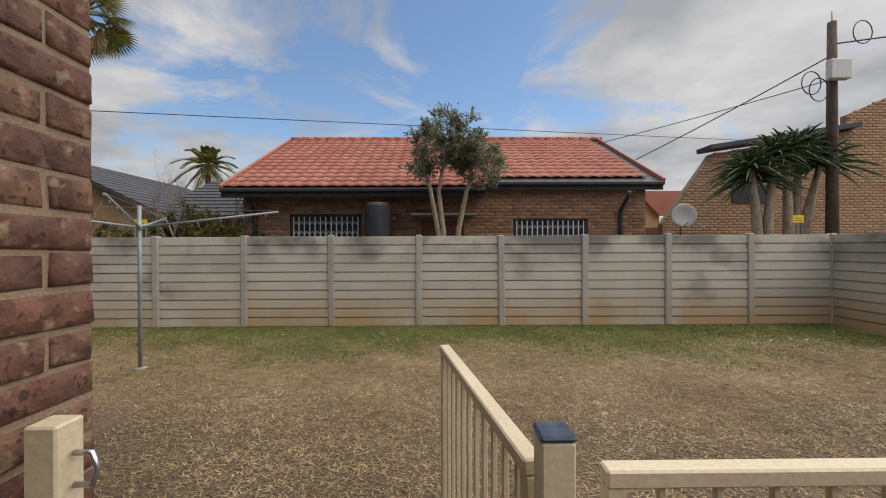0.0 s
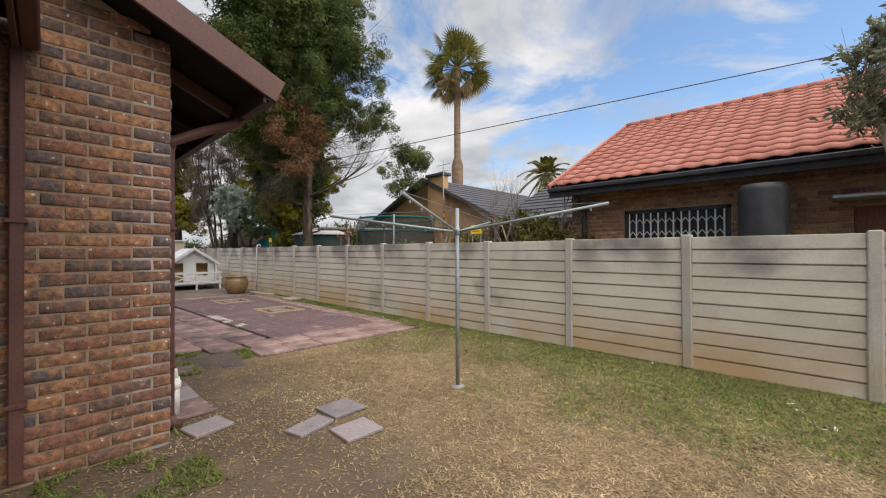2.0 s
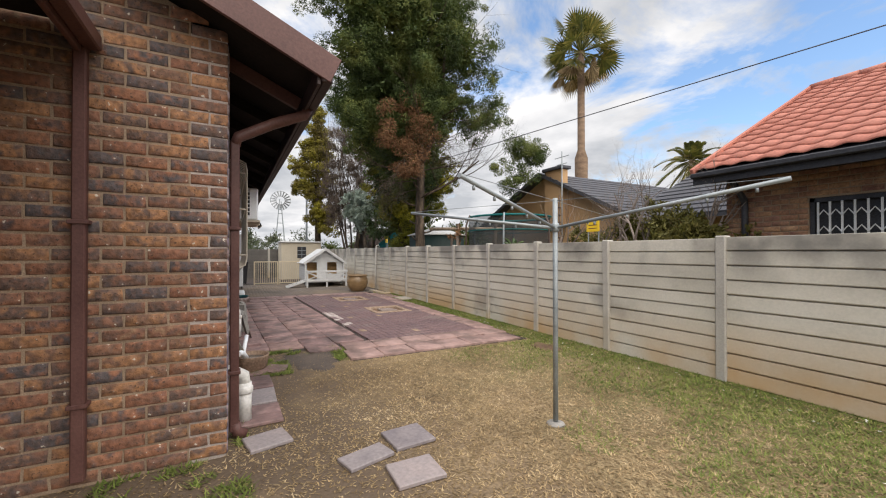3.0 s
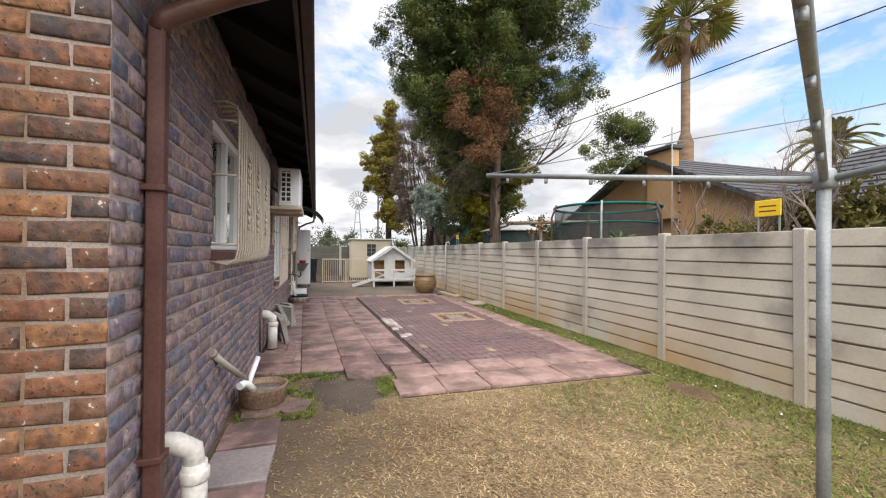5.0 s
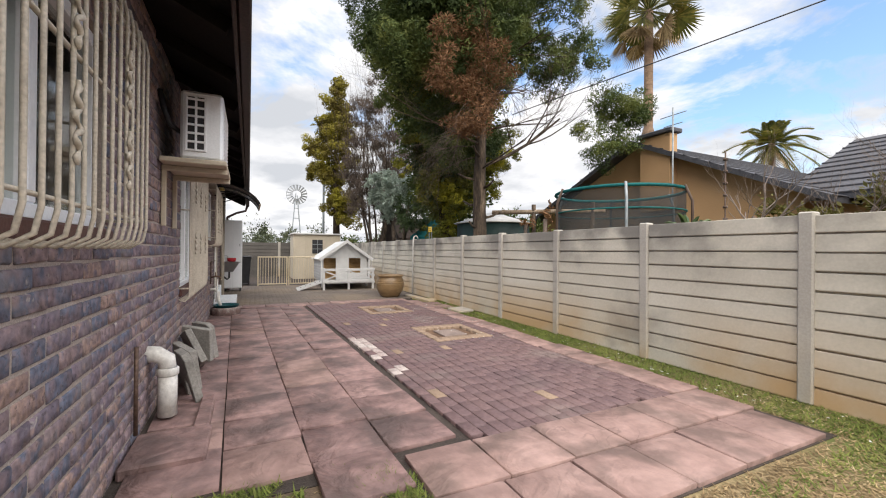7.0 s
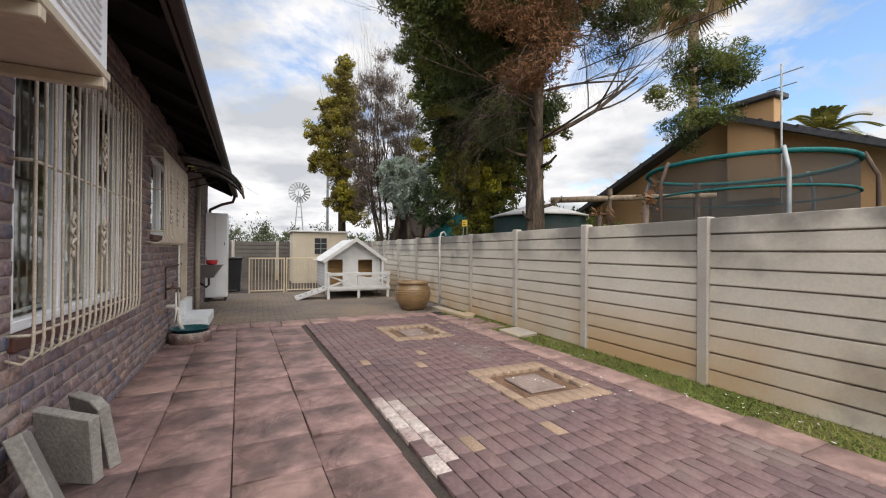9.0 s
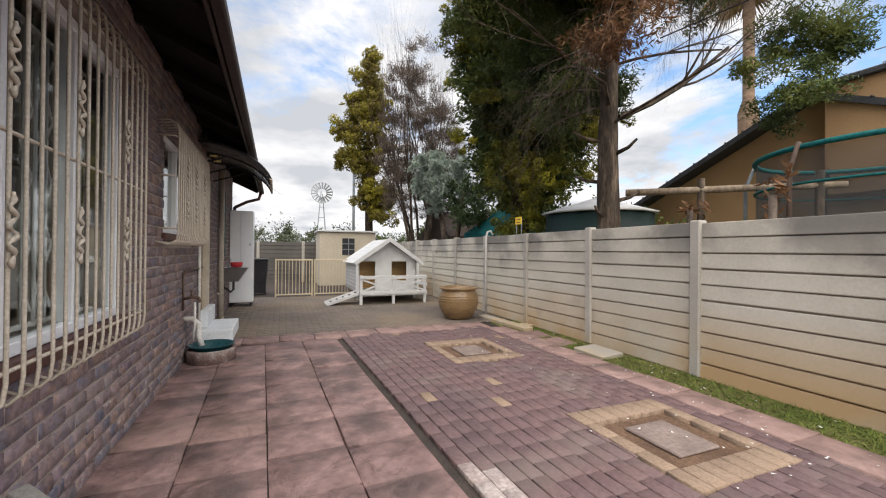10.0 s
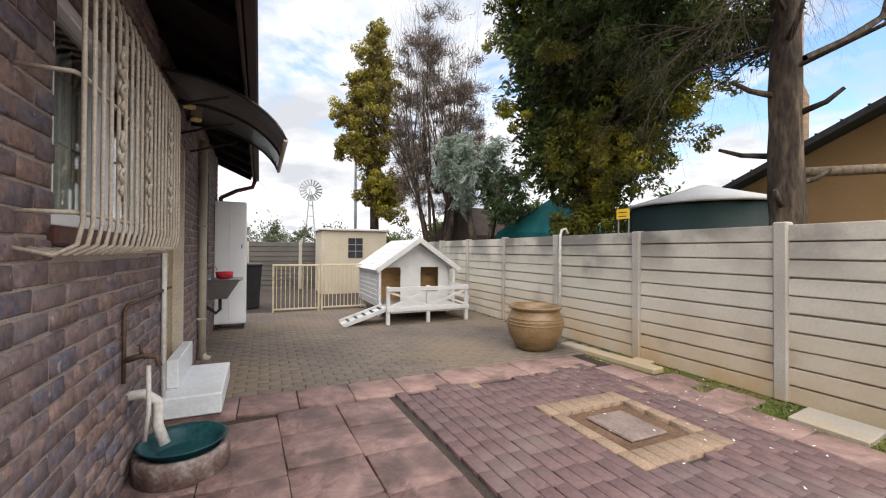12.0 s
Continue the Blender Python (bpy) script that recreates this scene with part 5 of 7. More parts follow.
part("back_wall", box((-24.64, 4.30, 0), (-24.601, 6.30, 1.92), 0.004), M_beige, sd)
part("roof", box((-24.7, 4.22, 1.921), (-22.90, 6.37, 1.985), 0.01), M_pale, sd, "flat pale roof")
wd = part("window", box((-22.979, 5.08, 1.10), (-22.955, 5.52, 1.70), 0.004), M_blackpaint, sd, "dark small window")
for z in (1.30, 1.50):
    part("window_bar", box((-22.956, 5.08, z - 0.012), (-22.945, 5.52, z + 0.012), 0.002), M_galv, wd)
part("window_bar", box((-22.956, 5.29, 1.10), (-22.943, 5.315, 1.70), 0.002), M_galv, wd)
for y in (4.33, 4.82, 5.6, 6.0, 6.27):
    part("batten", box((-22.979, y - 0.015, 0.02), (-22.968, y + 0.015, 1.91), 0.002), M_beige, sd)

# ---- neighbour's house behind the fence ----
nh = thing("neighbour_house", "brown brick house with orange tiled roof", "house")
NX0, NX1, NW = -4.86, 5.2, 9.95
nw = thing("front_wall", m=pose(NX1, NW, 0, 0, 0, 180))
nw.parent = nh
nhole = [(NX1 + 1.92, NX1 + 3.72, 0.9, 2.24), (NX1 - 3.74, NX1 - 1.86, 0.9, 2.12), (NX1 - 0.62, NX1 + 0.44, 0.0, 2.07)]
for a, b, lo, hi in cells(0, NX1 - NX0, 0, 3.0, nhole):
    part("wall_panel", box((a, -0.22, lo), (b, 0, hi), 0), M_mortar, nw)
bricks(nw, 0, NX1 - NX0, 1.42, 2.95, nhole, M_brick_far, d=0.01)
bm = box((NX0, NW + 0.22, 0), (NX0 + 0.22, 18.2, 3.0), 0)
box((NX1 - 0.22, NW + 0.22, 0), (NX1, 18.2, 3.0), 0, bm)
part("end_wall", bm, M_brick_far, nh)
for x in (NX0 + 0.11, NX1 - 0.11):
    bm = bmesh.new()
    for xx in (x - 0.1, x + 0.1):
        for y, z in ((NW, 3.0), (18.0, 3.0), (13.9, 5.05)):
            bm.verts.new((xx, y, z))
    v = bm.verts[:]
    bm.faces.new((v[0], v[1], v[2])); bm.faces.new((v[5], v[4], v[3]))
    for i in range(3):
        j = (i + 1) % 3
        bm.faces.new((v[j], v[i], v[3 + i], v[3 + j]))
    part("gable", bm, M_brick_far, nh)
part("back_wall", box((NX0, 18.0, 0), (NX1, 18.2, 3.0), 0), M_brick_far, nh)
RX0, RX1, RY, RZ, NS = -5.1, 5.55, 13.9, 5.16, 0.515
nroof = thing("roof")
nroof.parent = nh
for x0, x1, ey in ((RX0, 1.12, 9.38), (1.12, RX1, 9.78)):
    zb = RZ - NS * (RY - ey)
    bm = bmesh.new()
    for x in (x0, x1):
        for y, z in ((ey, zb), (RY, RZ), (RY, RZ - 0.08), (ey, zb - 0.08)):
            bm.verts.new((x, y, z - 0.03))
    v = bm.verts[:]
    for i in range(4):
        j = (i + 1) % 4
        bm.faces.new((v[i], v[j], v[4 + j], v[4 + i]))
    bm.faces.new(v[:4][::-1]); bm.faces.new(v[4:])
    part("underlay", bm, M_blackpaint, nroof)
    part("fascia", box((x0, ey - 0.02, zb - 0.24), (x1, ey + 0.01, zb - 0.05), 0.004), M_blackpaint, nroof, "black fascia")
    part("gutter", box((x0, ey - 0.11, zb - 0.13), (x1, ey - 0.021, zb - 0.045), 0.015), M_blackpaint, nroof, "black gutter")
    part("soffit", box((x0, ey + 0.01, zb - 0.16), (x1, NW - 0.002, zb - 0.13), 0), M_blackpaint, nroof, "dark boarded soffit")
part("back_slope", box((RX0, 0, -0.06), (RX1, 5.0, 0), 0), M_tile, nroof).matrix_basis = pose(0, RY, RZ, -27.2, 0, 0)
TW, TL = 0.305, 0.338
prof = [(i / 8 * TW, 0.026 * (1 - math.cos(i / 8 * 6.28319)) / 2) for i in range(9)]
V = [(x, 0, z + 0.024) for x, z in prof] + [(x, TL + 0.03, z) for x, z in prof] + [(x, 0, z + 0.003) for x, z in prof]
F = [(i, i + 1, 10 + i, 9 + i) for i in range(8)] + [(18 + i, 19 + i, i + 1, i) for i in range(8)]
tile_me = quick("tile", V, F)
tile_me.materials.append(M_tile)
TV, TF = np.array(V), np.array(F)
ta = math.atan(NS)
jv, jf, n0, made = [], [], 0, 0
rows = int((RY - 9.38) / math.cos(ta) / TL)
for r in range(rows + 1):
    for c in range(int((RX1 - RX0) / TW)):
        x = RX0 + c * TW
        y = RY - (r + 1) * TL * math.cos(ta)
        if y < (9.36 if x < 1.1 else 9.72):
            continue
        z = RZ - NS * (RY - y)
        if r >= rows - 6 and made < 290 and x < 2.5:
            part("tile", tile_me, None, nroof).matrix_basis = pose(x, y, z, math.degrees(ta), 0, 0)
            made += 1
        else:
            w = TV.copy()
            w[:, 1], w[:, 2] = TV[:, 1] * math.cos(ta) - TV[:, 2] * math.sin(ta) + y, TV[:, 1] * math.sin(ta) + TV[:, 2] * math.cos(ta) + z
            w[:, 0] += x
            jv.append(w); jf.append(TF + n0); n0 += len(TV)
tagged(part("tile_field", quick("tile_field", np.concatenate(jv), np.concatenate(jf)), M_tile, nroof), kind="stuff")
for c in range(27):
    part("ridge_tile", tube([(RX0 + 0.4 * c, RY, RZ + 0.0), (RX0 + 0.4 * c + 0.41, RY, RZ + 0.012)], 0.10, 8), M_tile, nroof)
for x, sg in ((RX0, -1), (RX1, 1)):
    o = part("verge", box((-0.03, -0.1, -0.12), (0.03, 5.05, 0.07), 0.01), M_tile, nroof)
    o.matrix_basis = pose(x, 9.42 if x < 0 else 9.8, RZ - NS * (RY - (9.42 if x < 0 else 9.8)), math.degrees(ta), 0, 0)
    if x > 0:
        o.scale.y = 0.92


def trellis_window(x0, x1, z0, z1):
    w = thing("window")
    w.parent = nh
    for lo, hi in (((x0, z0), (x1, z0 + 0.06)), ((x0, z1 - 0.07), (x1, z1)), ((x0, z0), (x0 + 0.06, z1)), ((x1 - 0.06, z0), (x1, z1)), (((x0 + x1) / 2 - 0.04, z0), ((x0 + x1) / 2 + 0.04, z1))):
        part("frame", box((lo[0], NW + 0.02, lo[1]), (hi[0], NW + 0.08, hi[1]), 0.004), M_blackpaint, w)
    part("pane", box((x0, NW + 0.10, z0), (x1, NW + 0.106, z1), 0), M_blackpaint, w)
    n = int((x1 - x0) / 0.13)
    for i in range(n):
        x = x0 + 0.1 + (x1 - x0 - 0.2) * i / (n - 1)
        part("bar", box((x - 0.013, NW + 0.003, z0 + 0.05), (x + 0.013, NW + 0.016, z1 - 0.07), 0.002), M_white, w)
    for i in range(n - 1):
        x = x0 + 0.1 + (x1 - x0 - 0.2) * i / (n - 1)
        dx = (x1 - x0 - 0.2) / (n - 1)
        for z in (z1 - 0.28, z1 - 0.52):
            part("lattice", tube([(x, NW, z), (x + dx / 2, NW, z + 0.09), (x + dx, NW, z)], 0.010, 4), M_white, w)


trellis_window(-3.72, -1.92, 0.9, 2.24)
trellis_window(1.86, 3.74, 0.9, 2.12)
part("door", box((-0.44, NW + 0.05, 0), (0.62, NW + 0.10, 2.07), 0.006), M_wood_dark, nh, "reddish timber door")
part("door_canopy", box((-0.66, NW - 0.55, 2.16), (0.9, NW - 0.001, 2.20), 0.006), M_galv, nh, "thin grey canopy")
for x in (-4.55, 4.55):
    part("downpipe", tube([(x, NW - 0.5, 2.72), (x, NW - 0.45, 2.6), (x, NW - 0.07, 2.3), (x, NW - 0.06, 2.2), (x, NW - 0.06, 0.0)], 0.05, 8), M_blackpaint, nh, "black downpipe")
wt_ = thing("water_tank", "dark grey upright tank by the neighbour wall", "tank", m=pose(-1.42, 9.35, 0))
part("body", lathe([(0.30, 0), (0.32, 0.05), (0.32, 2.34), (0.27, 2.44)], 20), M_black, wt_)

# ---- tan house with chimney ----
th = thing("tan_house", "tan plastered house with grey tiled roof and chimney", "house")
bm = prism([(-17.6, 0), (-9.0, 0), (-9.0, 2.5), (-12.9, 4.35), (-17.6, 2.3)], 13.0, 13.22)
part("gable_wall", bm, M_tan, th)
part("side_wall", box((-9.22, 13.22, 0), (-9.0, 20.0, 2.5), 0), M_tan, th)
part("side_wall", box((-17.6, 13.22, 0), (-17.38, 20.0, 2.3), 0), M_tan, th)
for x0, z0, x1, z1 in ((-18.2, 2.05, -12.9, 4.38), (-8.4, 2.24, -12.9, 4.38)):
    bm = bmesh.new()
    for y in (12.62, 20.5):
        for dz in (0, 0.13):
            bm.verts.new((x0, y, z0 + dz)); bm.verts.new((x1, y, z1 + dz))
    v = bm.verts[:]
    for f in ((0, 1, 3, 2), (4, 6, 7, 5), (0, 4, 5, 1), (2, 3, 7, 6), (0, 2, 6, 4), (1, 5, 7, 3)):
        bm.faces.new([v[i] for i in f])
    bmesh.ops.recalc_face_normals(bm, faces=bm.faces)
    part("roof_slope", bm, M_tile_grey, th, "grey roof slope")
    for k in range(14):
        q = k / 14
        part("tile_course", box((-0.02, 12.60, 0.0), (0.02, 20.5, 0.025), 0.004), M_tile_grey, th).matrix_basis = pose(x0 + (x1 - x0) * q, 0, z0 + (z1 - z0) * q + 0.125, 0, 0, 0)
ch = part("chimney", box((-12.62, 12.70, 2.4), (-11.72, 13.0, 4.46), 0.01), M_tan, th, "tan chimney")
part("chimney_cap", box((-12.70, 12.62, 4.461), (-11.64, 13.1, 4.58), 0.02), M_tile_grey, ch)
# long wing with its ridge along the fence
bm = bmesh.new()
for x in (-9.6, -4.9):
    for y, z in ((13.2, 2.35), (17.0, 4.15), (20.8, 2.35)):
        bm.verts.new((x, y, z)); bm.verts.new((x, y, z + 0.12))
v = bm.verts[:]
for f in ((0, 2, 8, 6), (1, 7, 9, 3), (2, 4, 10, 8), (3, 9, 11, 5), (0, 6, 7, 1), (4, 5, 11, 10)):
    bm.faces.new([v[i] for i in f])
for o_ in (0, 6):
    bm.faces.new([v[o_ + i] for i in (0, 1, 3, 2)]); bm.faces.new([v[o_ + i] for i in (2, 3, 5, 4)])
bmesh.ops.recalc_face_normals(bm, faces=bm.faces)
part("wing_roof", bm, M_tile_grey, th, "grey tiled wing roof")
for k in range(11):
    q = k / 11
    part("tile_course", box((-9.6, -0.02, 0), (-4.9, 0.02, 0.03), 0.004), M_tile_grey, th).matrix_basis = pose(0, 13.2 + 3.8 * q, 2.47 + 1.8 * q, 0, 0, 0)
part("wing_wall", box((-9.0, 13.8, 0), (-5.2, 14.0, 2.5), 0), M_tan, th)
an = thing("aerial", "thin galvanised aerial mast beside the chimney", "aerial", m=pose(-11.5, 12.5, 0))
part("mast", tube([(0, 0, 0), (0, 0, 5.0)], 0.02, 6), M_galv, an)
part("cross", tube([(-0.35, 0, 4.8), (0.35, 0, 4.8)], 0.012, 5), M_galv, an)
part("cross", tube([(-0.25, 0, 4.55), (0.25, 0, 4.55)], 0.012, 5), M_galv, an)

# ---- brick house beyond the corner ----
bh = thing("brick_house", "tan brick house with sloping roof", "house")
bw_ = thing("front_wall", m=pose(16.0, 12.0, 0, 0, 0, 180))
bw_.parent = bh
rk = lambda x: 4.25 if x > 7.6 else 9.0
part("wall", prism([(0.0, 0), (9.2, 0), (9.2, 2.1), (7.7, 4.2), (3.5, 4.9), (3.5, 5.4), (0, 6.9)], -0.25, 0), M_mortar, bw_)
bricks(bw_, 0, 9.2, 1.45, 6.6, [(5.8, 7.1, 2.7, 3.25)], M_brick_tan, d=0.012, ceiling=lambda x: 2.05 + (9.2 - x) * 1.4 if x > 7.7 else (4.2 + (7.7 - x) * 0.16 if x > 3.5 else 5.4 + (3.5 - x) * 0.42))
part("window", box((8.9, 11.96, 2.7), (10.2, 11.985, 3.25), 0.004), M_blackpaint, bh, "dark window")
part("window_bar", box((9.5, 11.94, 2.7), (9.56, 11.959, 3.25), 0.003), M_white, bh)
o = part("roof_edge", box((0, 11.7, 0), (4.6, 12.4, 0.14), 0.01), M_tile_grey, bh)
o.matrix_basis = pose(8.1, 0, 4.28, 0, -8.5, 0)
part("side_wall", box((6.8, 12.3, 0), (7.0, 16, 2.0), 0), M_brick_tan, bh)
part("lean_to_roof", box((5.6, 10.6, 1.62), (8.6, 12.0, 1.70), 0.01), M_tile_grey, bh)
fr_ = thing("far_house", "small pale house with red roof", "house")
part("wall", prism([(8.6, 0), (10.6, 0), (10.6, 2.9), (9.6, 3.9), (8.6, 2.9)], 19.0, 19.2), M_tan, fr_)
part("roof", prism([(9.4, 4.05), (12.5, 4.05), (12.5, 2.9), (10.5, 2.9)], 18.8, 19.25), M_tile, fr_)
ds = thing("satellite_dish", "white satellite dish on the lean-to", "satellite dish", m=look((6.75, 10.9, 2.25), (5.0, 4.0, 3.2)))
bm = lathe([(0.02, 0.0), (0.2, -0.02), (0.31, -0.07), (0.32, -0.065), (0.2, -0.01), (0.02, 0.015)], 24)
part("dish", bm, M_white, ds)
part("arm", tube([(0, -0.3, -0.05), (0, -0.25, -0.35)], 0.012, 6), M_galv, ds)
part("mount", tube([(0, 0, 0.01), (0, -0.1, 0.25), (0, -0.55, 0.3)], 0.02, 6), M_galv, ds)

# ---- utility pole and wires ----
up = thing("utility_pole", "dark timber utility pole with grey box", "pole", m=pose(9.0, 9.0, 0))
part("pole", tube([(0, 0, 0), (0, 0, 3.5), (0.0, 0, 6.5)], [0.13, 0.11, 0.085], 12), M_polewood, up)
part("spike", tube([(0, 0, 6.5), (0, 0, 6.75)], 0.012, 6), M_galv, up)
part("box", box((-0.26, -0.26, 5.12), (0.2, -0.1, 5.56), 0.015), M_pale, up, "grey steel box")
for x, z in ((-0.45, 4.9), (-0.62, 5.05), (0.55, 6.2)):
    part("cable_coil", tube([(x + 0.22 * math.cos(6.2832 * k / 16), -0.15, z + 0.26 * math.sin(6.2832 * k / 16)) for k in range(17)], 0.012, 5), M_black, up, "slack cable loop")


def wire(a, b, sag, r=0.013):
    pts = [Vector(a).lerp(Vector(b), k / 16) - Vector((0, 0, sag * 4 * (k / 16) * (1 - k / 16))) for k in range(17)]
    top("overhead_wire", tube(pts, r, 5), M_black, "black overhead service wire", "wire", group="overhead wires")


wire((-12.6, 8.3, 4.5), (52.0, 27.5, 7.5), 0.05, 0.011)
wire((9.0, 9.0, 5.75), (6.2, 13.8, 4.1), 0.05, 0.016)
wire((9.0, 9.0, 5.2), (0.0, 20.0, 4.9), 0.2, 0.012)
wire((9.0, 9.0, 6.0), (30.0, 6.5, 9.0), 0.3, 0.018)
wire((-14.75, 0.5, 4.8), (-45.0, 3.0, 6.0), 0.3, 0.012)

# ---- behind the fence: trampoline, sheds, signs ----
tr = thing("trampoline", "trampoline with black netting and teal padding", "trampoline", m=pose(-10.6, 9.5, 0))
R = 1.2
bm = bmesh.new()
for k in range(32):
    for z in (0.75, 2.42):
        bm.verts.new((R * math.cos(6.2832 * k / 32), R * math.sin(6.2832 * k / 32), z))
v = bm.verts[:]
for k in range(32):
    j = (k + 1) % 32
    bm.faces.new((v[2 * k], v[2 * j], v[2 * j + 1], v[2 * k + 1]))
net = part("net", bm, M_net, tr, "black safety net")
net.modifiers.new("thick", "SOLIDIFY").thickness = 0.006
for z, rr in ((2.45, 0.032), (2.05, 0.016)):
    part("pad_ring", tube([(1.01 * R * math.cos(6.2832 * k / 32), 1.01 * R * math.sin(6.2832 * k / 32), z) for k in range(33)], rr, 6), M_teal, tr, "teal padded ring")
for k in range(6):
    a = 6.2832 * k / 6 + 0.3
    c, s_ = math.cos(a), math.sin(a)
    part("pole", tube([(1.12 * R * c, 1.12 * R * s_, 0), (1.12 * R * c, 1.12 * R * s_, 2.2), (1.02 * R * c, 1.02 * R * s_, 2.5)], 0.025, 8), M_galv if k % 2 else M_polewood, tr)
part("bed", lathe([(1.2, 0.74), (1.2, 0.76)], 32), M_black, tr)
gz = thing("garden_tank", "dark green round tank with pale conical roof", "tank", m=pose(-14.75, 9.15, 0))
part("body", lathe([(1.05, 0), (1.05, 2.06)], 36), M_green, gz)
part("roof", lathe([(1.12, 2.05), (1.15, 2.08), (0.62, 2.24), (0.03, 2.42)], 12), M_pale, gz, "pale conical roof")
tn = thing("tent", "teal shade-cloth tent behind the fence", "tent", m=pose(-18.6, 9.1, 0))
bm = bmesh.new()
for p in ((-1.5, -0.7, 0), (1.4, -0.7, 0), (1.3, 1.2, 0), (-1.5, 1.2, 0), (-1.3, -0.6, 1.85), (1.2, -0.6, 1.75), (1.1, 1.0, 1.7), (-1.3, 1.0, 1.8), (0.3, 0.1, 2.72)):
    bm.verts.new(p)
v = bm.verts[:]
for f in ((0, 1, 5, 4), (1, 2, 6, 5), (2, 3, 7, 6), (3, 0, 4, 7), (4, 5, 8), (5, 6, 8), (6, 7, 8), (7, 4, 8)):
    bm.faces.new([v[i] for i in f])
part("cloth", bm, M_teal, tn).modifiers.new("thick", "SOLIDIFY").thickness = 0.01
bt = thing("brown_shelter", "dark brown peaked shelter roof", "shelter", m=pose(-22.3, 9.3, 0))
part("roof", prism([(-1.6, 0.0), (1.6, 0.0), (1.6, 1.8), (0.2, 2.75), (-1.6, 1.8)], -1.0, 1.0), M_thatch, bt)
lg = thing("timber_beam", "weathered round timber beam on posts", "beam")
part("beam", tube([(-12.95, 8.0, 2.2), (-11.9, 8.9, 2.18), (-11.0, 9.6, 2.15)], [0.055, 0.05, 0.045], 8), M_palebark, lg)
for p in ((-12.2, 8.64), (-11.2, 9.44)):
    part("post", tube([(*p, 0), (*p, 2.35)], 0.05, 7), M_bark, lg)
for x, y, z, w in ((-5.37, 7.20, 1.83, 0.25), (-14.38, 6.98, 1.83, 0.20), (7.85, 8.6, 1.98, 0.24)):
    sg = thing("warning_sign", "small yellow warning sign above the fence", "sign", group="warning signs", m=pose(x, y, z))
    part("plate", box((-w / 2, -0.006, -w * 0.33), (w / 2, 0.006, w * 0.33), 0.004), M_yellow, sg)
    for dz in (0.02, -0.03):
        part("print_bar", box((-w * 0.32, -0.008, dz - 0.006), (w * 0.32, -0.0065, dz + 0.006), 0), M_wood_dark, sg)
    for dx in (-w * 0.4, w * 0.4):
        part("bracket", box((dx - 0.008, 0.0065, -z if y > 8 else 1.55 - z), (dx + 0.008, 0.02, w * 0.3), 0.002), M_galv, sg)
pp = thing("fence_pipe", "pale plastic pipe hooked over the fence post", "pipe", m=pose(-15.55, 6.96, 0))
part("pipe", tube([(0, 0, 0.01), (0, 0, 1.58), (0, 0.03, 1.68), (0, 0.10, 1.70), (0, 0.15, 1.62)], 0.02, 8), M_pvc, pp)
ep = thing("fence_pole", "electric fence pole with insulators", "pole", m=pose(-8.6, 9.6, 0))
part("rod", tube([(0, 0, 0), (0, 0, 2.9)], 0.012, 6), M_polewood, ep)
for k in range(7):
    part("insulator", lathe([(0.03, 0), (0.036, 0.02), (0.03, 0.04)], 8, centre=(0, 0, 1.6 + 0.19 * k)), M_polewood, ep)
# far windmill and street pole
M_mill = mat("weathered zinc", [(0.15, 0.16, 0.17), (0.24, 0.25, 0.26)], scale=2, fine=20, rough=0.6)
wm = thing("windmill", "grey steel wind pump above far trees", "windmill", m=pose(-68, 8.3, 0))
for sx in (-1, 1):
    for sy in (-1, 1):
        part("tower_leg", tube([(sx * 0.9, sy * 0.9, 0), (sx * 0.12, sy * 0.12, 9.4)], 0.05, 5), M_galv, wm)
for z in (2, 4, 6, 7.5):
    q = 0.9 - 0.78 * z / 9.4
    part("tower_brace", tube([(q, -q, z), (q, q, z), (-q, q, z), (-q, -q, z), (q, -q, z)], 0.03, 4), M_galv, wm)
wh = part("rotor", tube([(0.4, 1.45 * math.cos(6.2832 * k / 24), 9.5 + 1.45 * math.sin(6.2832 * k / 24)) for k in range(25)], 0.035, 5), M_galv, wm)
for k in range(18):
    a = 6.2832 * k / 18
    bm = box((-0.01, -0.07, 0.6), (0.01, 0.15, 1.5), 0)
    part("blade", bm, M_mill, wh).matrix_basis = pose(0.4, 0, 9.5, 0, 0, 0) @ Matrix.Rotation(a, 4, "X") @ pose(0, 0, 0, 0, 0, 30)
part("tail", box((-1.8, -0.01, 9.3), (-0.6, 0.01, 9.9), 0), M_galv, wm)
sp_ = top("street_pole", tube([(0, 0, 0), (0, 0, 5.6)], [0.075, 0.055], 8), M_galv, "slender grey street pole", "pole", m=pose(-27.6, 6.23, 0))


# ---- plants ----
R_ = np.random.RandomState(7)


def unit(n):
    v = R_.normal(size=(n, 3))
    return v / np.linalg.norm(v, axis=1, keepdims=True)


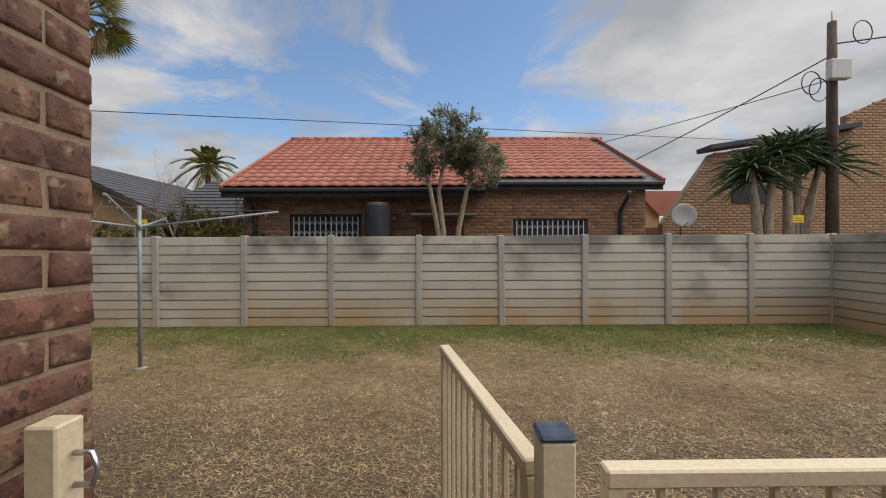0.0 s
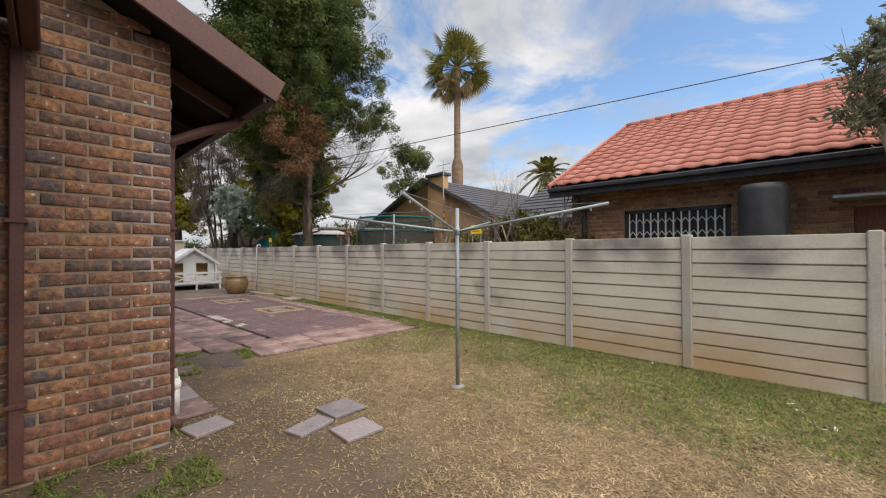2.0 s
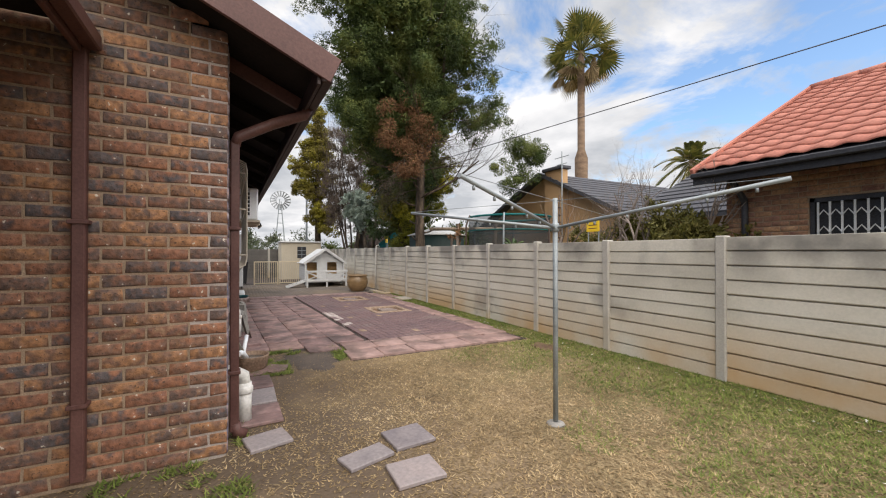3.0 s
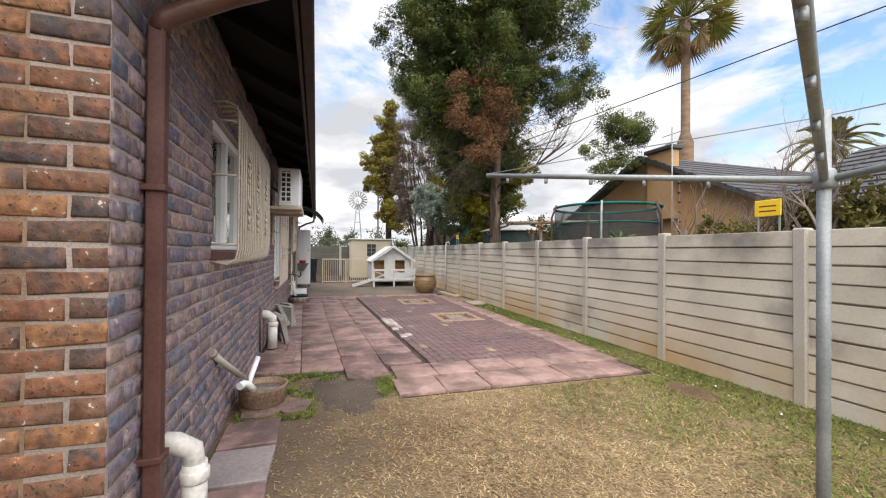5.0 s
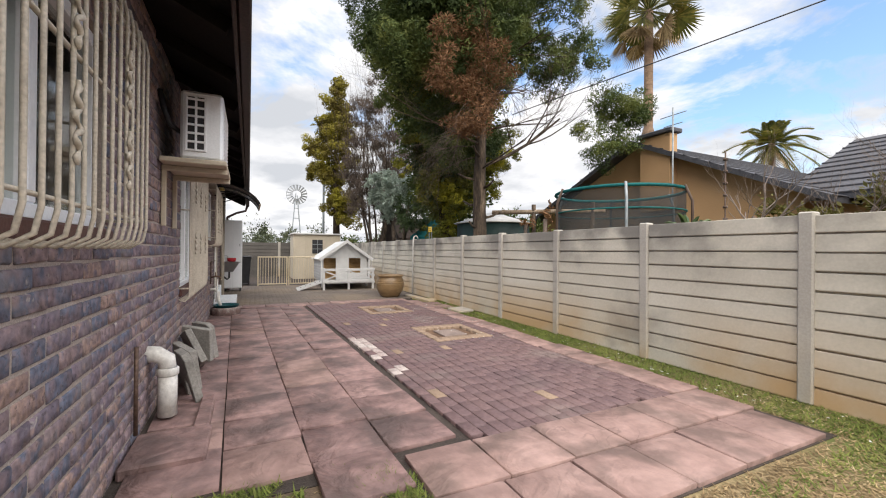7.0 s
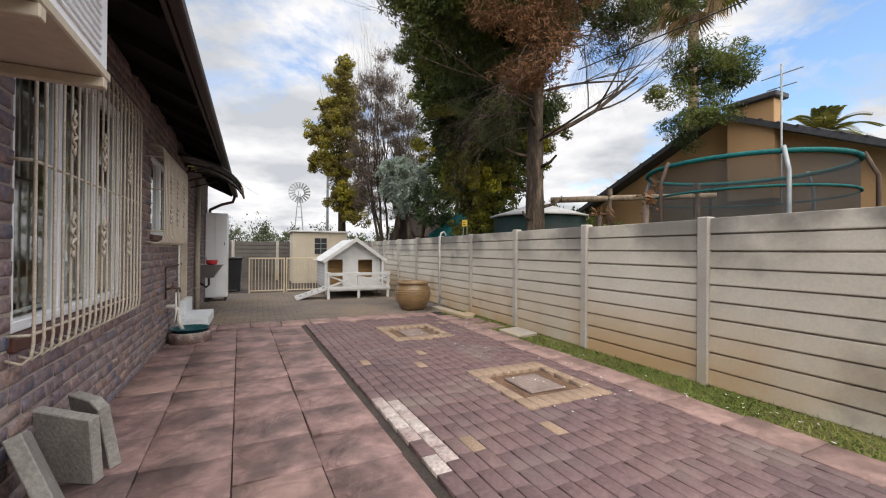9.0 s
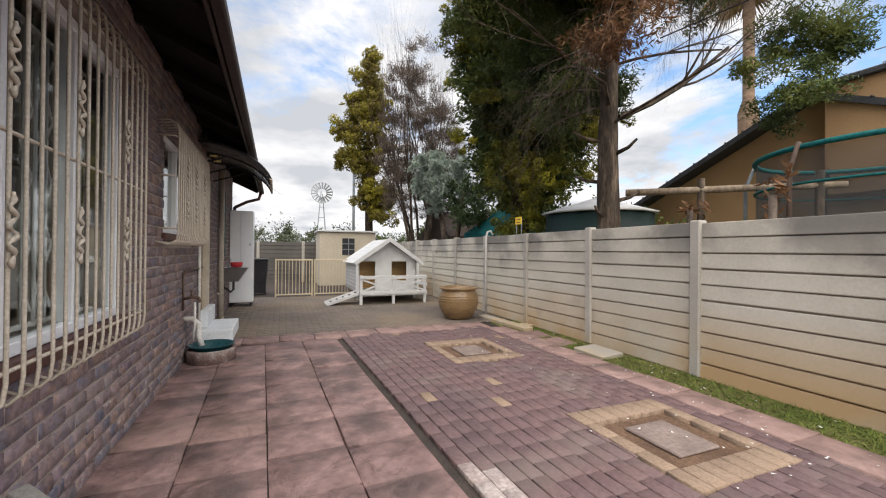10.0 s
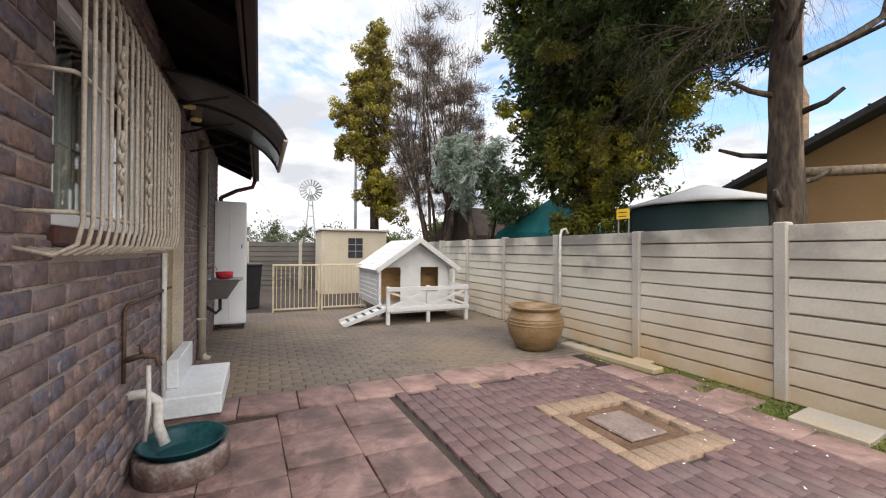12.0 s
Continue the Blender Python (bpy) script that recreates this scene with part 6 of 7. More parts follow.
def spray_mesh(name, centres, radii, twigs, leaves, ll, lw, up=0.3, fill=0.25):
    """Clumps of leaves along short twigs that spread out from each centre."""
    centres, radii = np.asarray(centres, float), np.asarray(radii, float)
    n = len(centres) * twigs
    c = np.repeat(centres, twigs, 0)
    r = np.repeat(radii, twigs)[:, None]
    d = unit(n) + np.array([0, 0, up])
    d /= np.linalg.norm(d, axis=1, keepdims=True)
    L = r * R_.uniform(0.55, 1.15, (n, 1))
    m = n * leaves
    c, d, L, r = (np.repeat(q, leaves, 0) for q in (c, d, L, r))
    s = R_.uniform(fill, 1.0, (m, 1))
    p = c + d * L * s + R_.normal(size=(m, 3)) * r * 0.10
    a = d + unit(m) * 0.75
    a /= np.linalg.norm(a, axis=1, keepdims=True)
    b = np.cross(a, unit(m))
    b /= np.linalg.norm(b, axis=1, keepdims=True) + 1e-9
    k = R_.uniform(0.6, 1.3, (m, 1))
    a, b = a * ll * k, b * lw * k
    V = np.stack([p - a * 0.5, p + b * 0.5, p + a * 0.5, p - b * 0.5], 1).reshape(-1, 3)
    return quick(name, V, np.arange(m * 4).reshape(-1, 4))


def puff_mesh(name, centres, radii, n, ll, lw, flat=0.8, out=0.5):
    """Rounded puffs of short overlapping sprays that lie on each puff's skin and point outwards."""
    m = len(centres) * n
    c, r = np.repeat(np.asarray(centres, float), n, 0), np.repeat(np.asarray(radii, float), n)[:, None]
    d = unit(m)
    p = c + d * r * np.array([1, 1, flat]) * R_.uniform(0.72, 1.10, (m, 1))
    nr = d + unit(m) * 0.45 + np.array([0, 0, 0.15])
    nr /= np.linalg.norm(nr, axis=1, keepdims=True)
    a = np.cross(nr, unit(m))
    a /= np.linalg.norm(a, axis=1, keepdims=True) + 1e-9
    a = a + d * out
    a /= np.linalg.norm(a, axis=1, keepdims=True)
    b = np.cross(nr, a)
    k = R_.uniform(0.6, 1.3, (m, 1))
    a, b = a * ll * k, b * lw * k
    V = np.stack([p - a * 0.4, p + b * 0.5, p + a * 0.6, p - b * 0.5], 1).reshape(-1, 3)
    return quick(name, V, np.arange(m * 4).reshape(-1, 4))


def ridged_trunk(pts, rs, sides=22, seed=3, rough=0.10):
    """A trunk with flaky vertical ridges and an uneven outline."""
    rg = np.random.RandomState(seed)
    bm = tube(pts, rs, sides)
    ph = rg.uniform(0, 6.28, 4)
    lo = Vector(pts[0])
    for v in bm.verts:
        a = math.atan2(v.co.y - lo.y, v.co.x - lo.x)
        k = rough * (0.5 * math.sin(5 * a + ph[0] + 0.8 * v.co.z) + 0.4 * math.sin(9 * a + ph[1] - 1.1 * v.co.z) + 0.3 * math.sin(6.0 * v.co.z + ph[2])) + rg.uniform(-0.4, 0.4) * rough
        v.co.x += (v.co.x - lo.x) * k
        v.co.y += (v.co.y - lo.y) * k
    return bm


def branch_mesh(start, heading, length, r, depth, spread=0.6, kids=3, up=0.15, seed=1, sides=5, bm=None, bend=0.25):
    rg = random.Random(seed)
    bm = bm or bmesh.new()

    def grow(p, d, ln, rad, k):
        pts, rs = [p], [rad]
        q = p
        for i in range(4):
            d = (d + Vector((rg.uniform(-1, 1), rg.uniform(-1, 1), rg.uniform(-1, 1))) * bend * 0.5 + Vector((0, 0, up * 0.3))).normalized()
            q = q + d * ln / 4
            pts.append(q); rs.append(rad * (1 - 0.13 * (i + 1)))
        tube(pts, rs, sides if k > 1 else 3, bm, caps=False)
        if k > 0:
            for i in range(kids):
                nd = (d + Vector((rg.uniform(-1, 1), rg.uniform(-1, 1), rg.uniform(-0.6, 1))) * spread).normalized()
                j = rg.choice((2, 3, 4))
                grow(pts[j], nd, ln * rg.uniform(0.55, 0.8), rs[j] * 0.62, k - 1)

    grow(Vector(start), Vector(heading).normalized(), length, r, depth)
    return bm


def cloud(n, centre, size, shape=1.0):
    """n points inside an ellipsoid, more of them near its skin."""
    v = unit(n) * (R_.uniform(0.25, 1, (n, 1)) ** 0.5)
    return np.asarray(centre) + v * np.asarray(size)


# big conifer by the fence: forked trunk, dead lower boughs, dark crown
c1 = thing("conifer_tree", "tall dark conifer with dead brown lower boughs", "tree", m=pose(0, 0, 0))
bx, by = -12.93, 7.64
zs = [0, 0.15, 0.35] + [0.6 + 0.22 * k for k in range(21)] + [5.8, 7.0, 8.5, 11.0]
part("trunk", ridged_trunk([(bx + 0.02 * math.sin(1.3 * z), by + 0.02 * math.sin(1.7 * z + 1), z) for z in zs], [max(0.03, 0.172 - 0.0125 * z + 0.10 * math.exp(-z / 0.25)) for z in zs]), M_bark, c1)
part("stem", tube([(bx + 0.02, by, 4.3), (bx + 0.25, by + 0.35, 5.2), (bx + 0.4, by + 0.6, 6.5), (bx + 0.5, by + 0.7, 8.5)], [0.09, 0.08, 0.06, 0.03], 10), M_bark, c1)
for k, (z, a, ln) in enumerate(((2.05, 1.2, 0.3), (2.35, 3.4, 0.42), (2.75, 0.3, 0.25), (2.95, 4.2, 0.36), (3.3, 2.2, 0.4), (3.5, 5.4, 0.3), (1.8, 4.9, 0.16))):
    part("stub", tube([(bx + 0.1 * math.cos(a), by + 0.1 * math.sin(a), z), (bx + (0.17 + ln * 0.5) * math.cos(a), by + (0.17 + ln * 0.5) * math.sin(a), z + 0.06), (bx + (0.17 + ln) * math.cos(a), by + (0.17 + ln) * math.sin(a), z + 0.16)], [0.034, 0.026, 0.018], 7), M_bark, c1, "broken bough stub")
for k in range(26):
    z = 3.2 + 0.3 * k
    a = k * 2.4
    rr = 2.6 if z < 6 else 3.3 - 0.3 * (z - 6)
    part("limb", branch_mesh((bx, by, z), (math.cos(a), math.sin(a), 0.22), max(0.8, rr * 0.62), 0.026, 3 if z < 6 else 2, seed=k, kids=3, spread=0.7, up=0.05), M_bark, c1)
lb = branch_mesh((bx + 0.1, by + 0.1, 3.3), (0.35, 0.95, 0.3), 2.3, 0.048, 4, seed=91, kids=4, spread=0.6, up=0.25)
part("limb", lb, M_bark, c1)


def tufts(centres, spread, n):
    """n tuft centres round each bough's middle."""
    c = np.repeat(np.asarray(centres, float), n, 0)
    return c + unit(len(c)) * np.array([1, 1, 0.75]) * spread * R_.uniform(0.45, 1.15, (len(c), 1))


cen = np.concatenate([cloud(130, (bx - 0.2, by - 0.45, 9.2), (2.8, 3.0, 3.0)), cloud(52, (bx - 0.5, by - 0.5, 6.8), (2.5, 2.8, 1.5)), cloud(34, (bx - 0.6, by - 0.6, 5.7), (2.0, 2.2, 1.2)), cloud(14, (bx - 0.7, by - 1.9, 6.3), (0.9, 1.2, 1.0)), cloud(12, (bx + 0.3, by + 2.2, 6.4), (0.9, 0.8, 1.1)), cloud(13, (bx + 0.5, by + 3.75, 4.5), (0.55, 0.7, 1.2)), cloud(18, (bx - 1.2, by + 0.2, 4.2), (1.0, 0.9, 0.65))])
tc = tufts(cen, 0.46, 7)
part("crown", puff_mesh("crown", tc, R_.uniform(0.13, 0.29, len(tc)), 160, 0.090, 0.026), M_con, c1)
core = np.concatenate([cloud(90, (bx - 0.2, by - 0.45, 9.0), (2.1, 2.2, 2.3)), cloud(34, (bx - 0.5, by - 0.4, 6.6), (1.7, 1.8, 1.2))])
part("crown_heart", spray_mesh("crown_heart", core, np.full(len(core), 0.7), 20, 16, 0.17, 0.07, 0.1), M_con, c1)
cen = np.concatenate([cloud(13, (bx + 1.1, by - 1.0, 5.2), (0.85, 0.8, 0.8)), cloud(7, (bx + 0.9, by - 0.9, 4.2), (0.55, 0.5, 0.6))])
tc = tufts(cen, 0.3, 6)
part("dead_foliage", puff_mesh("dead_foliage", tc, R_.uniform(0.12, 0.24, len(tc)), 90, 0.10, 0.022, out=0.9), M_dead, c1)
for k in range(9):
    a = -2.6 + 0.5 * k
    part("bare_bough", branch_mesh((bx, by, 3.5 + 0.22 * k), (math.cos(a) * 0.9, math.sin(a) * 0.9, 0.25), 1.15, 0.014, 4, seed=300 + k, kids=4, spread=0.7, up=-0.45), M_twig, c1, "drooping leafless bough")

# second conifer, olive and dark, drooping to the fence
c2 = thing("conifer_tree", "broad olive-green conifer drooping behind the fence", "tree")
ax, ay = -16.75, 8.55
part("trunk", tube([(ax, ay, 0), (ax, ay, 4), (ax, ay, 10.5)], [0.25, 0.2, 0.05], 10), M_bark, c2)
cen = np.concatenate([cloud(130, (ax, ay, 6.6), (1.95, 1.75, 4.4)), cloud(36, (ax + 0.25, ay + 0.25, 3.8), (1.6, 1.4, 1.6)), cloud(12, (ax + 0.1, ay + 0.1, 2.2), (0.6, 0.6, 0.8)), cloud(10, (ax + 1.2, ay + 1.3, 4.6), (0.6, 0.6, 0.9))])
tc = tufts(cen, 0.5, 7)
part("crown", puff_mesh("crown", tc, R_.uniform(0.10, 0.23, len(tc)), 120, 0.085, 0.036), M_conyel, c2)
core = np.concatenate([cloud(110, (ax, ay, 6.6), (1.45, 1.35, 3.9)), cloud(26, (ax + 0.2, ay + 0.2, 3.6), (1.1, 1.0, 1.3))])
# heart in the darker conifer leaf: crown's inner shade as colour, blocking sky
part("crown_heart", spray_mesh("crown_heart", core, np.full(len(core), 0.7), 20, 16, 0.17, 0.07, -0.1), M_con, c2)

# leafless brown tree with fine upright twigs
c3 = thing("bare_tree", "leafless brown tree with fine upright twigs", "tree")
for k in range(9):
    a = k * 0.7
    part("trunk" if k == 0 else "limb", branch_mesh((-22.4 + 0.25 * math.cos(a), 7.75 + 0.25 * math.sin(a), 0.0 if k == 0 else 1.2), (0.24 * math.cos(a), 0.24 * math.sin(a), 1), 3.3 + 0.3 * (k % 3), 0.14 if k == 0 else 0.06, 4, seed=40 + k, kids=3, spread=0.42, up=0.6), M_bark, c3)
cen = np.concatenate([cloud(150, (-22.4, 7.9, 5.6), (1.45, 1.6, 3.6)), cloud(90, (-22.4, 7.75, 4.4), (1.6, 1.6, 2.6))])
part("dry_sprays", spray_mesh("dry_sprays", cen, R_.uniform(0.35, 0.65, len(cen)), 18, 12, 0.17, 0.014, 1.1), M_twig, c3)

# golden cypress
c4 = thing("golden_cypress", "golden yellow-green cypress behind the yard", "tree")
part("trunk", tube([(-26.0, 6.7, 0), (-26.0, 6.5, 9.8)], [0.22, 0.04], 8), M_bark, c4)
cen = np.concatenate([cloud(22, (-26.0, 6.5, 8.7), (0.7, 0.7, 1.7)), cloud(40, (-26.1, 6.35, 6.2), (1.2, 1.3, 2.1)), cloud(18, (-25.8, 7.0, 3.5), (0.8, 0.75, 1.3))])
tc = tufts(cen, 0.4, 7)
part("crown", puff_mesh("crown", tc, R_.uniform(0.13, 0.26, len(tc)), 90, 0.12, 0.055), M_gold, c4)

core = np.concatenate([cloud(24, (-26.0, 6.4, 6.6), (0.8, 0.85, 2.3)), cloud(8, (-25.9, 6.95, 3.6), (0.5, 0.5, 1.0))])
part("crown_heart", spray_mesh("crown_heart", core, np.full(len(core), 0.55), 14, 14, 0.18, 0.07, 0.1), M_gold, c4)

# silvery shrub, dark shrubs, far woods
c5 = thing("silver_shrub", "silvery grey-green drooping shrub", "shrub")
part("trunk", tube([(-19.9, 8.1, 0), (-20.2, 7.95, 1.6), (-20.7, 7.9, 3.2)], [0.14, 0.11, 0.05], 8), M_bark, c5)
part("limb", tube([(-19.9, 8.1, 0.8), (-19.4, 8.1, 2.2), (-19.3, 8.2, 3.2)], [0.10, 0.08, 0.04], 8), M_bark, c5)
cen = cloud(50, (-20.3, 7.8, 3.65), (1.0, 1.1, 0.95))
part("crown", spray_mesh("crown", cen, R_.uniform(0.22, 0.42, len(cen)), 18, 22, 0.13, 0.03, -0.8), M_silver, c5)
cen = cloud(34, (-19.2, 8.35, 2.9), (0.8, 0.8, 0.85))
part("lower_crown", spray_mesh("lower_crown", cen, R_.uniform(0.25, 0.42, len(cen)), 12, 16, 0.13, 0.028, -0.8), M_aloe, c5, "darker hanging leaves")
for x, y, w, h in ((-19.0, 10.6, 1.6, 2.6), (-22.0, 10.8, 2.0, 3.0), (-25.5, 10.0, 1.8, 2.6), (-28.5, 8.0, 1.6, 2.2), (-16.5, 11.5, 1.6, 2.4)):
    s_ = thing("dark_shrub", "dense dark green shrub behind the fence", "shrub", group="dark shrubs")
    part("stem", tube([(x, y, 0), (x, y, 1.5)], 0.08, 6), M_bark, s_)
    cen = cloud(24, (x, y, h * 0.5), (w, w * 0.7, h * 0.55))
    part("leaves", spray_mesh("leaves", cen, R_.uniform(0.5, 0.8, len(cen)), 14, 18, 0.16, 0.07, 0.2), M_con, s_)
cen = []
for k in range(150):
    a = radians(R_.uniform(40, 260))
    d = R_.uniform(55, 80)
    h = R_.uniform(1.5, 5.0) + (2.0 if k % 13 == 0 else 0)
    for q in range(3):
        cen.append((d * math.cos(a) + R_.uniform(-2, 2), d * math.sin(a) + R_.uniform(-2, 2), h * (q + 0.5) / 3))
tagged(top("far_trees", spray_mesh("far_trees", cen, R_.uniform(1.2, 2.4, len(cen)), 14, 22, 0.34, 0.13, 0.3), M_far, "distant line of dark trees", "trees", kind="stuff"))

# fan palm and the lower feather palm
def palm(name, label, x, y, h, r, n, tr_, fan):
    o = thing(name, label, "palm tree", m=pose(x, y, 0))
    part("trunk", tube([(0, 0, 0), (0, 0, h * 0.30), (0, 0, h * 0.36), (0, 0, h * 0.52), (0, 0, h * 0.56), (0, 0, h)], [tr_ * 1.3, tr_ * 1.0, tr_ * 1.5, tr_ * 1.6, tr_ * 0.9, tr_ * 0.85], 10), M_palmtrunk, o)
    for k in range(n):
        a = k * 2.39996
        el = math.pi / 2 * (0.96 - 1.65 * k / n)
        d = Vector((math.cos(a) * math.cos(el), math.sin(a) * math.cos(el), math.sin(el)))
        side = d.cross(Vector((0, 0, 1))).normalized() if abs(d.z) < 0.98 else Vector((1, 0, 0))
        nrm = side.cross(d)
        V, F = [], []
        base = Vector((0, 0, h))
        if fan:
            hub = base + d * r * (0.46 + 0.13 * math.sin(k * 5.1))
            side = (side * math.cos(k * 1.3) * 0.8 + nrm * math.sin(k * 1.3) * 0.6).normalized()
            for i in range(18):
                b = radians(-85 + 170 * i / 17)
                e = (d * math.cos(b) + side * math.sin(b)) * r * 0.42 * (0.7 + 0.3 * math.cos(b)) + Vector((0, 0, -0.10 * r * (1 - math.cos(b)) - 0.06 * r))
                w = (side * math.cos(b) - d * math.sin(b)) * r * 0.020
                i0 = len(V)
                V += [hub - w * 0.4, hub + e * 0.55 - w, hub + e, hub + e * 0.55 + w]
                F.append((i0, i0 + 1, i0 + 2, i0 + 3))
        else:
            hub = base
            for i in range(22):
                u = (i + 2) / 24
                q = base + d * r * u + Vector((0, 0, -r * 0.55 * u * u))
                for sg in (-1, 1):
                    e = (side * sg * 0.8 + d * 0.6 + Vector((0, 0, -0.35))) * r * 0.26 * (1.1 - 0.7 * u)
                    w = d * r * 0.022
                    i0 = len(V)
                    V += [q - w, q + e * 0.5 - w, q + e, q + e * 0.5 + w]
                    F.append((i0, i0 + 1, i0 + 2, i0 + 3))
        f = part("frond", quick("frond", [tuple(v) for v in V], F), M_palm if k < n * 0.86 else M_dry, o)
        mid = [base, base + d * r * 0.45] if fan else [base + d * r * u / 4 + Vector((0, 0, -r * 0.55 * (u / 4) ** 2)) for u in range(5)]
        part("stalk", tube(mid, r * 0.012, 4), M_palm, f)


palm("fan_palm", "tall fan palm with clipped trunk", -19.2, 21.6, 14.1, 3.0, 52, 0.25, True)
palm("feather_palm", "feather palm behind the neighbouring roofs", -19.0, 33.0, 8.4, 2.9, 30, 0.25, False)

# small tree with pale twin stems in front of the neighbour's house
c6 = thing("small_tree", "small round-crowned tree with pale twin stems", "tree")
tx, ty = 0.05, 8.45
stems = [((tx, ty, 0), (tx - 0.02, ty, 1.5), (tx - 0.22, ty, 2.6), (tx - 0.4, ty, 3.3)), ((tx + 0.05, ty, 0), (tx + 0.05, ty, 1.7), (tx - 0.05, ty + 0.05, 2.6), (tx + 0.1, ty, 3.4)), ((tx + 0.25, ty + 0.1, 0), (tx + 0.38, ty + 0.1, 1.8), (tx + 0.55, ty + 0.1, 2.6), (tx + 0.8, ty, 3.1))]
for st_ in stems:
    part("stem", tube(st_, [0.07, 0.06, 0.045, 0.025], 8), M_palebark, c6)
    part("limb", branch_mesh(st_[2], (st_[3][0] - st_[2][0], 0.1, 0.8), 0.8, 0.03, 2, seed=int(st_[0][0] * 100) + 3, spread=0.8), M_palebark, c6)
cen = np.concatenate([cloud(60, (tx + 0.2, ty, 3.62), (0.8, 0.75, 0.62)), cloud(20, (tx + 0.5, ty, 3.35), (0.5, 0.5, 0.4)), cloud(30, (tx + 0.8, ty, 3.15), (0.55, 0.6, 0.5)), cloud(14, (tx - 0.42, ty, 3.2), (0.3, 0.4, 0.42))])
part("crown", spray_mesh("crown", cen, R_.uniform(0.16, 0.32, len(cen)), 12, 12, 0.085, 0.026, 0.5), M_leaf, c6)


# aloe trees by the corner, aloe behind the fence
def aloe(name, label, x, y, h, heads, leaf_len, n):
    o = thing(name, label, "aloe", m=pose(x, y, 0))
    for hx, hy, hz in heads:
        if h:
            part("stem", tube([(hx * 0.2, hy * 0.2, 0), (hx * 0.5, hy * 0.5, h * 0.7), (hx, hy, hz)], [0.14, 0.11, 0.06], 8), M_palebark, o)
        for k in range(n):
            a, el = k * 2.39996, radians(75 - 85 * k / n)
            c, s_ = math.cos(a), math.sin(a)
            L = leaf_len * R_.uniform(0.8, 1.15)
            pts = [(hx + c * L * u * math.cos(el), hy + s_ * L * u * math.cos(el), hz + L * (u * math.sin(el) - 0.45 * u * u)) for u in (0, 0.3, 0.6, 0.85, 1.0)]
            part("leaf", tube(pts, [0.035, 0.034, 0.026, 0.014, 0.003], 4), M_aloe, o)


aloe("tree_aloe", "tree aloe with drooping spiky green heads", 7.55, 9.2, 2.6, [(-0.25, 0, 3.2), (0.35, 0.1, 3.5), (0.05, 0.3, 3.0)], 1.05, 60)
aloe("tree_aloe", "tree aloe with drooping spiky green heads", 8.35, 9.35, 2.8, [(-0.1, 0, 3.6), (0.4, 0.2, 3.75), (0.7, 0, 3.3)], 1.05, 60)
aloe("aloe", "spiky aloe leaves rising behind the fence", -7.85, 7.55, 0, [(0, 0, 1.45)], 0.55, 18)

# hedge and thin leafless bushes between the houses
for x, y, w, h in ((-7.6, 9.6, 0.8, 2.0), (-6.9, 9.9, 0.7, 2.2), (-6.2, 9.8, 1.0, 2.35), (-5.4, 9.8, 0.8, 2.3), (-4.9, 9.7, 0.5, 2.0)):
    hd = thing("hedge", "olive-green hedge behind the fence", "hedge", group="hedges")
    part("stem", tube([(x, y, 0), (x, y, 1.2)], 0.05, 6), M_twig, hd)
    cen = cloud(30, (x, y, h * 0.55), (w, 0.6, h * 0.45))
    part("leaves", spray_mesh("leaves", cen, R_.uniform(0.25, 0.42, len(cen)), 14, 18, 0.09, 0.04, 0.2), M_hedge, hd)
for x, y, h, sd_ in ((-8.1, 9.0, 2.5, 5), (-7.4, 9.4, 2.7, 15), (-6.7, 9.2, 3.0, 6), (-6.1, 9.6, 2.8, 16), (-5.6, 9.1, 2.9, 7), (-5.1, 9.5, 3.0, 17), (-4.6, 15.5, 3.5, 8)):
    b_ = thing("bare_bush", "thin leafless bush with arching twigs", "bush", group="bare bushes")
    part("branchwork", branch_mesh((x, y, 0.4), (0.15, 0, 1), h * 0.46, 0.075, 5, seed=sd_, kids=3, spread=0.8, up=0.25, bend=0.45), M_drybark, b_)


# ---- grass, litter ----
def blades(name, n, region, ln, wd, lift, material, label, keep, rest=0.003):
    x = R_.uniform(region[0], region[1], n); y = R_.uniform(region[2], region[3], n)
    k = keep(x, y); x, y = x[k], y[k]
    n = len(x)
    a = R_.uniform(0, 6.2832, n)
    L = ln * R_.uniform(0.5, 1.4, n)
    z = L * lift * R_.uniform(0.1, 1.0, n)
    dx, dy = np.cos(a) * L, np.sin(a) * L
    px, py = -np.sin(a) * wd, np.cos(a) * wd
    z0 = np.full(n, rest)
    V = np.stack([np.stack([x - px, y - py, z0], 1), np.stack([x + px, y + py, z0], 1), np.stack([x + dx, y + dy, z0 + z], 1)], 1).reshape(-1, 3)
    top(name, quick(name, V, np.arange(3 * n).reshape(-1, 3)), material, label, "grass", kind="stuff")


def patch(x, y):
    return 0.5 + 0.25 * np.sin(1.7 * x + 0.9 * y) + 0.15 * np.sin(3.9 * y - 2.3 * x + 1) + 0.15 * np.sin(7.1 * x + 5.3 * y)


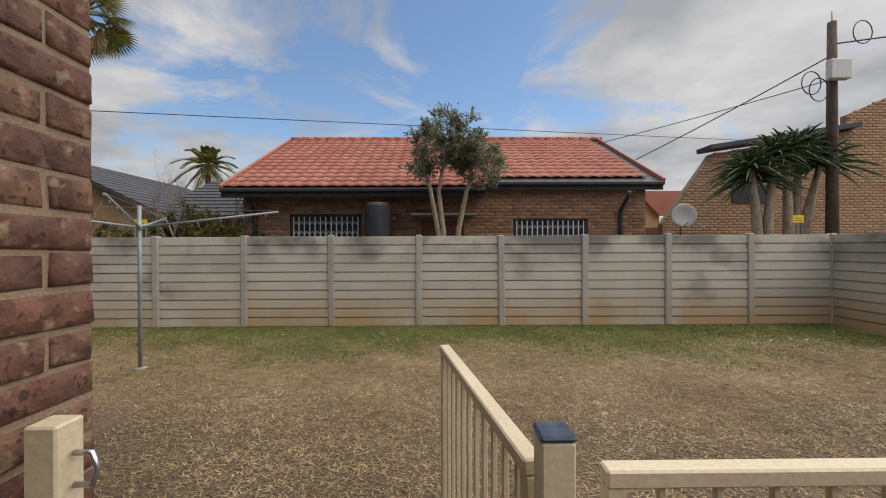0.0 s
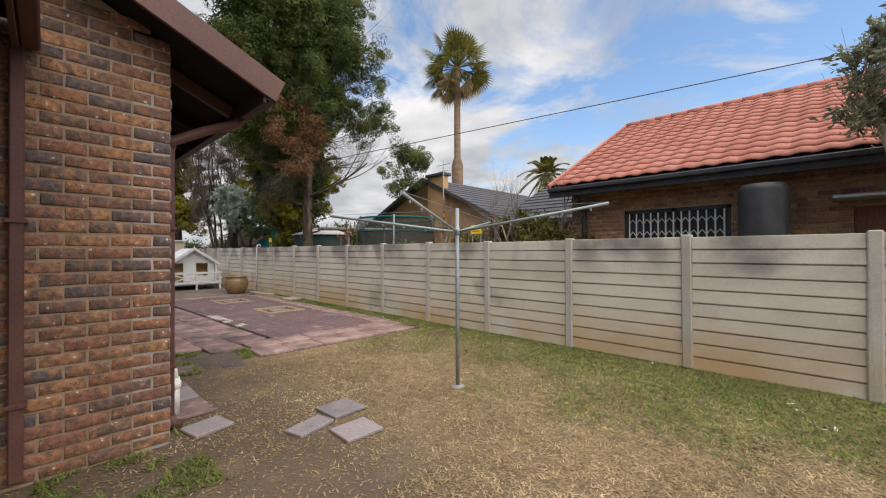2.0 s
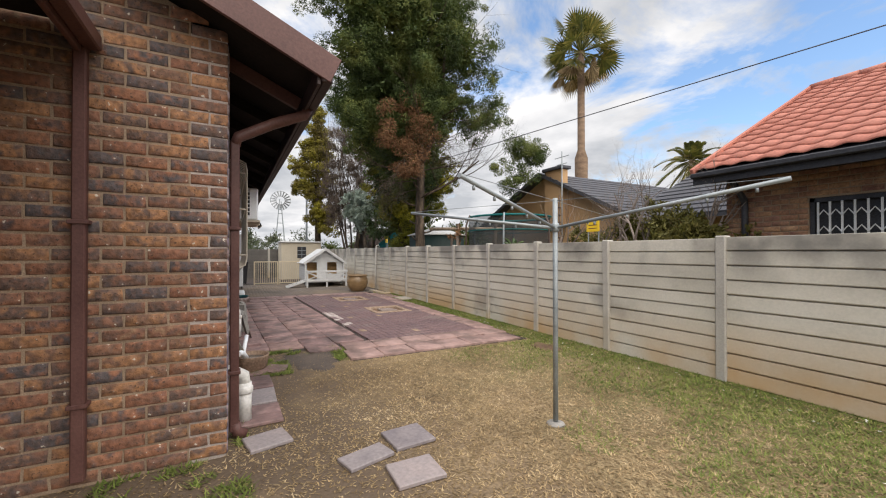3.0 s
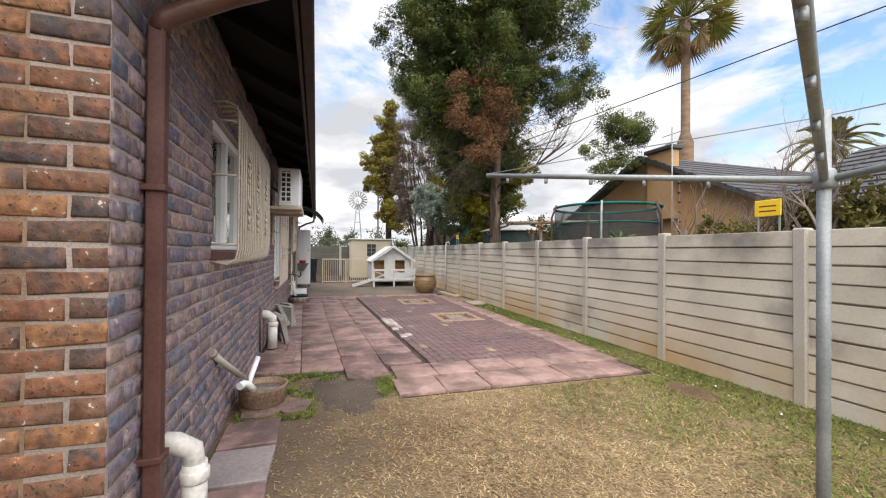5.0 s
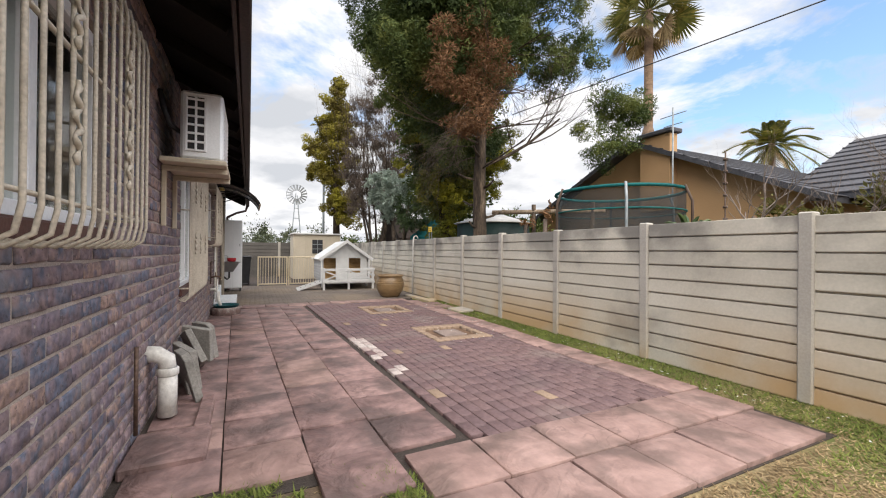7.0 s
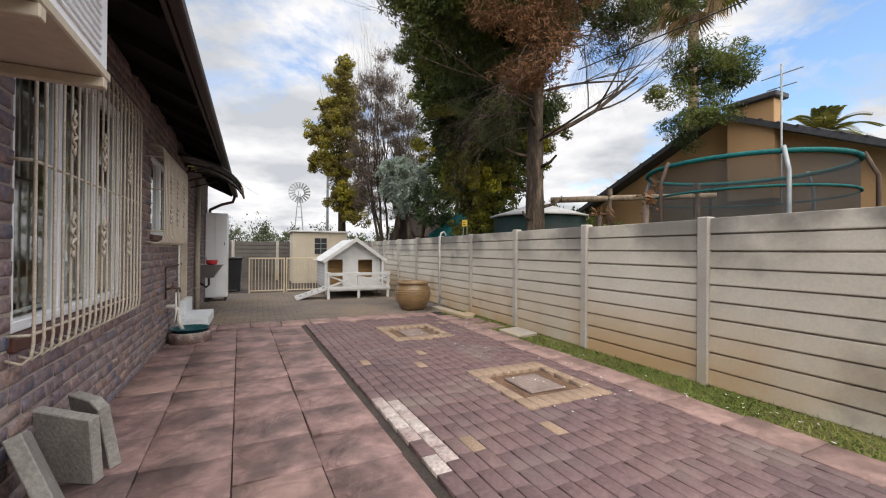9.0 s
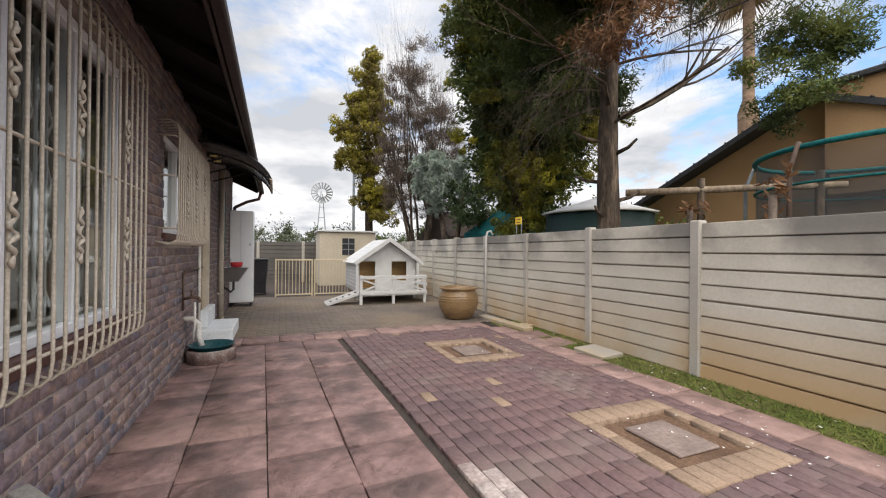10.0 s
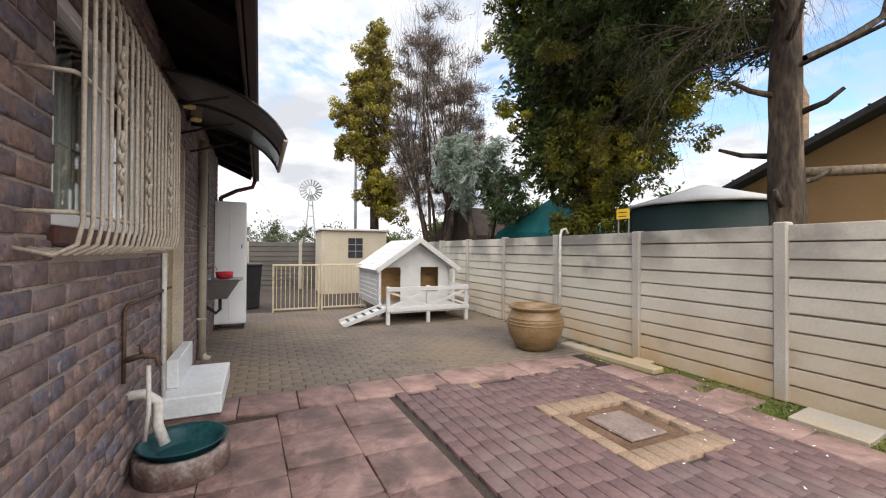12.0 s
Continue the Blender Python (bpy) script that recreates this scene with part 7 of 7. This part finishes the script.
off_paving = lambda x, y: ~((x < -6.1) & (y > 3.6) & (y < 6.5)) & ~((x < -6.95) & (y < 6.5))
blades("dry_grass", 300000, (-7, 6.8, 1.2, 7.0), 0.034, 0.0048, 0.45, M_dry, "dry straw-coloured lawn grass", lambda x, y: off_paving(x, y) & (R_.uniform(size=len(x)) < np.clip(1.15 - 0.65 * (y > 6.0) - 0.8 * np.clip((4.3 - y) / 1.2, 0, 1) * (x < -2.5) - 0.35 * np.clip((3.6 - y) / 1.5, 0, 1) + 0.5 * (patch(x, y) - 0.5), 0.1, 1)))
blades("leaf_litter", 80000, (-7, 6.8, 1.2, 6.6), 0.020, 0.007, 0.4, M_dry, "dry fallen leaves scattered on the lawn", lambda x, y: off_paving(x, y) & (R_.uniform(size=len(x)) < patch(x, y)))
blades("green_grass", 260000, (-14.5, 6.8, 3.6, 7.05), 0.045, 0.0046, 0.8, M_grass, "green grass along the fence foot", lambda x, y: off_paving(x, y) & ((y > 6.52) | (x > -6.0)) & (R_.uniform(size=len(x)) < np.clip((y - 5.2) / 1.1 + 0.35 * (x > -2.5) + 0.9 * np.exp(-((x + 3.2) ** 2 + (y - 4.7) ** 2) / 0.5) + 1.3 * (patch(0.8 * x, 0.8 * y) - 0.55), 0, 1)))
blades("wall_grass", 16000, (-7.1, -5.9, 2.25, 3.65), 0.045, 0.005, 0.9, M_grass, "green grass tufts by the paving edge", lambda x, y: ((x < -6.75) & (y < 3.6) | (y > 3.45) & (x < -6.2) | (y < 2.85)) & (patch(3 * x, 3 * y) > 0.4))
blades("petals", 90, (-2.0, 6.5, 5.6, 6.9), 0.05, 0.018, 0.3, M_petal, "white fallen petals on the grass", lambda x, y: x > -3)
blades("paving_petals", 190, (-14.2, -9.5, 5.0, 6.5), 0.020, 0.008, 0.3, M_petal, "small white fallen petals on the paving", lambda x, y: R_.uniform(size=len(x)) < np.clip((y - 4.8) / 1.6, 0, 1), 0.047)
blades("fence_petals", 110, (-14.2, -2.0, 6.52, 6.95), 0.024, 0.009, 0.3, M_petal, "white fallen petals on the grass strip", lambda x, y: x < 9, 0.02)

bm = lathe([(0.30, 0.0), (0.24, 0.012), (0.14, 0.02), (0.03, 0.022)], 30)
for v in bm.verts:
    a = math.atan2(v.co.y, v.co.x)
    v.co.x *= 1.0 + 0.18 * math.sin(3 * a) + 0.1 * math.sin(7 * a + 2)
    v.co.y *= 0.62 * (1 + 0.14 * math.sin(5 * a + 1))
top("soil_patch", bm, M_dirt, "bare reddish soil patch in the grass", "soil", "structure", m=pose(-5.55, 6.38, 0.002))
blades("corner_grass", 5000, (-4.75, -3.3, 1.5, 2.35), 0.05, 0.005, 0.9, M_grass, "green grass tufts at the house corner", lambda x, y: ((x > -4.1) | (y > 2.24)) & (patch(3 * x, 3 * y) > 0.45))
bm = lathe([(0.66, -0.012), (0.55, 0.004), (0.3, 0.009), (0.05, 0.010)], 52)
for v in bm.verts:
    a = math.atan2(v.co.y, v.co.x)
    k = 1.0 + 0.16 * math.sin(3 * a + 1) + 0.10 * math.sin(7 * a) + 0.07 * math.sin(11 * a + 2)
    v.co.x *= 0.85 * k
    v.co.y *= 0.62 * k
top("soil_patch", bm, M_damp, "damp dark bare soil beside the paving", "soil", "structure", m=pose(-6.45, 3.15, 0.002))
dd_ = thing("dead_plant", "withered brown broad leaves above the fence", "plant")
part("stem", tube([(-12.25, 8.4, 0), (-12.2, 8.42, 1.9)], 0.04, 6), M_twig, dd_)
part("foliage", spray_mesh("foliage", cloud(4, (-12.15, 8.42, 1.85), (0.18, 0.15, 0.2)), np.full(4, 0.14), 5, 3, 0.13, 0.035, 0.2), M_dead, dd_)
dd_ = thing("dead_plant", "withered brown broad leaves above the fence", "plant")
part("stem", tube([(-10.9, 7.9, 0), (-10.9, 7.9, 1.9)], 0.04, 6), M_twig, dd_)
part("foliage", spray_mesh("foliage", cloud(5, (-10.9, 7.9, 1.95), (0.16, 0.16, 0.3)), np.full(5, 0.14), 5, 3, 0.12, 0.035, 0.2), M_dead, dd_)
